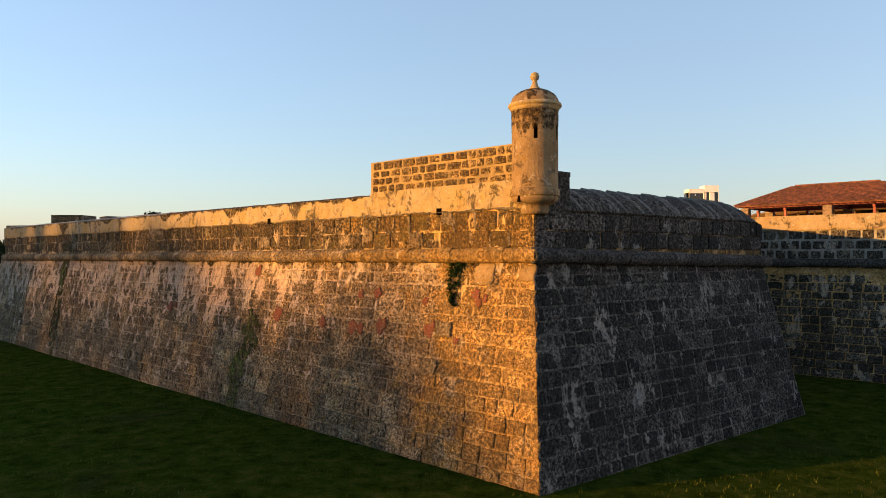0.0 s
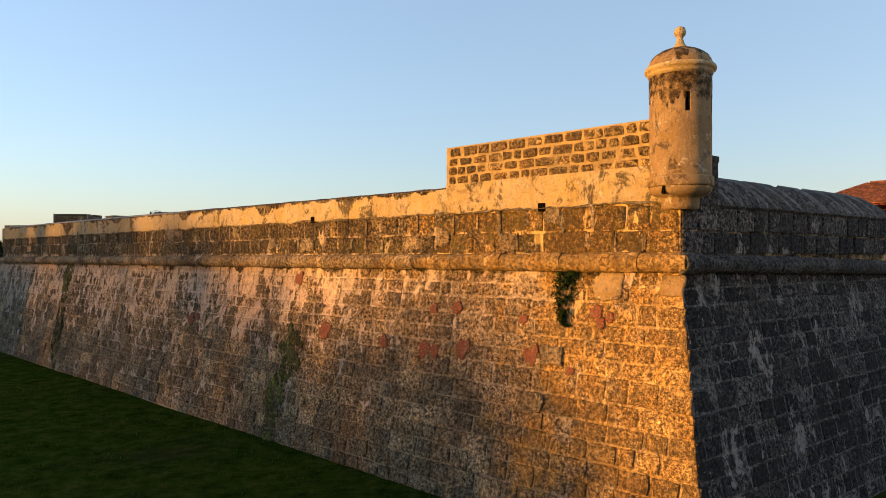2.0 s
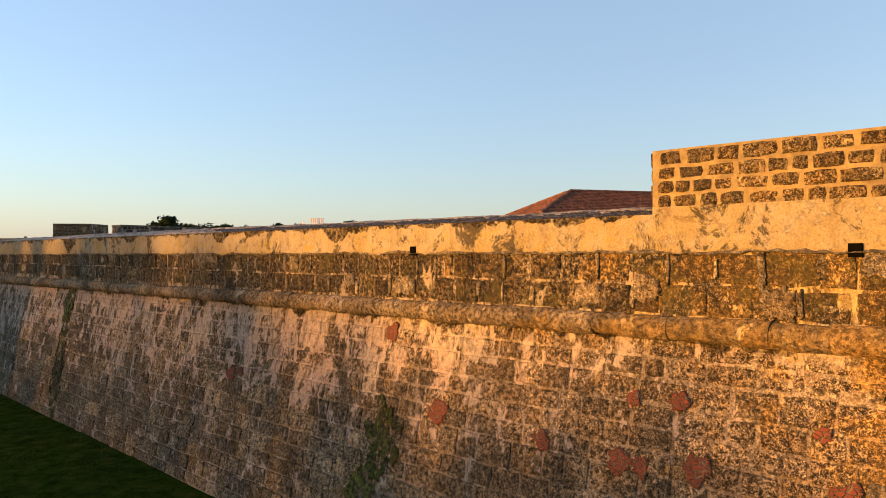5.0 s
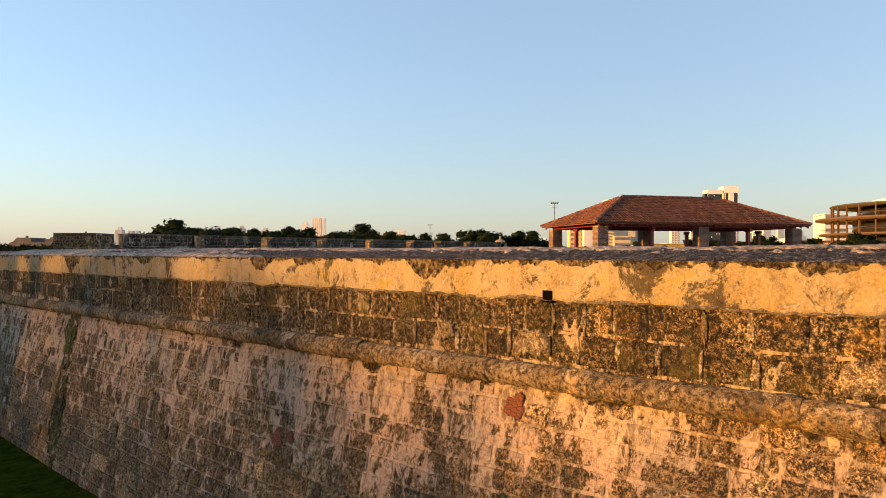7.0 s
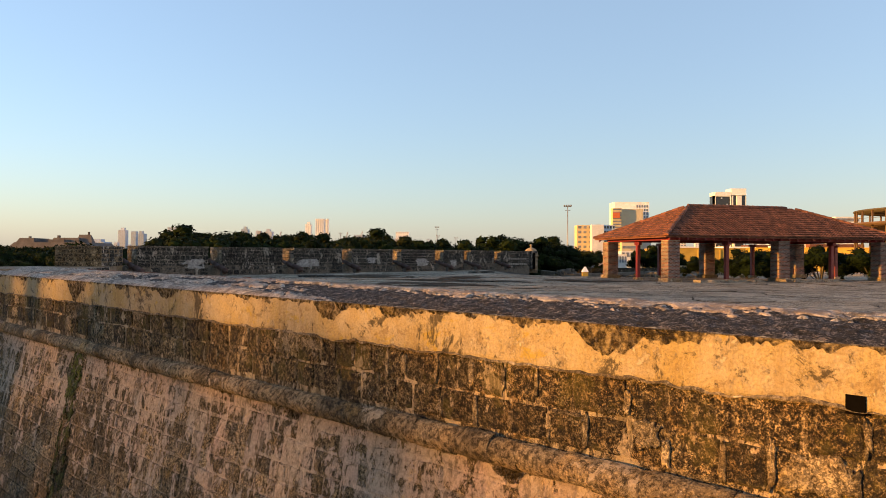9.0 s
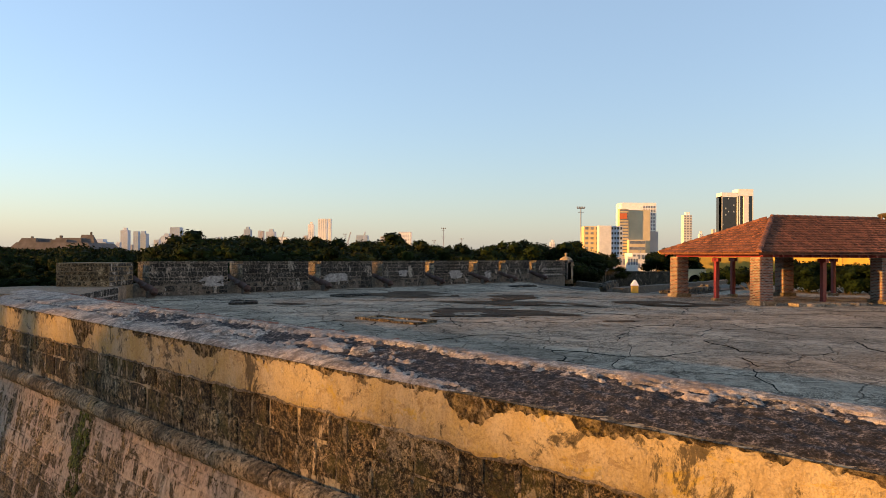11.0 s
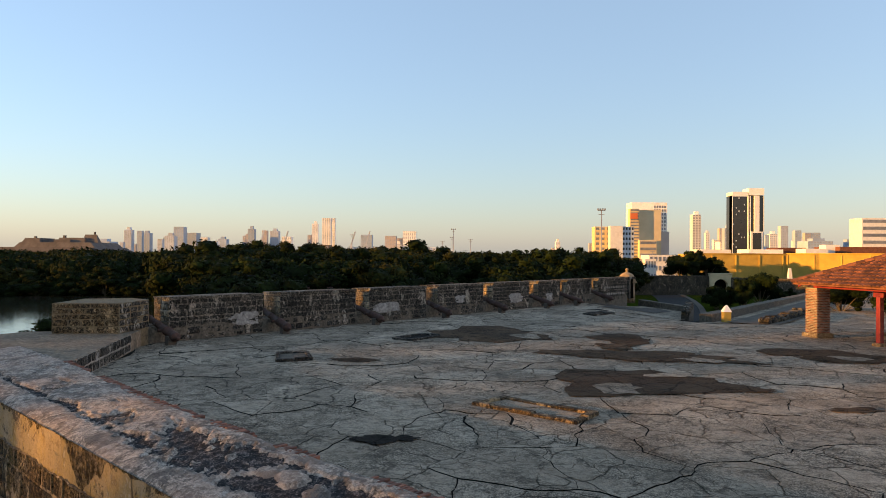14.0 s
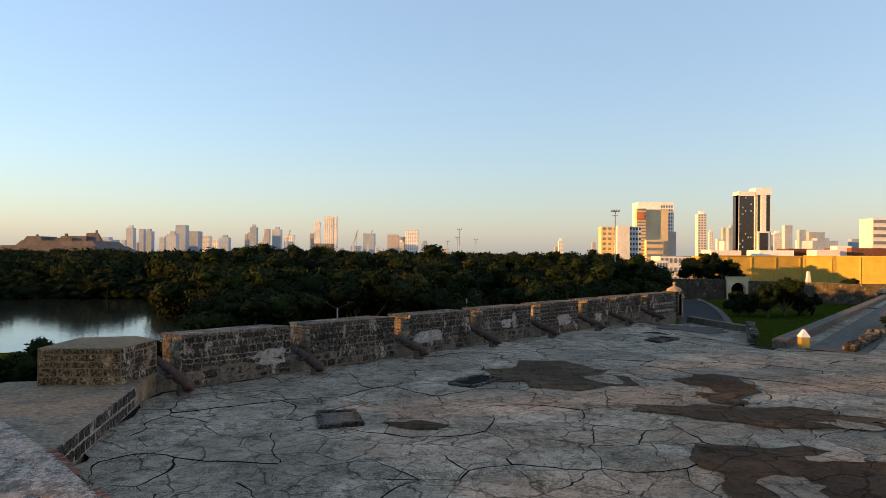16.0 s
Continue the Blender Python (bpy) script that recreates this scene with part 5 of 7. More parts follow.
turret_growth([(r + .008, z + .004) for r, z in dome[::-1]], 8.0, 0.5, GROWTH)
# stepped block that carries the corbel on the parapet, and the raised wall on the shaded side
blk = [on_b(0.02, 0.03), on_b(1.68, 0.03), on_b(1.68, -0.62), on_b(0.0, -0.62)]
v_, f_ = prism([(p.x, p.y) for p in blk], 8.45, 9.76)
back = tagged(new("wall_turret_back", mesh_of("wall_turret_back", v_, f_, STONE_SHADED)), "dark stone block behind the sentry turret", "parapet wall", kind="structure")
cap_ = [on_b(0.02, 0.06), on_b(1.7, 0.05), on_b(1.7, -0.65), on_b(0.0, -0.65)]
v_, f_ = prism([(p.x, p.y) for p in cap_], 9.7, [9.86, 9.85, 9.8, 9.84])
part("cap_slab", mesh_of("cap_slab", v_, f_, STONE_CORDON_SHADED), parent=back)

# ---- trees ----
def limb(vs, fs, a, b, r0, r1, segs=6):
    d = (b - a).normalized()
    s = d.cross(Vector((0.3, 0.9, 0.2))).normalized()
    t = d.cross(s)
    o = len(vs)
    for p, r in ((a, r0), (b, r1)):
        for i in range(segs):
            w = 2 * math.pi * i / segs
            vs.append(p + s * (r * math.cos(w)) + t * (r * math.sin(w)))
    fs += [(o + i, o + (i + 1) % segs, o + segs + (i + 1) % segs, o + segs + i) for i in range(segs)]


def leaf_cloud(clumps, per, size, rnd):
    """Many small folded leaf sprays on the shells of clumps (centre, radius, flatness)."""
    vs, fs = [], []
    for c, r, flat in clumps:
        for _ in range(int(per * r * r)):
            d = Vector((rnd.gauss(0, 1), rnd.gauss(0, 1), rnd.gauss(0, 1))).normalized()
            p = c + Vector((d.x, d.y, d.z * flat)) * (r * rnd.uniform(0.72, 1.08))
            n = (d + Vector((rnd.gauss(0, .5), rnd.gauss(0, .5), rnd.gauss(0, .5)))).normalized()
            s = n.cross(Vector((rnd.gauss(0, 1), rnd.gauss(0, 1), rnd.gauss(0, 1)))).normalized()
            t = n.cross(s)
            w, l = size * rnd.uniform(0.5, 1.0), size * rnd.uniform(0.7, 1.5)
            o = len(vs)
            vs += [p - t * l, p + s * w * 0.6 - n * 0.1 * size, p + t * l, p - s * w * 0.6 - n * 0.1 * size]
            fs.append((o, o + 1, o + 2, o + 3))
    return vs, fs


def heart(clumps, k=0.8):
    """Rough dark inner masses, so that the crown closes behind the leaves."""
    vs, fs = [], []
    for c, r, flat in clumps:
        bm = bmesh.new()
        bmesh.ops.create_icosphere(bm, subdivisions=2, radius=r * k)
        o = len(vs)
        for v in bm.verts:
            v.index
            q = v.co * (1 + 0.35 * noise.noise(v.co * (1.6 / r) + c))
            vs.append(c + Vector((q.x, q.y, q.z * flat)))
        bm.verts.index_update()
        fs += [tuple(o + v.index for v in f.verts) for f in bm.faces]
        bm.free()
    return vs, fs


def make_tree(seed, height, spread, leaf_mat, label, per=85, size=0.25, dense=True):
    rnd = random.Random(seed)
    t = thing("tree", label, "tree", (0, 0, -200))
    clumps, vs, fs = [], [], []
    trunk_top = height * 0.36
    bend = Vector((rnd.uniform(-.4, .4), rnd.uniform(-.4, .4), trunk_top))
    limb(vs, fs, Vector((0, 0, -0.2)), bend, 0.34, 0.22, 8)
    for k in range(11):
        a = 2 * math.pi * k / 8 + rnd.uniform(-.4, .4)
        rad = spread * (rnd.uniform(0.35, 0.8) if k < 8 else rnd.uniform(0, .3))
        z = height * (rnd.uniform(0.5, 0.78) if k < 8 else rnd.uniform(0.74, 0.86))
        c = Vector((rad * math.cos(a), rad * math.sin(a), z))
        r = spread * rnd.uniform(0.3, 0.46)
        clumps.append((c, r, 0.72))
        limb(vs, fs, bend, c, 0.14, 0.04)
        for _ in range(2):
            e = c + Vector((rnd.gauss(0, 1), rnd.gauss(0, 1), rnd.gauss(0, .6))).normalized() * r * 0.95
            clumps.append((e, r * rnd.uniform(.35, .55), 0.8))
    part("trunk", mesh_of("trunk", vs, fs, BARK, True), parent=t)
    v1, f1 = leaf_cloud(clumps, per, size, rnd)
    v2, f2 = heart(clumps, 0.78) if dense else ([], [])
    o = len(v1)
    part("crown", mesh_of("crown", v1 + v2, f1 + [tuple(o + i for i in f) for f in f2], leaf_mat), parent=t)
    return t


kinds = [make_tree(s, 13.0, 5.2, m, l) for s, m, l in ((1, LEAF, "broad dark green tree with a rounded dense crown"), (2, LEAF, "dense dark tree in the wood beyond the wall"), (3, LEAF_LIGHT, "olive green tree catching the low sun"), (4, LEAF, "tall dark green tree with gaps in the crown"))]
# The last three kinds are only for the unseen shading rows.
kinds.append(make_tree(9, 13.0, 5.2, LEAF, "open-crowned unseen tree added to shade the wall", 72, 0.24, False))
kinds.append(make_tree(12, 13.0, 5.2, LEAF, "thin-crowned unseen tree added to let part of the sun through", 38, 0.165, False))
kinds.append(make_tree(14, 13.0, 5.2, LEAF, "nearly bare unseen tree added to dim the sun", 7, 0.165, False))
rnd = random.Random(5)


def plant(k, x, y, h, wide=1.0, z=0.0):
    s = h / 13.0
    copy_thing(kinds[k], pose(x, y, z, 0, 0, rnd.uniform(0, 360)) @ Matrix.Diagonal((s * wide, s * wide, s, 1)))


# the wood beyond the merlons
for row, (depth, n, lo, hi) in enumerate(((34, 9, 12.4, 14.6), (44, 10, 13.0, 15.4), (58, 11, 13, 16), (78, 12, 13, 17), (105, 12, 13.5, 18), (140, 11, 14, 18.5))):
    for i in range(n):
        f = (i + 0.5 + rnd.uniform(-.25, .25)) / n
        s = -2 + f * (54 + depth * 0.62)
        p = on_c(s, -depth + rnd.uniform(-4, 4))
        if p.x < -23 - 0.375 * (p.y - 43) - 2 or p.y > 255:
            continue
        h = rnd.uniform(lo, hi)
        plant(rnd.choice((0, 1, 1, 3, 2)), p.x, p.y, h, rnd.uniform(1.0, 1.3))
# shore trees, trees over the lagoon and along its far bank
for x, y, h in ((-41, 121.5, 14.2), (-33, 124, 13.2), (-24, 128, 13.6), (-12, 131, 13.2), (-4, 140, 13.6), (-58, 98, 7.5), (-52, 112, 6.5), (-66, 92, 8.0)):
    plant(rnd.choice((0, 1, 3)), x, y, h + 4, 0.95, -4)
for i in range(26):
    f = i / 25
    plant(rnd.choice((0, 1, 2, 3)), -190 + 130 * f + rnd.uniform(-4, 4), 242 + 12 * math.sin(3 * f) + rnd.uniform(-5, 5), rnd.uniform(11.5, 14.5), 1.25, -4.5)
for i in range(30):
    t = math.pi * (0.06 + 0.8 * i / 29)
    x, y = -125 + 77 * math.cos(t), 187 + 58 * math.sin(t)
    plant(rnd.choice((0, 1, 3)), x, y, rnd.uniform(7.5, 10.5), 1.5, -3.6)
# park trees by the road and the far wall
for x, y, h, k in ((34, 260, 13, 2), (42, 268, 8.5, 2), (50, 272, 7.0, 0), (57, 276, 6.5, 2), (64, 280, 7, 0), (24, 255, 12.5, 2), (14, 238, 14.5, 0), (6, 225, 15, 1), (-4, 215, 15.5, 1), (70, 292, 8, 0), (100, 262, 8, 0), (132, 232, 10, 0), (140, 226, 9, 1), (120, 215, 9, 1), (96, 180, 14.5, 0), (108, 172, 15, 1), (118, 182, 14, 2), (2, 150, 15.2, 0), (-6, 146, 15, 1), (6, 160, 14.6, 3), (85, 150, 13.5, 3), (74, 140, 14, 0), (88, 128, 13.5, 1), (66, 132, 13.5, 1), (100, 118, 13, 0), (96, 140, 14, 1), (20, 246, 14, 3)):
    plant(k, x, y, h, 1.15)
# shrubs on the terrace level behind the pavilion
for x, y, h in ((18.8, 98.5, 6.6), (21.5, 96.5, 6.0), (24.5, 94.5, 6.8), (28, 91, 6.3), (31.5, 88.5, 6.9), (35, 86, 6.4), (15.5, 103.5, 4.8)):
    plant(rnd.choice((0, 1)), x, y, h, 1.25, floor_z(x, y) - 0.42 * h)
# low-crowned trees on the lawn
for x, y, h in ((49.0, 206.0, 13.0), (54, 208, 14.6), (43.5, 208, 11.0), (60.5, 211, 10.0)):
    plant(rnd.choice((0, 1)), x, y, h, 0.82, -4.2)
# tall trees before the yellow building
for x, y, h in ((30, 282, 15.5), (22, 272, 16), (12, 268, 16.5)):
    plant(rnd.choice((0, 1, 3)), x, y, h, 1.2)
for x, y, h in ((65, 290, 16.0), (60, 286, 13.0), (71, 291, 13.5), (75, 292, 11.0)):
    plant(rnd.choice((0, 1)), x, y, h, 1.1)
# far wood, up to the skyline
clumps = []
for _ in range(700):
    y = rnd.uniform(255, 620)
    x = rnd.uniform(-0.75, 0.05) * y + 20
    clumps.append((Vector((x, y, rnd.uniform(5.0, 9.0) + 0.002 * y)), rnd.uniform(4.0, 7.5), 0.75))
v1, f1 = leaf_cloud(clumps, 10.0, 0.75, rnd)
v2, f2 = heart(clumps, 0.8)
o = len(v1)
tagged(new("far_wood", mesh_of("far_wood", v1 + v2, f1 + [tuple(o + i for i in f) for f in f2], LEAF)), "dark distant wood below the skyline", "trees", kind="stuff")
# unseen trees added behind the camera's side, to shade the foot of the wall and the terrace from the low sun
perp = Vector((0.28, -0.96, 0)).normalized()
SLOPE = math.tan(radians(SUN_EL))


def lerp(x, *pts):
    for (x0, y0), (x1, y1) in zip(pts, pts[1:]):
        if x >= x1:
            return y0 + (y1 - y0) * min(1.0, max(0.0, (x0 - x) / (x0 - x1)))
    return pts[-1][1]


for i in range(52):
    q_ = -12.0 - i * 2.1
    # height of the tree shade where it meets the long wall, or over the plan's origin further on
    w = on_a(min(max((-20.5 - q_) / 0.861, 0), 57))
    foot = w.dot(SUN_AZ) * SLOPE
    z0 = lerp(q_, (-12.0, -1.0 - foot), (-19.6, 0.2 - foot), (-21.2, 1.7 - foot), (-22.6, 3.2 - foot), (-24.0, 4.2 - foot), (-25.6, 5.7 - foot), (-27.0, 6.0 - foot), (-29.0, 5.5 - foot), (-32.5, 5.2 - foot), (-35.0, 5.7 - foot), (-37.0, 5.1 - foot), (-39.0, 5.8 - foot), (-40.4, 7.8 - foot), (-41.6, 8.3 - foot), (-43.5, 9.4 - foot), (-47.0, 10.6), (-60.0, 10.2), (-64.0, 11.8), (-71.0, 12.4), (-75.0, 12.0), (-120.0, 12.5))
    p = SUN_AZ * 160 + perp * q_
    h = (z0 + 160 * SLOPE) / 0.92 + rnd.uniform(-.25, .25)
    plant(4 if q_ > -37 else 5, p.x, p.y, h, (6.0 if q_ > -39.5 else 9.0) / h)
    if q_ > -36 or q_ < -64:
        plant(4, p.x + 4, p.y + rnd.uniform(-1, 1), h * 0.76, 9.0 / h)
    if -39.5 < q_ < -33.5:
        plant(6, p.x - 5, p.y + rnd.uniform(-1, 1), h + 4.4 + 0.4 * (-33.5 - q_), 9.0 / h)
# More unseen trees, added to keep the sun off the grass.
for i in range(13):
    q_ = 10.0 - i * 2.1
    p = SUN_AZ * 160 + perp * q_
    h = (lerp(q_, (10.0, 2.5), (-10.0, 2.2), (-15.5, 1.7)) + 160 * SLOPE) / 0.92
    plant(4, p.x, p.y, h, 6.5 / h)
for k in kinds:
    for c in list(k.children_recursive) + [k]:
        bpy.data.objects.remove(c, do_unlink=True)

# ---- lagoon, road, far wall, city ----
def sheet(name, pts, z, mat, label, category):
    me = mesh_of(name, [(x, y, z) for x, y in pts], [tuple(range(len(pts)))], mat)
    return tagged(new(name, me), label, category, kind="structure")


lag = []
for i in range(60):
    t = 2 * math.pi * i / 60
    r = 1 + 0.12 * noise.noise(Vector((math.cos(t) * 2, math.sin(t) * 2, 5)))
    lag.append((-125 + 75 * r * math.cos(t), 185 + 56 * r * math.sin(t)))
sheet("water", lag, 0.09, WATER, "still dark lagoon reflecting the evening sky", "water")
EYE16 = Vector((-23.54, 43.42, 14.45))


def away(x, d):
    """A far place: x across the last view, d metres ahead of its eye."""
    a = (x - 784) / 1228.0 - 0.017
    return Vector((EYE16.x + a * d, EYE16.y + d, 0))


# road with kerb and pavement behind the bastion
def ribbon(name, line, w0, w1, z, mat, label, category, h=0.0):
    vs, fs, n = [], [], len(line)
    for i, (x, y) in enumerate(line):
        a, b = Vector(line[max(0, i - 1)]), Vector(line[min(n - 1, i + 1)])
        d = (b - a).normalized()
        s = Vector((d.y, -d.x))
        vs += [(x + s.x * w0, y + s.y * w0, z), (x + s.x * w1, y + s.y * w1, z), (x + s.x * w0, y + s.y * w0, z - h - .05), (x + s.x * w1, y + s.y * w1, z - h - .05)]
    for i in range(n - 1):
        a, b = 4 * i, 4 * i + 4
        fs += [(a, a + 1, b + 1, b), (a + 2, a, b, b + 2), (a + 1, a + 3, b + 3, b + 1)]
    return tagged(new(name, mesh_of(name, vs, fs, mat)), label, category, kind="structure")


curve = [(53.7 - 0.00105 * (268 - y) ** 2 - 0.18 * (268 - y), y) for y in range(128, 269, 5)]
ribbon("road", curve, -9, 0.0, 0.10, ASPHALT, "dark asphalt road curving behind the bastion", "road")
ribbon("pavement", curve, 0.0, 1.4, 0.26, PAVING, "pale pavement with a kerb beside the road", "pavement", 0.2)


def stone_wall(name, a, b, h, mat, label):
    a, b = Vector((*a, 0)), Vector((*b, 0))
    return low_wall(name, a, b, 1.6, -0.2, h, mat, label)


stone_wall("wall_city_1", (-20, 262), (64.0, 269.5), 6.4, STONE_CITY, "long dark city wall beside the road")
stone_wall("wall_city_2", (71, 268), (128, 226), 6.0, STONE_CITY, "far city wall behind the lawn")
stone_wall("wall_city_3", (128, 226), (210, 190), 6.0, STONE_CITY, "far city wall behind the lawn")

gate = thing("arch_gate", "yellow arched gateway in the city wall", "gateway", frame_of(Vector((67.5, 268.5, 0)), Vector((1, -.05, 0)).normalized(), Vector((-.05, -1, 0)).normalized()))
vs, fs = [], []
arch = [(-2.2, 0), (-2.2, 3.2)] + [(2.2 * math.cos(a), 3.2 + 2.2 * math.sin(a)) for a in [math.pi * (1 - i / 12) for i in range(1, 12)]] + [(2.2, 3.2), (2.2, 0)]
outer = [(-3.6, 0), (-3.6, 3.2)] + [(max(-3.6, min(3.6, 5 * math.cos(a))), min(7.0, 3.2 + 5.2 * math.sin(a))) for a in [math.pi * (1 - i / 12) for i in range(1, 12)]] + [(3.6, 3.2), (3.6, 0)]
n = len(arch)
for y in (0.9, -0.9):
    vs += [(x, y, z) for x, z in arch] + [(x, y, z) for x, z in outer]
for i in range(n - 1):
    fs += [(i, n + i, n + i + 1, i + 1), (2 * n + i, 2 * n + i + 1, 3 * n + i + 1, 3 * n + i), (i, i + 1, 2 * n + i + 1, 2 * n + i), (n + i, 3 * n + i, 3 * n + i + 1, n + i + 1)]
part("arch", mesh_of("arch", vs, fs, YELLOW_PALE), parent=gate)
part("cornice", new_box(-3.75, 3.75, -1.05, 1.05, 7.0, 7.25, bevel=0.05), YELLOW_PALE, gate)
# Near-black sheet across the arch, painting the shade within.
part("passage", new_box(-2.1, 2.1, -0.85, -0.8, 0.0, 5.3), DARK, gate)


# far buildings: body, window bands and panes in a grid of real recesses
def tower(name, x0, x1, top, d, mat, label, floors=0, bays=0, depth=None, base=0.0, glass=None, crown=0, turn=0.0, category="tower block", band=False):
    """A block between two bearings of the last view, d metres off, up to the row 'top' of it."""
    a, b = away(x0, d), away(x1, d)
    h = EYE16.z + (447 + (0.5 * (x0 + x1) - 784) * 0.0078 - top) * d / 1228.0
    w = (b - a).length
    dep = depth or w * 0.9
    t = thing(name, label, category, frame_of((a + b) / 2, Vector((1, 0, 0)), Vector((0, 1, 0))) @ pose(0, 0, 0, 0, 0, turn), "city skyline")
    part("body", new_box(-w / 2, w / 2, 0, dep, base - 0.3, h, bevel=0.0), mat, t)
    if crown:
        part("roof_house", new_box(-w * 0.22, w * 0.26, dep * 0.2, dep * 0.7, h, h + crown), mat, t)
    if floors:
        gm = glass or WINDOW
        fh = (h - base) / floors
        mb = bm_quads()
        for f in range(floors):
            z0 = base + f * fh + fh * 0.32
            if band:
                mb.rect(-w * 0.46, w * 0.46, -0.15, z0, z0 + fh * 0.45)
            else:
                for c in range(bays):
                    x = -w / 2 + w * (c + 0.22) / bays
                    mb.rect(x, x + w * 0.56 / bays, -0.15, z0, z0 + fh * 0.5)
        tagged(part("glazing", mesh_of("glazing", mb.v, mb.f, gm), parent=t), kind="stuff")
    return t, w, dep, h


class bm_quads:
    def __init__(self):
        self.v, self.f = [], []

    def rect(self, x0, x1, y, z0, z1):
        o = len(self.v)
        self.v += [(x0, y, z0), (x1, y, z0), (x1, y, z1), (x0, y, z1), (x0, y + .4, z0), (x1, y + .4, z0), (x1, y + .4, z1), (x0, y + .4, z1)]
        self.f += [(o, o + 1, o + 2, o + 3), (o, o + 4, o + 5, o + 1), (o + 3, o + 2, o + 6, o + 7), (o, o + 3, o + 7, o + 4), (o + 1, o + 5, o + 6, o + 2)]


SKY = [  # bearing from, to, top row, material, floors, bays
    (158, 192, 425, 2, 8, 6), (193, 200, 434, 3, 6, 2), (210, 217, 426, 1, 12, 2), (218, 231, 404, 1, 26, 4), (232, 239, 430, 3, 10, 3), (241, 250, 406, 2, 24, 3), (250, 264, 410, 2, 22, 4),
    (278, 287, 421, 1, 15, 3), (288, 300, 418, 2, 18, 5), (291, 308, 415, 1, 20, 5), (307, 325, 399, 2, 28, 5), (325, 348, 410, 2, 20, 6), (341, 351, 422, 3, 14, 3), (352, 368, 418, 0, 16, 5), (368, 384, 425, 0, 13, 5), (386, 402, 421, 2, 16, 4),
    (431, 436, 415, 3, 15, 2), (436, 440, 412, 3, 15, 1), (440, 452, 403, 2, 26, 4), (452, 464, 428, 0, 10, 4), (466, 475, 406, 3, 24, 3), (480, 495, 407, 1, 26, 4), (501, 518, 417, 0, 16, 5), (547, 554, 414, 3, 16, 2), (555, 565, 394, 0, 32, 3), (573, 588, 384, 0, 38, 4), (588, 596, 384, 0, 38, 2), (560, 602, 440, 1, 3, 6),
    (642, 662, 414, 2, 18, 6), (620, 638, 436, 0, 6, 6), (648, 668, 436, 0, 6, 5), (685, 705, 416, 3, 17, 5), (686, 702, 430, 0, 10, 5), (704, 714, 430, 0, 9, 4), (717, 740, 408, 0, 20, 6), (706, 720, 420, 3, 14, 3), (745, 758, 432, 2, 8, 4), (756, 776, 437, 0, 7, 6), (783, 795, 441, 3, 4, 4),
    (988, 996, 427, 0, 14, 2), (1047, 1053, 430, 3, 10, 2), (981, 990, 438, 3, 6, 2), (1252, 1259, 412, 0, 16, 2), (1266, 1275, 424, 0, 10, 3), (1276, 1286, 404, 3, 20, 3), (1286, 1301, 404, 2, 20, 4), (1278, 1304, 428, 0, 9, 7), (1357, 1364, 416, 2, 14, 2), (1365, 1378, 414, 0, 15, 4), (1384, 1397, 400, 1, 22, 4), (1409, 1420, 408, 2, 18, 3), (1410, 1428, 426, 0, 9, 5), (1426, 1436, 412, 3, 14, 3), (1434, 1453, 412, 2, 15, 5), (1432, 1476, 427, 2, 8, 9), (1500, 1513, 424, 2, 10, 3), (1526, 1535, 416, 1, 12, 3),
]
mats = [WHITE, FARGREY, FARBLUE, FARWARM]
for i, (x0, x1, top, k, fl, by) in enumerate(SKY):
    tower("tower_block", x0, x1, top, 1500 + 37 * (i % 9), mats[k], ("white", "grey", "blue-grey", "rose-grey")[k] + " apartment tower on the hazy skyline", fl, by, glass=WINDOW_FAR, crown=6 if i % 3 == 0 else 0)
tower("office_building", 554, 586, 432, 1150, ROCK, "low brown office block before the towers", 3, 5, base=0)
t, w, dep, h = tower("white_tower", 1232, 1247, 380, 900, WHITE, "slender white apartment tower lit by the sun", 20, 3, crown=4)

# the dark twin-shaft tower with white fins
t, w, dep, h = tower("office_tower", 1303, 1359, 347, 760, GLASSDARK, "dark glass office tower with white vertical fins and white crown", 0, 0, depth=16)
for x0, x1, y in ((-.02, .015, -1.0), (.05, .075, -1.0), (.18, .34, -1.6), (-.5, -.485, -.4), (.475, .5, -.4)):
    part("fin", new_box(x0 * w, x1 * w, y, dep * 0.5, 0, h), WHITE, t)
part("crown", new_box(-.5 * w, .0 * w, -.6, dep, h - 1.0, h + 4), WHITE, t)
part("crown", new_box(.02 * w, .5 * w, -.6, dep, h + 0.5, h + 8), WHITE, t)
part("podium", new_box(.05 * w, .42 * w, -4, 0, 0, h * 0.5), WHITE, t)
part("podium_glass", new_box(.10 * w, .36 * w, -4.3, -4, 0, h * 0.48), GLASSDARK, t)
bq = bm_quads()
for f in range(22):
    for c in range(5):
        if random.Random(f * 7 + c).random() < 0.12:
            bq.rect(w * (-.47 + .085 * c), w * (-.44 + .085 * c), -.3, f * h / 22, f * h / 22 + 1.6)
tagged(part("lit_blind", mesh_of("lit_blind", bq.v, bq.f, FARGREY), parent=t), kind="stuff")

# office slabs with orange panel
t, w, dep, h = tower("slab_building", 1127, 1190, 359, 620, WHITE, "white slab building with a grid of dark windows", 0, 0, depth=20)
bq = bm_quads()
for f in range(13):
    for c in range(5):
        bq.rect(w * (.13 + .072 * c), w * (.17 + .072 * c), -.2, h - 5 - f * 3.3, h - 2.8 - f * 3.3)
tagged(part("glazing", mesh_of("glazing", bq.v, bq.f, WINDOW), parent=t), kind="stuff")
t, w, dep, h = tower("stair_block", 1140, 1180, 372, 600, BEIGE, "tall blank beige stair block", 0, 0)
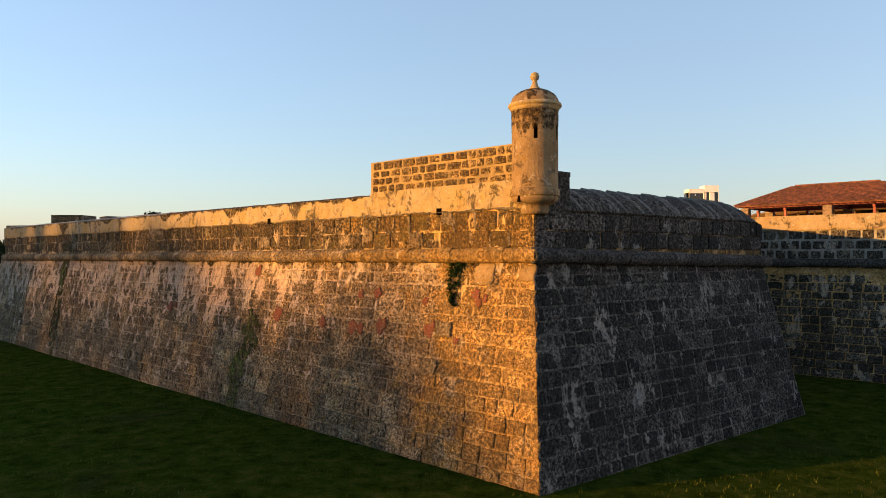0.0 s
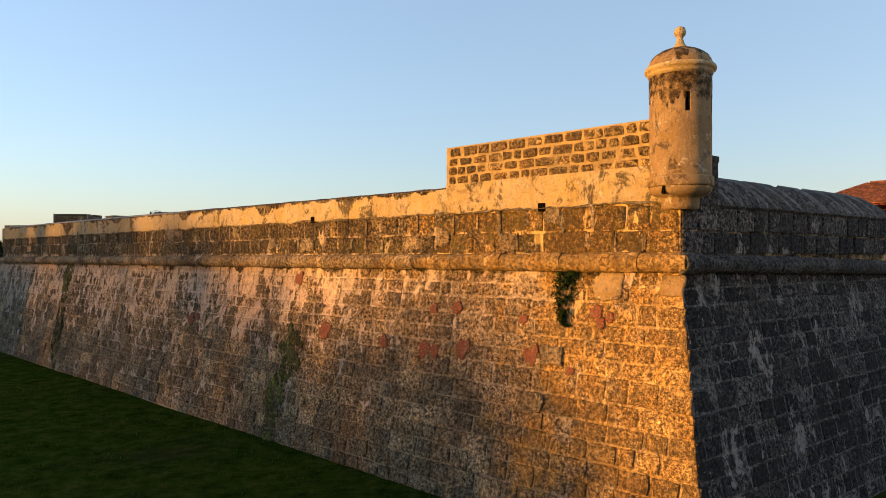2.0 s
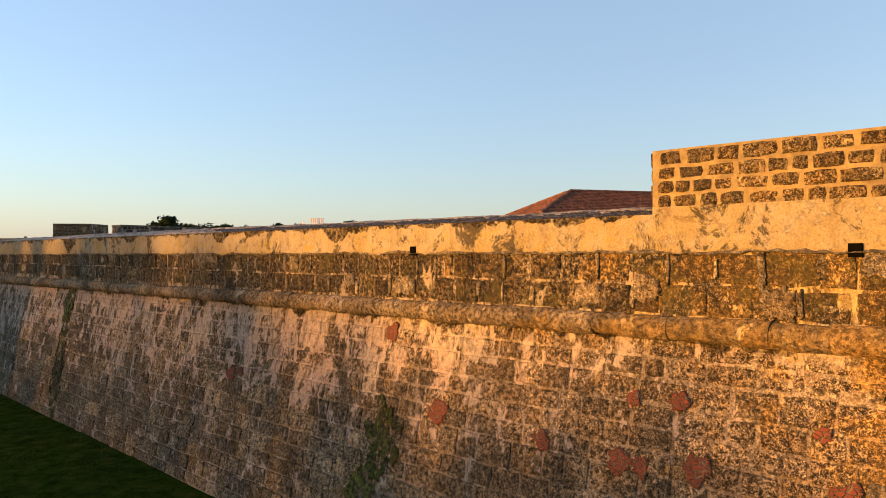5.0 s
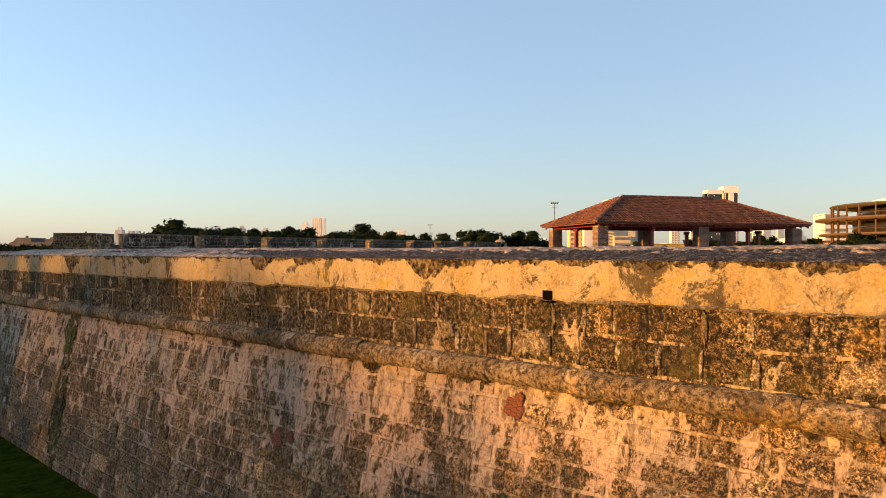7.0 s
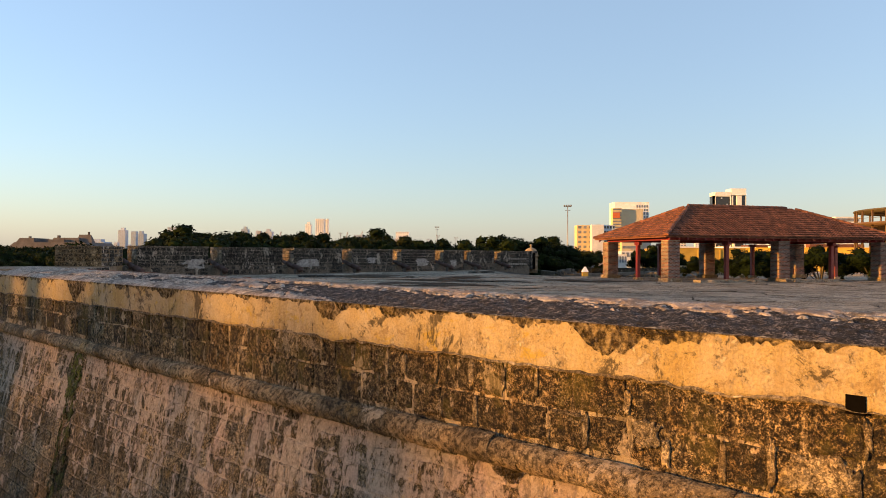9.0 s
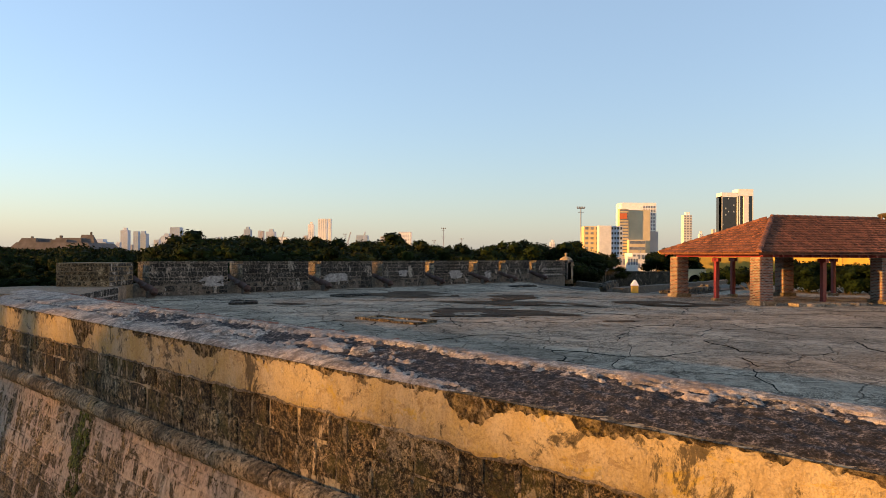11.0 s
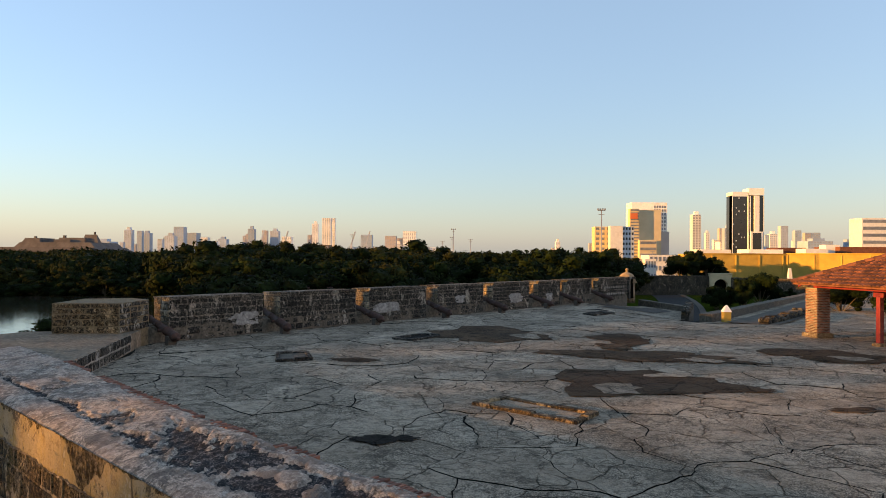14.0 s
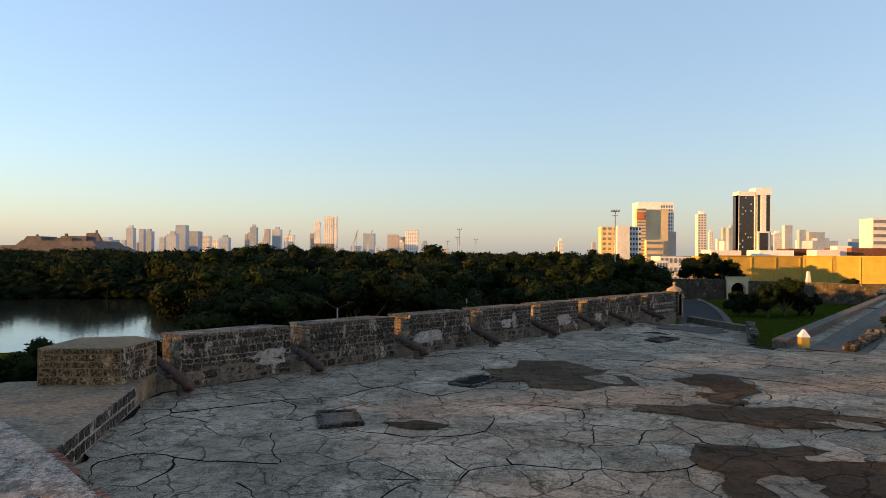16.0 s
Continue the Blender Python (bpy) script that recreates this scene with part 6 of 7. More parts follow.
t, w, dep, h = tower("balcony_block", 1125, 1141, 370, 596, YELLOW_PALE, "yellow block with stacked balconies", 20, 2, band=True)
part("sign_panel", new_box(-w * .5, w * .3, -.6, -.2, h - 9, h - 4), ORANGE, t, "orange panel")
tower("parking_block", 1142, 1172, 426, 590, BEIGE, "low beige block with dark window bands", 5, 4, band=True)
tower("annex_block", 1170, 1194, 411, 610, FARWARM, "grey-brown annex beside the slab building", 0, 0)
tower("apartment_block", 1063, 1092, 402, 540, YELLOW_PALE, "yellowish apartment block with a painted gable", 9, 3)
tower("apartment_block", 1091, 1113, 401, 530, WHITE, "white gable of an apartment block", 0, 0)
tower("apartment_block", 1112, 1133, 402, 532, FARGREY, "apartment block with dark balconies in rows", 9, 4, glass=GLASSDARK)
tower("apartment_block", 1536, 1580, 388, 520, WHITE, "white rounded apartment block with balconies", 8, 1, band=True)
t, w, dep, h = tower("white_house", 1166, 1228, 455, 330, WHITE, "white low houses with terraces", 3, 8)
tower("white_house", 1160, 1180, 462, 310, WHITE, "white low house beside the trees", 2, 4)
tower("red_roof_house", 1120, 1166, 462, 330, FARWARM, "low house with a red-brown roof", 2, 5)
for x0, x1, top, d, m, lab in ((1255, 1308, 444, 420, WHITE, "low pale roofs behind the yellow wall"), (1340, 1400, 444, 430, WHITE, "low white roofs behind the yellow wall"), (1390, 1440, 441, 440, TILE, "low house with a tiled roof"), (1440, 1480, 443, 420, WHITE, "white gabled house behind the yellow wall"), (1475, 1500, 436, 430, WHITE, "white cube house behind the yellow wall"), (1500, 1600, 440, 425, TILE, "long tiled roof behind the yellow wall")):
    tower("low_house", x0, x1, top, d, m, lab, 0, 0, category="house")

# the long yellow wall with pilasters, its white base wall in front
yb = thing("yellow_building", "long yellow windowless building catching the evening sun", "building", (0, 0, 0))
a, b, c = away(1240, 262), away(1416, 262), away(1750, 235)


def yellow(a, b, z, mat, lab):
    d = (b - a).normalized()
    L = (b - a).length
    m = frame_of(a, d, Vector((d.y, -d.x, 0)))
    part("wall", new_box(0, L, -12, 0, 0, z), mat, yb, lab, m)
    for k in range(int(L / 9) + 1):
        part("pilaster", new_box(min(L - .3, k * 9), min(L, k * 9 + 0.5), 0, .25, 0, z - 0.4), mat, yb, m=m)
    part("coping", new_box(-.1, L + .1, -.4, .35, z, z + .35), mat, yb, m=m)


yellow(a, b, 13.7, YELLOW, "")
yellow(b + Vector((0.02, 0, 0)), c, 13.9, YELLOW, "")
ww = thing("white_wall", "low white wall before the yellow building", "wall", (0, 0, 0))
a, b = away(1425, 225), away(1800, 205)
d = (b - a).normalized()
part("wall", new_box(0, (b - a).length, -.6, 0, 0, 5.6), YELLOW_PALE, ww, m=frame_of(a, d, Vector((d.y, -d.x, 0))))
ob_ = thing("monument", "small white obelisk by the road", "monument", away(1425, 232))
bm = bmesh.new()
bmesh.ops.create_cone(bm, cap_ends=True, segments=4, radius1=1.6, radius2=0.5, depth=9, matrix=pose(0, 0, 4.5, 0, 0, 45))
part("shaft", bm, WHITE, ob_)
part("base", new_box(-1.8, 1.8, -1.8, 1.8, 0, 1.2, bevel=.1), WHITE, ob_)
gb = thing("sentry_box", "small pale sentry box at the end of the ramp", "sentry box", away(1556, 118) + Vector((0, 0, 6.2)), "sentry boxes")
part("plinth", new_box(-1.1, 1.1, -1.1, 1.1, -6.3, 0), STONE_LOW, gb)
lathe_part("shaft", [(0.9, 0), (0.9, 1.9), (1.15, 2.0), (1.15, 2.15), (0.9, 2.2), (0.5, 2.7), (0.1, 2.9)], STONE_CAP, gb, 16)

# round brown terraced building behind the pavilion
rb = thing("round_hall", "round modern hall with brown terraces and a flat pale roof", "building", (134, 216, 0))
for z0, z1, r, m in ((0, 11, 27, HALL), (11, 11.5, 33, HALL), (11.5, 15.2, 26, GLASSDARK), (15.2, 15.7, 34, HALL), (15.7, 19.6, 25, GLASSDARK), (19.6, 20.1, 35, HALL), (20.1, 23.6, 23, GLASSDARK), (23.6, 24.0, 31, PAVING), (24.0, 25.6, 20, WHITE)):
    lathe_part("storey" if r < 28 else "terrace", [(r, z0), (r, z1)], m, rb, 48)
for k in range(36):
    t = 2 * math.pi * k / 36
    part("column", new_box(-.18, .18, -.18, .18, 0, 23.6), HALL, rb, m=Matrix.Translation((30.5 * math.cos(t), 30.5 * math.sin(t), 0)))
for z in (12.6, 16.8, 21.2):
    vs, fs = lathe([(32.6 + 0.23 * (z - 12.6), z - 0.05), (32.7 + 0.23 * (z - 12.6), z + 0.05)], 48, False)
    part("handrail", mesh_of("handrail", vs, fs, HALL), parent=rb)

# hill fort on the far side
fort = thing("hill_fort", "brown stone hill fort in tiers with a flag mast", "fort", away(85, 1100))
K = 1100 / 1228.0
for k, (b0, b1, x0, x1, z1, dep) in enumerate(((-190, 112, -120, 70, 13, 170), (-150, 100, -95, 68, 20, 140), (-92, 96, -64, 66, 28, 110), (-84, -20, -58, -32, 35, 70), (-52, 30, -46, 20, 33, 70), (-10, 50, -3, 44, 36, 60), (34, 76, 41, 63, 41.5, 46))):
    y = 6 * k
    vs = [(b0 * K, y - 12, 0), (b1 * K, y - 12, 0), (b1 * K, dep + 12, 0), (b0 * K, dep + 12, 0), (x0 * K, y, z1), (x1 * K, y, z1), ((x1 - 5) * K, dep, z1), ((x0 + 5) * K, dep, z1)]
    fs = [(3, 2, 1, 0), (4, 5, 6, 7)] + [(i, (i + 1) % 4, 4 + (i + 1) % 4, 4 + i) for i in range(4)]
    part("rampart", mesh_of("rampart", vs, fs, FORT), parent=fort)
part("turret", new_box(-47 * K, -44 * K, 26, 30, 34, 38), FORT, fort)
part("turret", new_box(0 * K, 4 * K, 36, 40, 35, 40), FORT, fort)
part("flag_mast", new_box(55 * K, 57.5 * K, 40, 43, 41, 46), FORT, fort)

# masts, lamps, cranes
def mast(x, d, top, lamps, label):
    p = away(x, d)
    h = EYE16.z + (447 + (x - 784) * 0.0078 - top) * d / 1228.0
    t = thing("lighting_mast", label, "lighting mast", p, "lighting masts")
    vs, fs = lathe([(0.32, 0), (0.16, h)], 10)
    part("pole", mesh_of("pole", vs, fs, STEEL, True), parent=t)
    part("crossbar", new_box(-1.3, 1.3, -.1, .1, h - .3, h - .1), STEEL, t)
    part("crossbar", new_box(-1.0, 1.0, -.1, .1, h - 1.6, h - 1.4), STEEL, t)
    for k in range(lamps):
        x_ = -1.2 + 2.4 * k / max(1, lamps - 1)
        part("floodlight", new_box(x_ - .28, x_ + .28, -.3, .15, h - .1, h + .5, bevel=.04), STEEL, t)
    return t


mast(1087, 232, 375, 4, "tall lighting mast with floodlights above the trees")
mast(813, 420, 407, 3, "distant lighting mast with floodlights")
for x, top in ((809, 421), (792, 428), (842, 425), (630, 416), (1166, 447)):
    mast(x, 520, top, 3, "distant steel lighting mast above the wood")
for s, o in ((25.5, -24), (44, -24)):
    t = thing("street_lamp", "double-armed street lamp beyond the merlons", "street lamp", on_c(s, o), "street lamps")
    vs, fs = lathe([(0.12, 0), (0.07, 9.2)], 8)
    part("pole", mesh_of("pole", vs, fs, STEEL), parent=t)
    for sgn in (-1, 1):
        part("arm", new_box(0, 1.2, -.03, .03, -.03, .03), IRON, t, m=pose(0, 0, 9.1, 0, -28, 0 if sgn > 0 else 180))
        part("lamp", new_box(0.9, 1.45, -.1, .1, -.05, .06, bevel=.02), IRON, t, m=pose(0, 0, 9.72, 0, 0, 0 if sgn > 0 else 180))
for x, top in ((462, 408), (505, 410), (625, 410), (651, 409)):
    p = away(x, 1450)
    t = thing("harbour_crane", "grey harbour crane on the skyline", "crane", p, "harbour cranes")
    h = EYE16.z + (446 - top) * 1450 / 1228.0
    part("tower", new_box(-2.5, 2.5, -2, 2, 0, h * .55), FARGREY, t)
    part("jib", new_box(-1.2, 1.2, -1, 1, 0, h * .55), FARGREY, t, m=pose(0, 0, h * .5, 0, 16, 0))

# ---- wall faces: cordon, plaster, stones, patches ----
def cordon(parent, point, u, out, length, mat, seed, sag=0.0, z=CORDON, r=0.265):
    """The round string course, in worn lengths of stone."""
    rnd = random.Random(seed)
    s, segs = 0.0, 9
    while s < length:
        w = min(rnd.uniform(0.5, 1.15), length - s)
        rr, dz = r * rnd.uniform(0.93, 1.05), rnd.uniform(-.015, .015)
        vs, fs, n = [], [], 5
        for i in range(n):
            f = i / (n - 1)
            x = s + 0.004 + (w - 0.008) * f
            k = (0.965 if i in (0, n - 1) else 1.0) + 0.09 * noise.noise(Vector((x * 3, seed, 1)))
            for t in range(segs):
                a = math.pi * (t / (segs - 1)) - math.pi / 2
                p = point + u * x + out * (0.13 + rr * k * math.cos(a)) + Vector((0, 0, z - sag * x + dz + rr * k * math.sin(a)))
                p += Vector((0, 0, 1)) * 0.012 * noise.noise(p * 5)
                vs.append(p)
        for i in range(n - 1):
            for t in range(segs - 1):
                a = i * segs + t
                fs.append((a, a + 1, a + segs + 1, a + segs))
        fs += [tuple(range(segs))[::-1], tuple((n - 1) * segs + t for t in range(segs))]
        part("cordon_stone", mesh_of("cordon_stone", vs, fs, mat, False), parent=parent)
        s += w


cordon(wall_a, on_a(-0.26), UA, NA, LEN_A, STONE_CORDON, 4, sag=0.004)
cordon(wall_b, on_b(-0.26), UB, NB, LEN_B + 0.6, STONE_CORDON_SHADED, 8, sag=0.02)
cordon(wall_c, FLANK, UD, NA, 40, STONE_CORDON_SHADED, 6, z=6.58)


def strip(parent, name, origin, u, out, s0, s1, zlow, zhigh, d, mat, seed, ragged=0.07, label="", step=0.12):
    """A coat of plaster with a broken lower edge; it stands proud by d."""
    n = int((s1 - s0) / step)
    m = 7
    vs, fs = [], []
    for i in range(n + 1):
        s = s0 + (s1 - s0) * i / n
        lo = zlow(s) + ragged * noise.noise(Vector((s * 0.8, seed, 0))) + ragged * 0.6 * noise.noise(Vector((s * 4.0, seed, 3)))
        hi = zhigh(s)
        for j in range(m + 1):
            z = lo + (hi - lo) * j / m
            q = d + 0.018 * noise.noise(Vector((s * 1.1, z * 1.1, seed))) + 0.006 * noise.noise(Vector((s * 6, z * 6, seed)))
            vs.append(origin + u * s + out * q + Vector((0, 0, z)))
        vs.append(origin + u * s + out * -0.02 + Vector((0, 0, lo)))
    k = m + 2
    for i in range(n):
        for j in range(m):
            a = i * k + j
            fs.append((a, a + k, a + k + 1, a + 1))
        fs.append((i * k + m + 1, (i + 1) * k + m + 1, (i + 1) * k, i * k))
    return part(name, mesh_of(name, vs, fs, mat, True), parent=parent, label=label)


strip(wall_a, "plaster_band", C0, UA, NA, 0.03, LEN_A, lambda s: 8.6 - 0.002 * s, lambda s: TOP_A - 0.02, 0.075, PLASTER, 2.0, label="ochre limewash band with black growth")
strip(raised, "plaster_band", C0, UA, NA, 0.03, 7.88, lambda s: TOP_A - 0.1, lambda s: 9.55, 0.07, PLASTER, 5.0, 0.03)
strip(wall_c, "plaster_band", FLANK, UD, NA, 0.0, 40, lambda s: 8.55, lambda s: 9.47, 0.12, PLASTER_PALE, 7.0)

# pale broken lip along the lower edge of the plaster
vs, fs, n = [], [], int(LEN_A / 0.06)
for i in range(n + 1):
    s = LEN_A * i / n
    z = 8.6 - 0.002 * s + 0.07 * noise.noise(Vector((s * 0.8, 2.0, 0))) + 0.042 * noise.noise(Vector((s * 4.0, 2.0, 3)))
    w = max(0.004, 0.05 + 0.06 * noise.noise(Vector((s * 1.3, 4, 1))) + 0.035 * noise.noise(Vector((s * 6, 4, 2))))
    for d, dz in ((0.0, -0.3 * w), (0.098, 0.0), (0.104, 0.5 * w), (0.07, w)):
        vs.append(C0 + UA * s + NA * (d + 0.012 * noise.noise(Vector((s * 5, z * 5, 9)))) + Vector((0, 0, z + dz)))
fs = [(4 * i + j, 4 * i + 4 + j, 4 * i + 5 + j, 4 * i + 1 + j) for i in range(n) for j in range(3)]
part("plaster_lip", mesh_of("plaster_lip", vs, fs, LIME, True), parent=wall_a, label="pale broken lip of lime plaster")


def lime_smear(parent, s, z, a, b, seed, wide=False):
    """Old lime wiped over a joint or left on a block: an uneven low cake."""
    n, rings = (64, 4) if wide else (36, 3)
    vs, fs = [C0 + UA * s + NA * 0.066 + Vector((0, 0, z))], []
    for k in range(1, rings + 2):
        for i in range(n):
            t = 2 * math.pi * i / n
            c, q = math.cos(t), math.sin(t)
            r = (1 + 0.5 * noise.noise(Vector((c * 1.2 + seed, q * 1.2, seed))) + 0.35 * noise.noise(Vector((c * 3.5 + seed, q * 3.5, 2))) + 0.2 * noise.noise(Vector((c * 9 + seed, q * 9, 5)))) / (c ** 4 + q ** 4) ** 0.25
            f = min(1.0, k / rings)
            x, y = s + a * r * f * c, min(8.62, max(7.3, z + b * r * f * q))
            d = 0.062 + 0.014 * noise.noise(Vector((x * 5, y * 5, seed))) if k <= rings else 0.0
            vs.append(C0 + UA * x + NA * d + Vector((0, 0, y)))
    fs = [(0, 1 + i, 1 + (i + 1) % n) for i in range(n)]
    for k in range(rings):
        o0, o1 = 1 + k * n, 1 + (k + 1) * n
        fs += [(o0 + i, o1 + i, o1 + (i + 1) % n, o0 + (i + 1) % n) for i in range(n)]
    part("plaster_remnant" if wide else "mortar_smear", mesh_of("lime", vs, fs, LIME_WARM, True), parent=parent)


# black growth hanging ragged from the upper edge of the plaster
def growth(seed, s0, s1, drop):
    n, m = int((s1 - s0) / 0.05), 4
    vs, fs = [], []
    for i in range(n + 1):
        s = s0 + (s1 - s0) * i / n
        e = max(0.0, math.sin(math.pi * i / n)) ** 0.5
        d = e * (0.07 + drop * max(0.0, -0.05 + 1.5 * noise.noise(Vector((s * 0.6, seed, 0)))) + 0.16 * noise.noise(Vector((s * 2.3, seed, 1))) + 0.1 * noise.noise(Vector((s * 7, seed, 2))) + 0.06 * noise.noise(Vector((s * 19, seed, 3))))
        d = max(0.015, d)
        for j in range(m + 1):
            z = TOP_A - 0.015 - d * j / m
            q = 0.083 + 0.018 * noise.noise(Vector((s * 1.1, z * 1.1, 2.0))) + 0.006 * noise.noise(Vector((s * 6, z * 6, 2.0)))
            vs.append(C0 + UA * s + NA * q + Vector((0, 0, z)))
    for i in range(n):
        for j in range(m):
            a = i * (m + 1) + j
            fs.append((a, a + 1, a + m + 2, a + m + 1))
    part("black_growth", mesh_of("black_growth", vs, fs, GROWTH, True), parent=wall_a, label="black mould hanging from the plaster edge")


for k, (s0, s1, drop) in enumerate(((8.3, 11.2, 0.03), (10.8, 14.4, 0.1), (14.0, 18.4, 0.4), (17.2, 22.4, 1.0), (22.0, 25.6, 0.5), (25.0, 29.6, 0.8), (29.2, 33.2, 0.5), (33.0, 37.4, 0.5), (37.2, 39.0, 0.2), (39.5, 43.8, 0.8), (44.2, 46.5, 0.3), (47.0, 51.0, 0.5), (51.5, 55.5, 0.3))):
    growth(k * 3.1 + 0.4, s0, s1, drop)

rnd = random.Random(21)
ZT = CORDON - 0.2
sl = math.sqrt(1 + BATTER * BATTER)


def corner_s(z, u):
    o = BATTER * max(0.0, ZT - z)
    return (meet(o, o) - C0).dot(u)


# long battered face: courses about half a metre
rows_z = [0.0, 0.42, 0.97, 1.5, 2.0, 2.49, 2.95, 3.47, 4.1, 4.55, 5.0, 5.45, 6.0, 6.42, ZT]
mA = frame_of(on_a(0, BATTER * ZT), UA, (NA + Vector((0, 0, BATTER))) / sl, (-NA * BATTER + Vector((0, 0, 1))) / sl)
st = coursed(LEN_A, [z * sl for z in rows_z], (0.5, 1.15), rnd, ends=lambda z: (corner_s(z / sl, UA) - 0.03, LEN_A + 0.8))
lay(bastion, mA, st, STONE_LOW, lambda x, z: x < 24, rnd, depth=0.018, joint=0.042)
# shaded face
mB = frame_of(on_b(LEN_B, BATTER * ZT), -UB, (NB + Vector((0, 0, BATTER))) / sl, (-NB * BATTER + Vector((0, 0, 1))) / sl)
st = coursed(LEN_B, [z * sl for z in rows_z], (0.5, 1.1), rnd, ends=lambda z: (-1.15 + 1.15 * z / sl / ZT, LEN_B - corner_s(z / sl, UB) - 0.02))
shade = thing("wall_shaded_face", "stone facing of the shaded bastion face", "fortress wall", (0, 0, 0), kind="structure")
lay(shade, mB, st, STONE_SHADED, lambda x, z: True, rnd, depth=0.03, joint=0.032)
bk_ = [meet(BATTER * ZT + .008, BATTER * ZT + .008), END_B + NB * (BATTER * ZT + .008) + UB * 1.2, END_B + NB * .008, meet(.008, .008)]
part("backing", mesh_of("backing", [(p.x, p.y, z) for p, z in zip(bk_, (0, 0, ZT, ZT))], [(0, 1, 2, 3)], MORTAR_SHADED), parent=shade)

# parapet courses
st = coursed(LEN_A, [7.30, 7.93, 8.60], (0.5, 1.05), rnd, start=0.02)
smear = random.Random(63)
for x, z, w, h in st:
    if smear.random() < 0.5:
        lime_smear(wall_a, x + w / 2, z + smear.uniform(-.08, .08), smear.uniform(.03, .075), h * smear.uniform(.2, .5), smear.random() * 90)
    if smear.random() < 0.13:
        lime_smear(wall_a, x, z + smear.uniform(-.12, .2), w * smear.uniform(.3, .55), h * smear.uniform(.25, .5), smear.random() * 90, True)
lay(wall_a, frame_of(on_a(0), UA, NA), st, STONE_UP, lambda x, z: True, rnd, depth=0.045, joint=0.045)
st = coursed(7.8, [9.5, 9.8, 10.1, 10.4, 10.73], (0.34, 0.72), rnd, start=0.7)
lay(raised, frame_of(on_a(0), UA, NA), st, STONE_OCHRE, lambda x, z: True, rnd, depth=0.05, joint=0.06, round_=0.03)
eu = (on_a(8.85, -THICK + .03) - on_a(7.9, 0.02)).normalized()
st = coursed(2.1, [9.5, 9.79, 10.08, 10.38, 10.74], (0.45, 0.95), rnd, start=0.1)
lay(raised, frame_of(on_a(7.9, 0.02), eu, Vector((-eu.y, eu.x, 0)) if Vector((-eu.y, eu.x, 0)).dot(UA) > 0 else Vector((eu.y, -eu.x, 0))), st, STONE_OCHRE, lambda x, z: True, rnd, depth=0.03, joint=0.05, round_=0.02)
st = coursed(LEN_B, [7.28, 7.88, 8.5], (0.5, 1.1), rnd, start=0.0)
lay(wall_b, frame_of(on_b(LEN_B), -UB, NB), [q for q in st if q[0] < LEN_B - 0.05], STONE_SHADED, lambda x, z: True, rnd, depth=0.05, joint=0.02)
st = coursed(40, [6.8, 7.38, 7.96, 8.58], (0.5, 1.0), rnd, start=0.0)
mC = frame_of(FLANK + UD * 40 + NA * 0.05, -UD, NA)
lay(wall_c, mC, st, STONE_CURTAIN, lambda x, z: x > 24, rnd, depth=0.05, joint=0.12)
mD = frame_of(FLANK + UD * 40 + NA * (BATTER * 6.1 + 0.05), -UD, (NA + Vector((0, 0, BATTER))) / sl, (-NA * BATTER + Vector((0, 0, 1))) / sl)
st = coursed(40, [0.5 * k for k in range(13)], (0.5, 1.1), rnd, start=0.0)
low_c = thing("wall_curtain_face", "dark stone facing of the curtain wall foot", "curtain wall", (0, 0, 0), kind="structure")
lay(low_c, mD, st, STONE_CURTAIN, lambda x, z: x > 26, rnd, depth=0.11, joint=0.03)

# ribs of mortar over the rounded parapet back
for k in range(13):
    s = 2.1 + k * 0.92 + rnd.uniform(-.35, .35)
    vs, fs = [], []
    for i, (o, z) in enumerate([(0.08, 8.61), (-0.1, 8.89), (-0.36, 9.17), (-0.7, 9.40), (-1.15, 9.51)]):
        drop = max(0.0, (s - (LEN_B - 2.0)) / 2.0)
        z = z - max(0, z - 8.4) * (1 - math.sqrt(max(0, 1 - drop * drop)))
        sh = s - 0.16 * i
        for w, h in ((-.07, -.03), (0, .035), (.07, -.03)):
            vs.append(on_b(sh + w * rnd.uniform(.7, 1.2), o, z + h))
    fs = [(3 * i + j, 3 * i + j + 1, 3 * i + j + 4, 3 * i + j + 3) for i in range(4) for j in range(2)]
    part("mortar_rib", mesh_of("mortar_rib", vs, fs, RIB, True), parent=wall_b)


# patches on the battered face: plaster remains, brick repairs, damp streaks
def face_point(s, z, d):
    o = BATTER * (ZT - z)
    return on_a(s, o, z) + (NA + Vector((0, 0, BATTER))) / sl * d


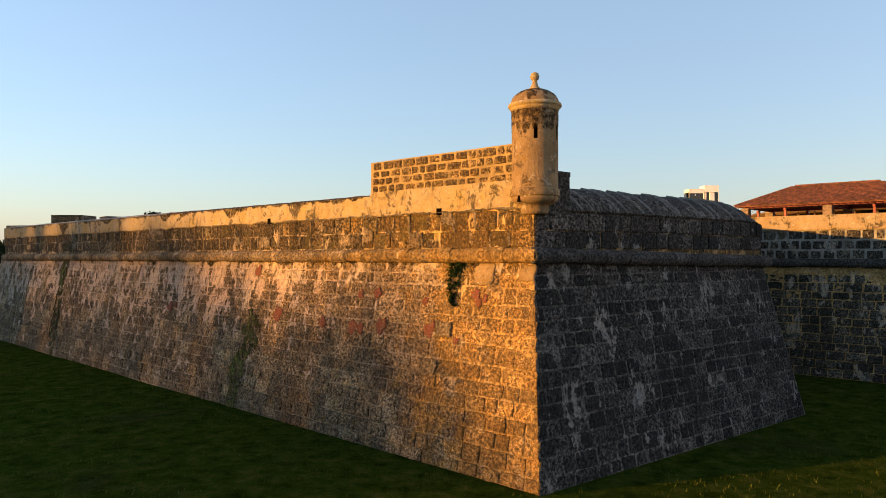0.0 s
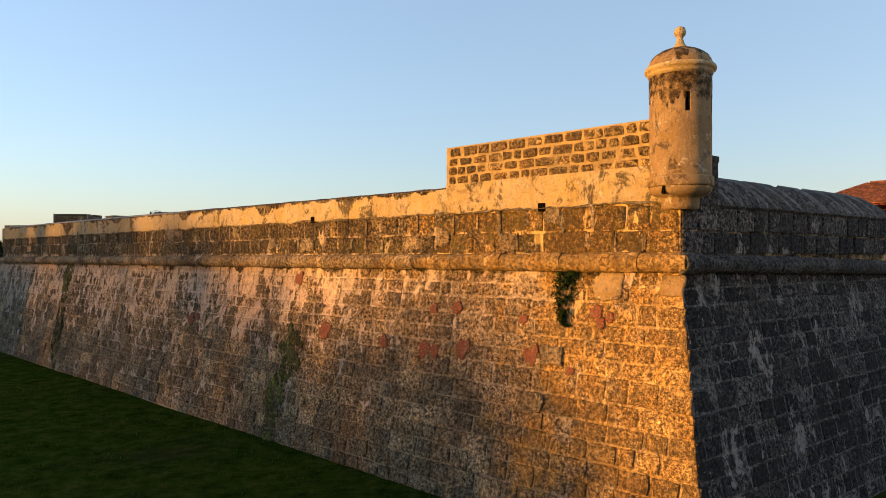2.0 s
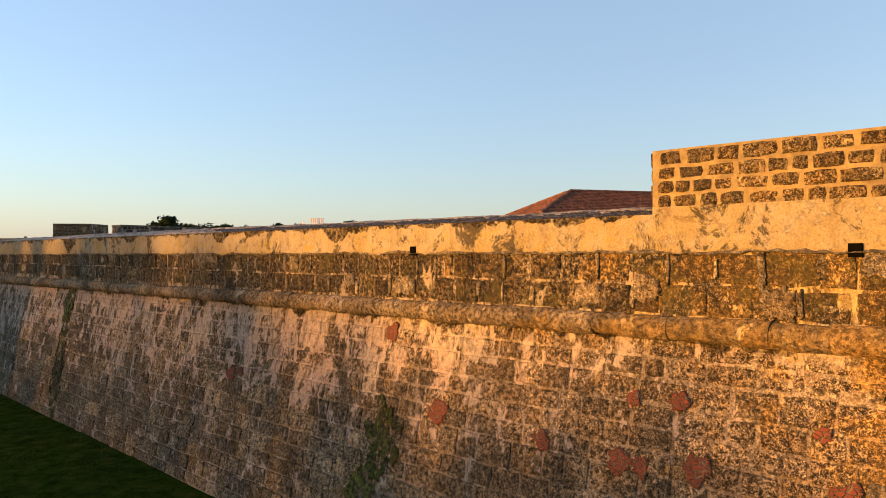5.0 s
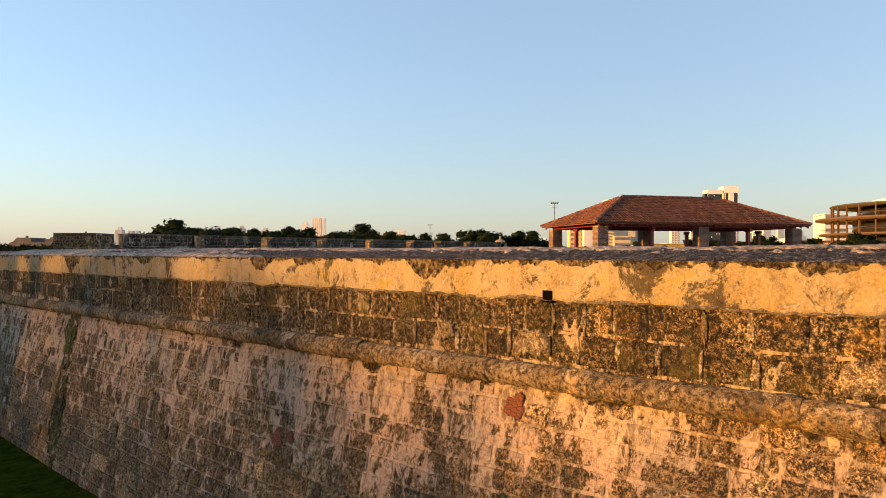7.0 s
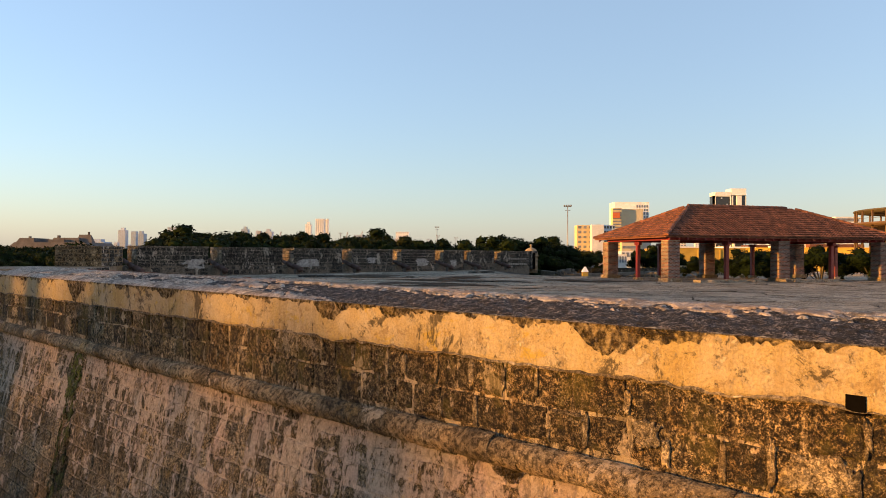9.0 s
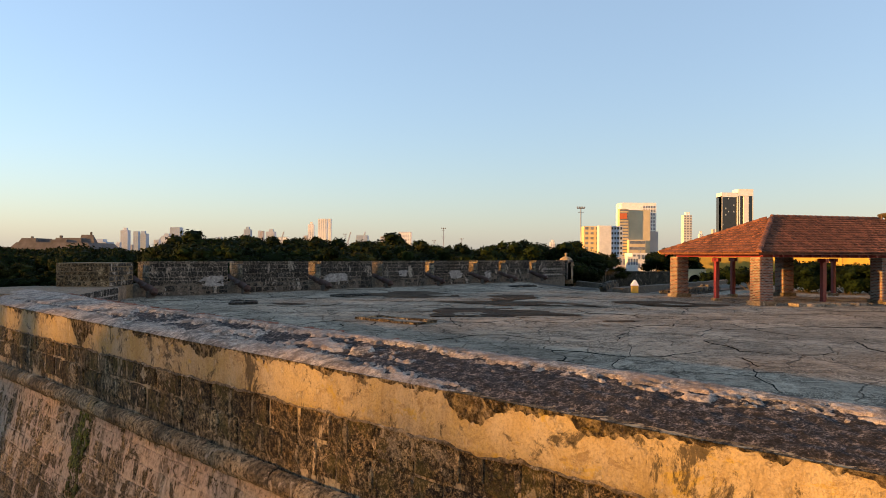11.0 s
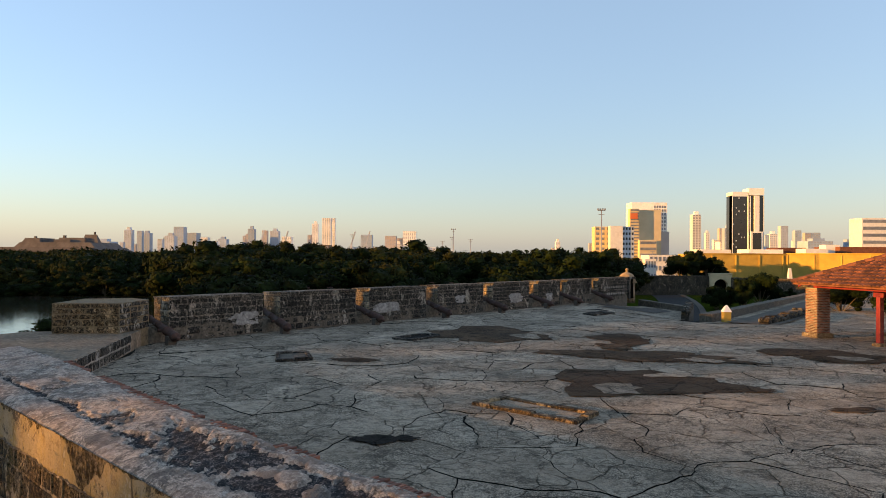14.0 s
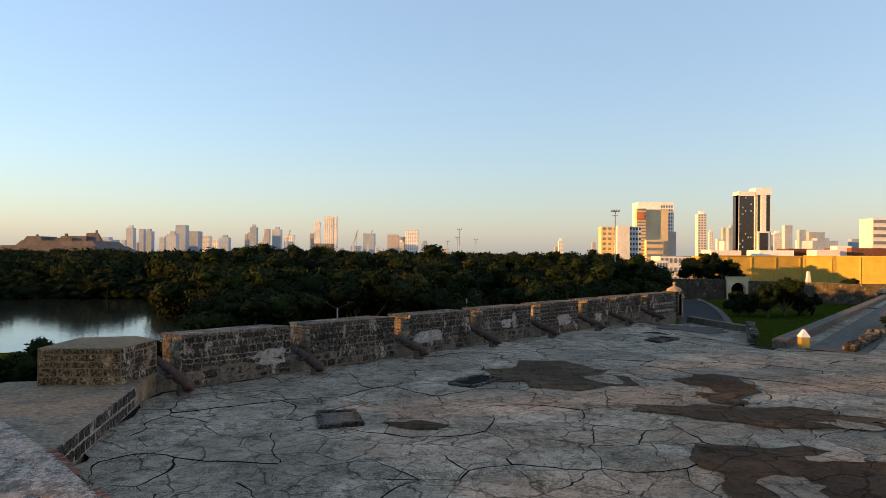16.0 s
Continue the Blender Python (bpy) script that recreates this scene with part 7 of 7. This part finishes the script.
def wall_patch(name, s, z, a, b, mat, seed, d=0.06, rough=0.5, n=40, label="", square=False):
    vs, fs, rings = [face_point(s, z, d)], [], 4
    for k in range(1, rings + 2):
        for i in range(n):
            t = 2 * math.pi * i / n
            r = 1 + rough * noise.noise(Vector((math.cos(t) * 1.3 + seed, math.sin(t) * 1.3, seed))) * 1.5 + rough * 0.6 * noise.noise(Vector((math.cos(t) * 4 + seed, math.sin(t) * 4, 2))) + rough * 0.35 * noise.noise(Vector((math.cos(t) * 11 + seed, math.sin(t) * 11, 5)))
            if square:
                r /= (math.cos(t) ** 14 + math.sin(t) ** 14) ** (1 / 14)
            f = min(1.0, k / rings)
            x, y = s + a * r * f * math.cos(t), z + b * r * f * math.sin(t)
            dd = d + 0.012 * noise.noise(Vector((x * 3, y * 3, seed))) if k <= rings else 0.0
            vs.append(face_point(x, min(y, ZT - 0.02), dd))
    fs = [(0, 1 + i, 1 + (i + 1) % n) for i in range(n)]
    for k in range(rings):
        o0, o1 = 1 + k * n, 1 + (k + 1) * n
        fs += [(o0 + i, o1 + i, o1 + (i + 1) % n, o0 + (i + 1) % n) for i in range(n)]
    return part(name, mesh_of(name, vs, fs, mat, True), parent=bastion, label=label)


for k, (s, z, a, b, mat) in enumerate([(1.95, 6.4, 0.42, 0.36, TURRET), (0.15, 6.5, 0.3, 0.26, TURRET), (3.5, 4.5, 0.36, 0.26, LIME_WARM), (4.0, 3.15, 0.42, 0.25, LIME_WARM)]):
    wall_patch("plaster_patch", s, z, a, b, mat, 1.3 * k + 0.7, d=0.062, rough=0.16, n=110, label="squarish patch of old plaster", square=True)
for k, (s, z, a, b) in enumerate([(41.6, 5.7, 0.6, 1.0), (41.4, 3.6, 0.7, 1.7), (41.0, 1.4, 0.5, 1.2), (15.6, 3.3, 0.8, 0.9), (16.2, 1.3, 0.6, 1.2)]):
    wall_patch("damp_streak", s, z, a, b, MOSS, 2.1 * k + 5, d=0.055, rough=0.6, n=110, label="dark mossy damp streak")
for k, (s, z, r) in enumerate(((13.67, 4.43, 0.3), (10.37, 4.3, 0.2), (8.4, 4.24, 0.24), (7.9, 4.2, 0.2), (6.74, 4.36, 0.27), (2.2, 5.72, 0.17), (2.05, 5.45, 0.13), (8.2, 5.5, 0.15), (24.1, 4.2, 0.22), (15.84, 6.3, 0.25), (23.5, 4.35, 0.15), (4.55, 5.4, 0.14), (2.85, 4.15, 0.13), (7.2, 5.6, 0.2), (1.8, 5.6, 0.12), (4.15, 4.45, 0.24))):
    wall_patch("brick_patch", s, z, r, r * 1.05, RUBBLE, 3.3 * k + 2, d=0.045, rough=0.35, n=60, label="small red brick repair")

# dark band on the battered face that paints the string course's shade, with growth
for k in range(15):
    s0 = 1.0 + 3.6 * k + rnd.uniform(-.5, .5)
    s1 = s0 + rnd.uniform(2.2, 3.6)
    n, m, vs, fs = int((s1 - s0) / 0.05), 4, [], []
    for i in range(n + 1):
        s = s0 + (s1 - s0) * i / n
        e = max(0.0, math.sin(math.pi * i / n)) ** 0.5
        d = e * max(0.03, 0.16 + 0.3 * noise.noise(Vector((s * 0.9, k, 0))) + 0.16 * noise.noise(Vector((s * 3.5, k, 1))) + 0.1 * noise.noise(Vector((s * 12, k, 2))))
        for j in range(m + 1):
            vs.append(face_point(s, ZT - 0.03 - d * j / m, 0.062))
    for i in range(n):
        fs += [(i * (m + 1) + j, i * (m + 1) + j + 1, (i + 1) * (m + 1) + j + 1, (i + 1) * (m + 1) + j) for j in range(m)]
    part("black_growth", mesh_of("black_growth", vs, fs, GROWTH, True), parent=bastion, label="painted shade and black mould below the string course")

# drain holes through the parapet
for s, z in ((4.12, 8.64), (15.09, 8.66)):
    t = thing("drain_hole", "square dark drain hole in the parapet plaster", "drain", frame_of(on_a(s, 0.07, z), UA, NA))
    # Near-black box on the plaster paints the hole's shade; nothing is cut.
    part("shadow_recess", new_box(-.11, .11, -.05, .028, -.12, .12), DARK, t)

# grass blades on the open ground before the walls
gr = random.Random(77)
vs, fs = [], []
for k in range(52000):
    x, y = gr.uniform(-26, 26), gr.uniform(7, 46)
    p = Vector((x, y, 0))
    if (p - C0).dot(NA) < 1.45 and (p - C0).dot(NB) < 1.45:
        continue
    if noise.noise(p * 0.5) + gr.uniform(-.5, .5) < -0.1:
        continue
    h, a, w = gr.uniform(.05, .17), gr.uniform(0, 6.28), gr.uniform(.01, .025)
    z = 0.07 * noise.noise(Vector((x * .15, y * .15, 0))) - .02
    o = len(vs)
    vs += [(x - w * math.cos(a), y - w * math.sin(a), z), (x + w * math.cos(a), y + w * math.sin(a), z), (x + gr.uniform(-.07, .07), y + gr.uniform(-.07, .07), z + h)]
    fs.append((o, o + 1, o + 2))
tagged(new("grass", mesh_of("grass", vs, fs, BLADES)), "rough dark green grass blades", "grass", kind="stuff")

# creeper hanging below the cordon
iv = thing("creeper", "dark green creeper hanging from the cordon", "plant", (0, 0, 0))
vs, fs = [], []
for k in range(1900):
    z = 6.8 - 1.5 * rnd.random() ** 1.3
    f = (6.8 - z) / 1.45
    s = 3.2 + rnd.gauss(0, 0.17) * (1.0 - 0.55 * f) + 0.12 * math.sin(f * 4.0) * f
    if noise.noise(Vector((s * 5, z * 3, 4))) + 0.5 * noise.noise(Vector((s * 11, z * 9, 1))) < -0.12:
        continue
    p = face_point(s, z, 0.06 + abs(rnd.gauss(0, 0.07)))
    n_ = (NA + Vector((rnd.gauss(0, .6), rnd.gauss(0, .6), rnd.gauss(0, .6)))).normalized()
    a = n_.cross(Vector((rnd.gauss(0, 1), rnd.gauss(0, 1), rnd.gauss(0, 1)))).normalized()
    b = n_.cross(a)
    o = len(vs)
    w, l = rnd.uniform(.018, .03), rnd.uniform(.04, .08)
    vs += [p - b * l, p + a * w, p + b * l, p - a * w]
    fs.append((o, o + 1, o + 2, o + 3))
part("leaves", mesh_of("leaves", vs, fs, IVY), parent=iv)
for k in range(7):
    s = 3.2 + rnd.gauss(0, 0.12)
    vs, fs = [], []
    for j in range(5):
        limb(vs, fs, face_point(s + .03 * math.sin(j + k), 6.8 - .28 * j, .07), face_point(s + .03 * math.sin(j + 1 + k), 6.8 - .28 * (j + 1), .07), .012, .01, 5)
    part("stem", mesh_of("stem", vs, fs, BARK), parent=iv)

# pale plaster left on the merlons
for k, (s, z, a, b) in enumerate(((2.2, 9.72, 0.85, 0.3), (12.4, 9.75, 1.1, 0.28), (26.2, 9.8, 0.8, 0.36), (19.5, 10.0, 0.5, 0.25), (31.0, 9.7, 0.5, 0.3))):
    near = min(merlons, key=lambda m_: abs((m_[1] + m_[2]) / 2 - s))
    vs, fs, n = [on_c(s, 0.05, z)], [], 60
    for j in (0.5, 1.0, 1.02):
        for i in range(n):
            t = 2 * math.pi * i / n
            c, q = math.cos(t), math.sin(t)
            r = (1 + 0.4 * noise.noise(Vector((c * 1.4 + k, q * 1.4, k))) + 0.3 * noise.noise(Vector((c * 4 + k, q * 4, 2))) + 0.15 * noise.noise(Vector((c * 10 + k, q * 10, 4)))) / (c ** 4 + q ** 4) ** 0.25
            vs.append(on_c(s + a * r * j * c, 0.05 if j < 1.01 else 0.0, z + b * r * j * q))
    fs = [(0, 1 + (i + 1) % n, 1 + i) for i in range(n)] + [(1 + m_ * n + i, 1 + m_ * n + (i + 1) % n, 1 + (m_ + 1) * n + (i + 1) % n, 1 + (m_ + 1) * n + i) for m_ in range(2) for i in range(n)]
    part("plaster_patch", mesh_of("plaster_patch", vs, fs, RIB_PALE), parent=near[0], label="pale plaster left on the stones")

# merlon stones: grey terrace face, and near end in paler stone that paints its sunlight
for t, a, b in merlons:
    rows_m = [FLOOR + 0.03]
    while rows_m[-1] < 10.62:
        rows_m.append(rows_m[-1] + rnd.uniform(0.2, 0.36))
    rows_m.append(10.91)
    st = coursed(b - a, rows_m, (0.3, 0.85), rnd)
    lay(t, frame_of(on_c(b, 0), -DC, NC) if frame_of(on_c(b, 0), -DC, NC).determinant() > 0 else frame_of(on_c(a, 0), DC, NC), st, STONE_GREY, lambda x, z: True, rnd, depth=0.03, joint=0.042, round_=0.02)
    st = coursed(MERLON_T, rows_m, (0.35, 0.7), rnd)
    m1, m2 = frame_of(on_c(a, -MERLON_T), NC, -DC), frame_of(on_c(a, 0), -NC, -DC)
    # The warm light on the end is put into this pale stone colour.
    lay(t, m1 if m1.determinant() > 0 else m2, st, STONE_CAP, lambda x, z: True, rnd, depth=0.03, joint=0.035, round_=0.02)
# Corner merlon: brown stones paint the lit end, grey ones its other face.
for p, q, mat in (((-38.15, 67.55), (-35.3, 67.75), STONE_BROWN), ((-35.3, 67.75), tuple(on_c(-3.0, 0)[:2]), STONE_GREY)):
    p, q = Vector((*p, 0)), Vector((*q, 0))
    u = (q - p).normalized()
    out = Vector((u.y, -u.x, 0))
    st = coursed((q - p).length, [9.64, 9.95, 10.25, 10.5, 10.75, 10.95], (0.35, 0.8), rnd)
    m = frame_of(q, -u, out)
    lay(corner_merlon, m if m.determinant() > 0 else frame_of(p, u, out), st, mat, lambda x, z: True, rnd, depth=0.025, joint=0.028, round_=0.02)
p, q = Vector((-33.1, 59.9, 0)), Vector((-34.72, 67.6, 0))
u = (q - p).normalized()
out = Vector((u.y, -u.x, 0))
st = coursed((q - p).length, [FLOOR, 9.26, 9.64], (0.38, 0.66), rnd)
m = frame_of(q, -u, out)
lay(platform, m if m.determinant() > 0 else frame_of(p, u, out), st, STONE_GREY, lambda x, z: True, rnd, depth=0.03, joint=0.05, round_=0.02)
part("face_backing", mesh_of("face_backing", [(p.x + out.x * .004, p.y + out.y * .004, FLOOR), (q.x + out.x * .004, q.y + out.y * .004, FLOOR), (q.x + out.x * .004, q.y + out.y * .004, 9.63), (p.x + out.x * .004, p.y + out.y * .004, 9.63)], [(0, 1, 2, 3)], MORTAR_PALE), parent=platform)

# bricks of the pavilion pillars, joined for each pillar
vs, fs = [], []
for face in range(4):
    m = pose(0, 0, 0, 0, 0, 90 * face) @ Matrix.Translation((0, 0.40, 0))
    for r in range(27):
        z = 0.28 + r * 0.086
        x = -0.42 - (0.13 if r % 2 else 0)
        while x < 0.42:
            x0, x1 = max(-.42, x), min(.42, x + 0.26)
            if x1 - x0 > 0.05:
                o = len(vs)
                vs += [m @ Vector(((x0 + x1) / 2 + q[0], q[1] + .01 * rnd.random(), z + q[2])) for q in stone_points(x1 - x0 - .028, .06, .03, rnd, .004, .006)]
                fs += [tuple(o + i for i in f) for f in STONE_FACES]
            x += 0.27
brick_skin = mesh_of("brickwork", vs, fs, BRICK_MIX)
for p in pillars:
    tagged(part("brickwork", brick_skin, parent=p), kind="stuff")

far_pav = copy_thing(pav, frame_of(P2, UD, -NA) @ Matrix.Scale(0.75, 4))
tagged(far_pav, "smaller tiled pavilion behind the curtain wall")

# slabs of the terrace: the nearest as pieces, the rest joined
cells = slab_cells(random.Random(33))
cells.sort(key=lambda c: math.hypot(c[0][0] + 20, c[0][1] - 60))
vs, fs = [], []
for k, (p, poly) in enumerate(cells):
    me = slab_mesh(poly, rnd)
    if k < 300:
        ob = new("slab", me)
        ob.parent = floor_bed
    else:
        o = len(vs)
        vs += [v.co.copy() for v in me.vertices]
        fs += [tuple(o + i for i in f.vertices) for f in me.polygons]
        bpy.data.meshes.remove(me)
if vs:
    tagged(part("slabs", mesh_of("slabs", vs, fs, CONCRETE), parent=floor_bed), kind="stuff")
